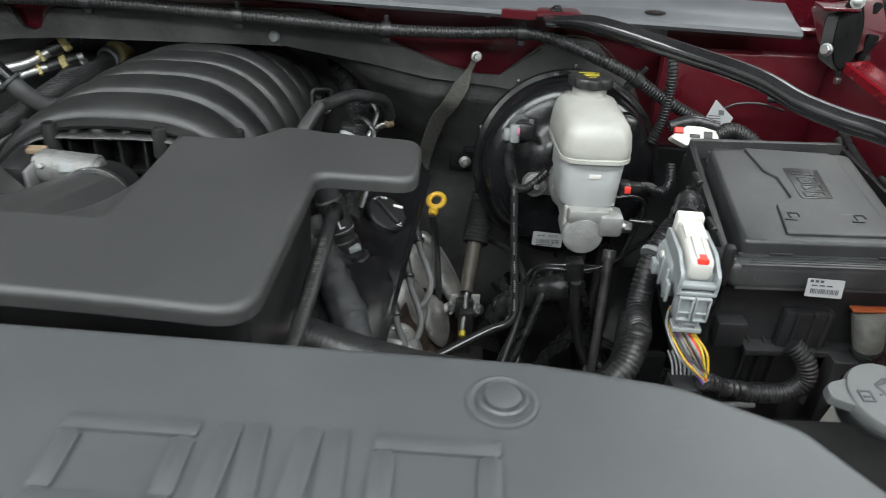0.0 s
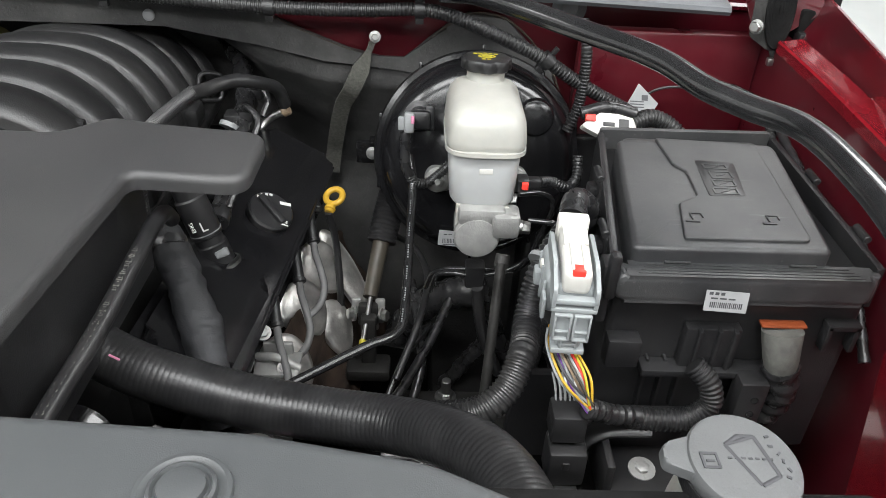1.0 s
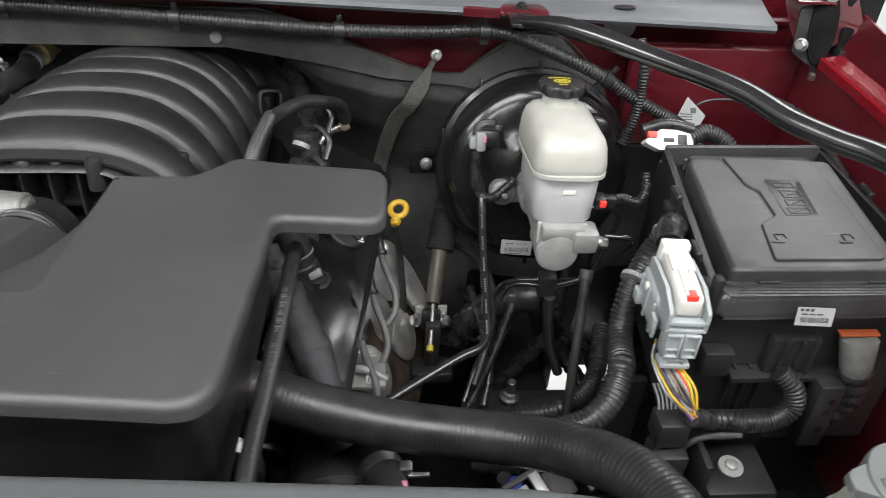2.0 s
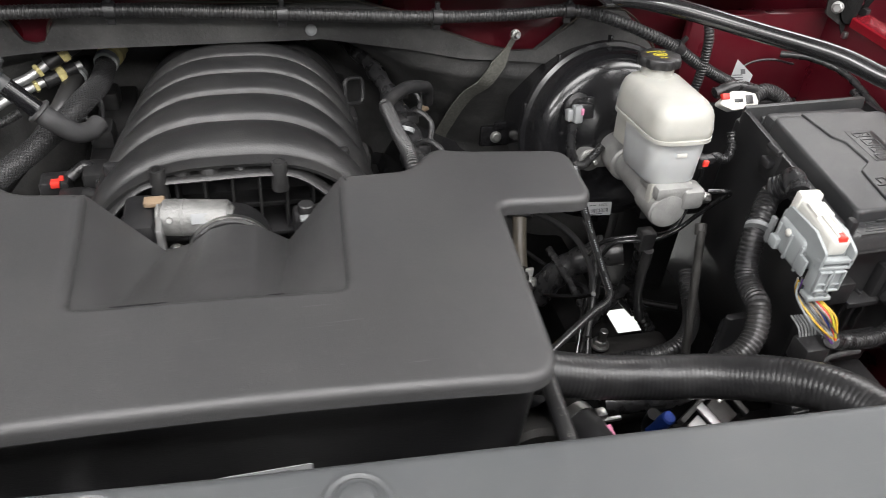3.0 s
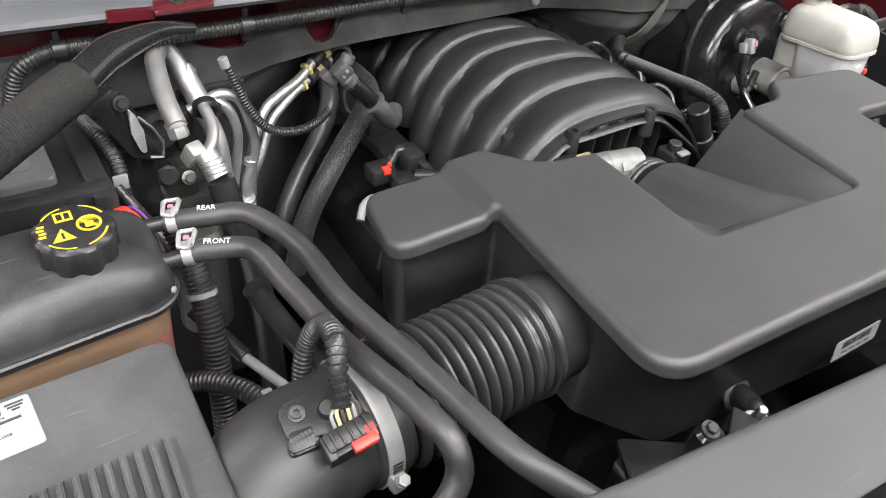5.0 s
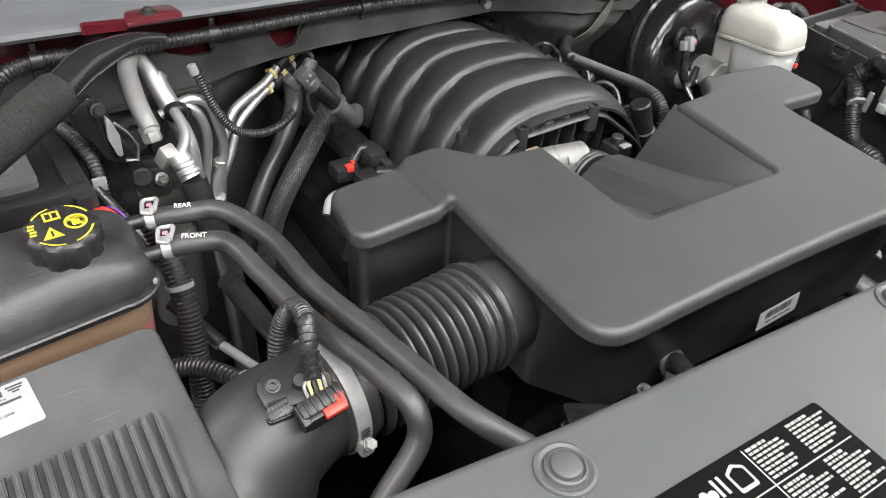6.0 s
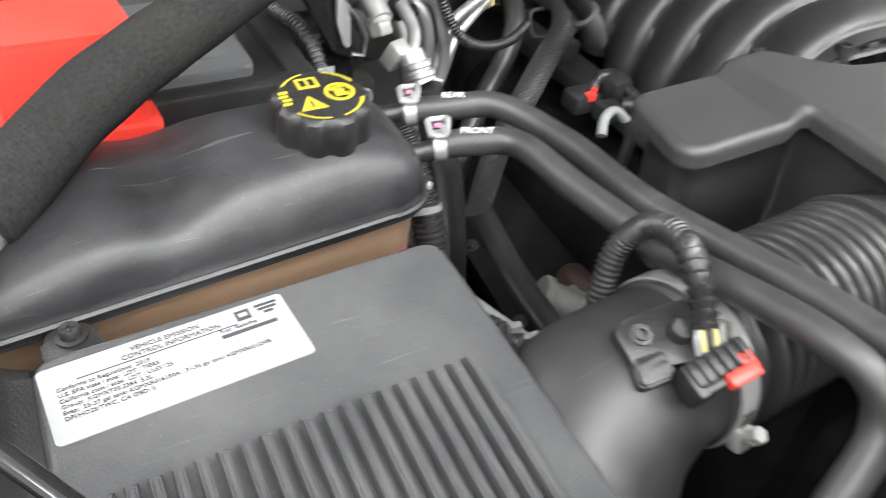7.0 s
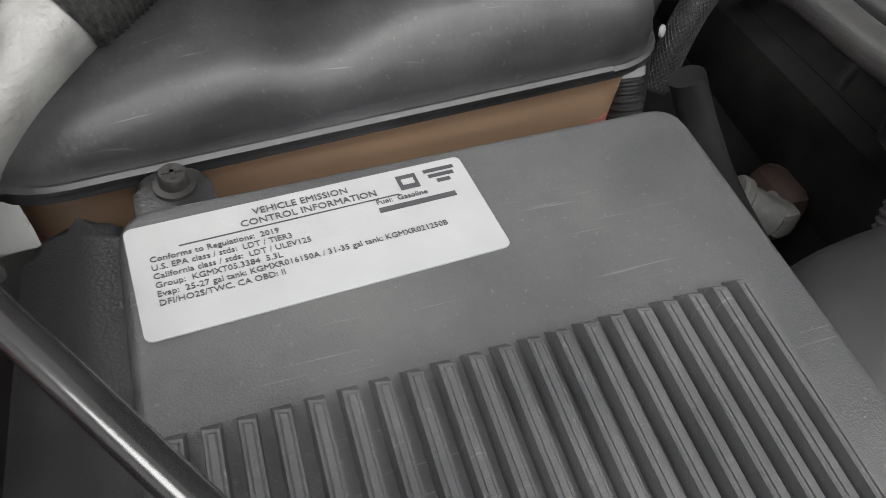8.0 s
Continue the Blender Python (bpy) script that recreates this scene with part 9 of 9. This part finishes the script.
    part("sleeve", tube([(-0.786, 0.738, 0.955), (-0.80, 0.77, 0.965), (-0.815, 0.80, 0.975)], 0.008, 12, 0.006), BLACK, lr)
    st = thing("hinge_stay", (-0.81, 0.93, 1.1), "black hinge stay with a worn bright edge and bolt", "stay")
    ms = axes((-0.815, 0.93, 1.115), (0.25, -0.95, 0.1), (0.5, 0.1, -0.85))
    part("plate", merge(prism(fillet([(-0.05, -0.014, 0.008), (0.02, -0.022, 0.01), (0.05, -0.006, 0.008), (0.04, 0.008, 0.008), (-0.045, 0.016, 0.01)]), -0.004, 0.004, 0.002, 2, ms), box((-0.818, 0.94, 1.02), (0.045, 0.012, 0.14), 0.005)), BLACKGLOSS, st)
    part("edge", sweep([ms @ Vector(p) for p in ((-0.005, 0.010, 0.003), (0.015, 0.012, 0.004), (0.035, 0.010, 0.004), (0.047, -0.001, 0.004), (0.036, -0.010, 0.004))], 0.0022, 8), STEEL, st, "worn bright edge")
    mf = Matrix(((1, 0, 0, 0), (0, 0, -1, 0.9235), (0, 1, 0, 0), (0, 0, 0, 1)))
    part("lever", prism(fillet([(-0.8175, 1.140, 0.001), (-0.8115, 1.131, 0.006), (-0.8062, 1.114, 0.012), (-0.8062, 1.088, 0.003), (-0.8115, 1.090, 0.003), (-0.8180, 1.112, 0.008)]), 0, 0.004, 0.0012, 2, mf), ZINC, st, "worn bright lever")
    part("bolt", hexhead((-0.822, 0.925, 1.145), (0.1, -1, 0.3), 0.0055, 0.008, 1.4), DARKSTEEL, st)
    gr = thing("firewall_grommet", (-0.80, 1.0, 1.1), "black rubber ring grommet in the firewall", "grommet")
    part("ring", lathe([(0.012, 0), (0.020, 0.002), (0.022, 0.006), (0.020, 0.011), (0.012, 0.012), (0.010, 0.006)], axes((-0.775, 1.0, 1.065), (0, -1, 0.3)), 24), BLACK, gr)
    wr = thing("battery_cable", (-0.84, 0.9, 1.0), "corrugated battery cable with a grey label", "cable")
    part("sleeve", ribbed([(-0.85, 0.985, 1.10), (-0.842, 0.945, 1.10), (-0.837, 0.92, 1.085), (-0.838, 0.90, 1.05), (-0.84, 0.89, 0.98)], 0.0075, 0.0042, 0.001), CONDUIT, wr)
    part("label", box((-0.842, 0.885, 1.085), (0.014, 0.003, 0.016), 0.001, None), LIGHTGREY, wr, "grey label")
    part("lower_cable", tube([(-0.846, 0.885, 1.08), (-0.836, 0.865, 1.065), (-0.826, 0.84, 1.05), (-0.815, 0.82, 1.02)], 0.0055, 10, 0.006), TAPE, wr)
    cm = thing("compressor", (-0.74, 0.85, 0.9), "dull cast accumulator canister low beside the pipes", "accumulator")
    part("canister", merge(rod((-0.775, 0.90, 0.86), (-0.775, 0.90, 1.0), 0.030, 28, 0.006), box((-0.77, 0.93, 0.95), (0.06, 0.05, 0.06), 0.01)), CASTDULL, cm)


make_left_lines()
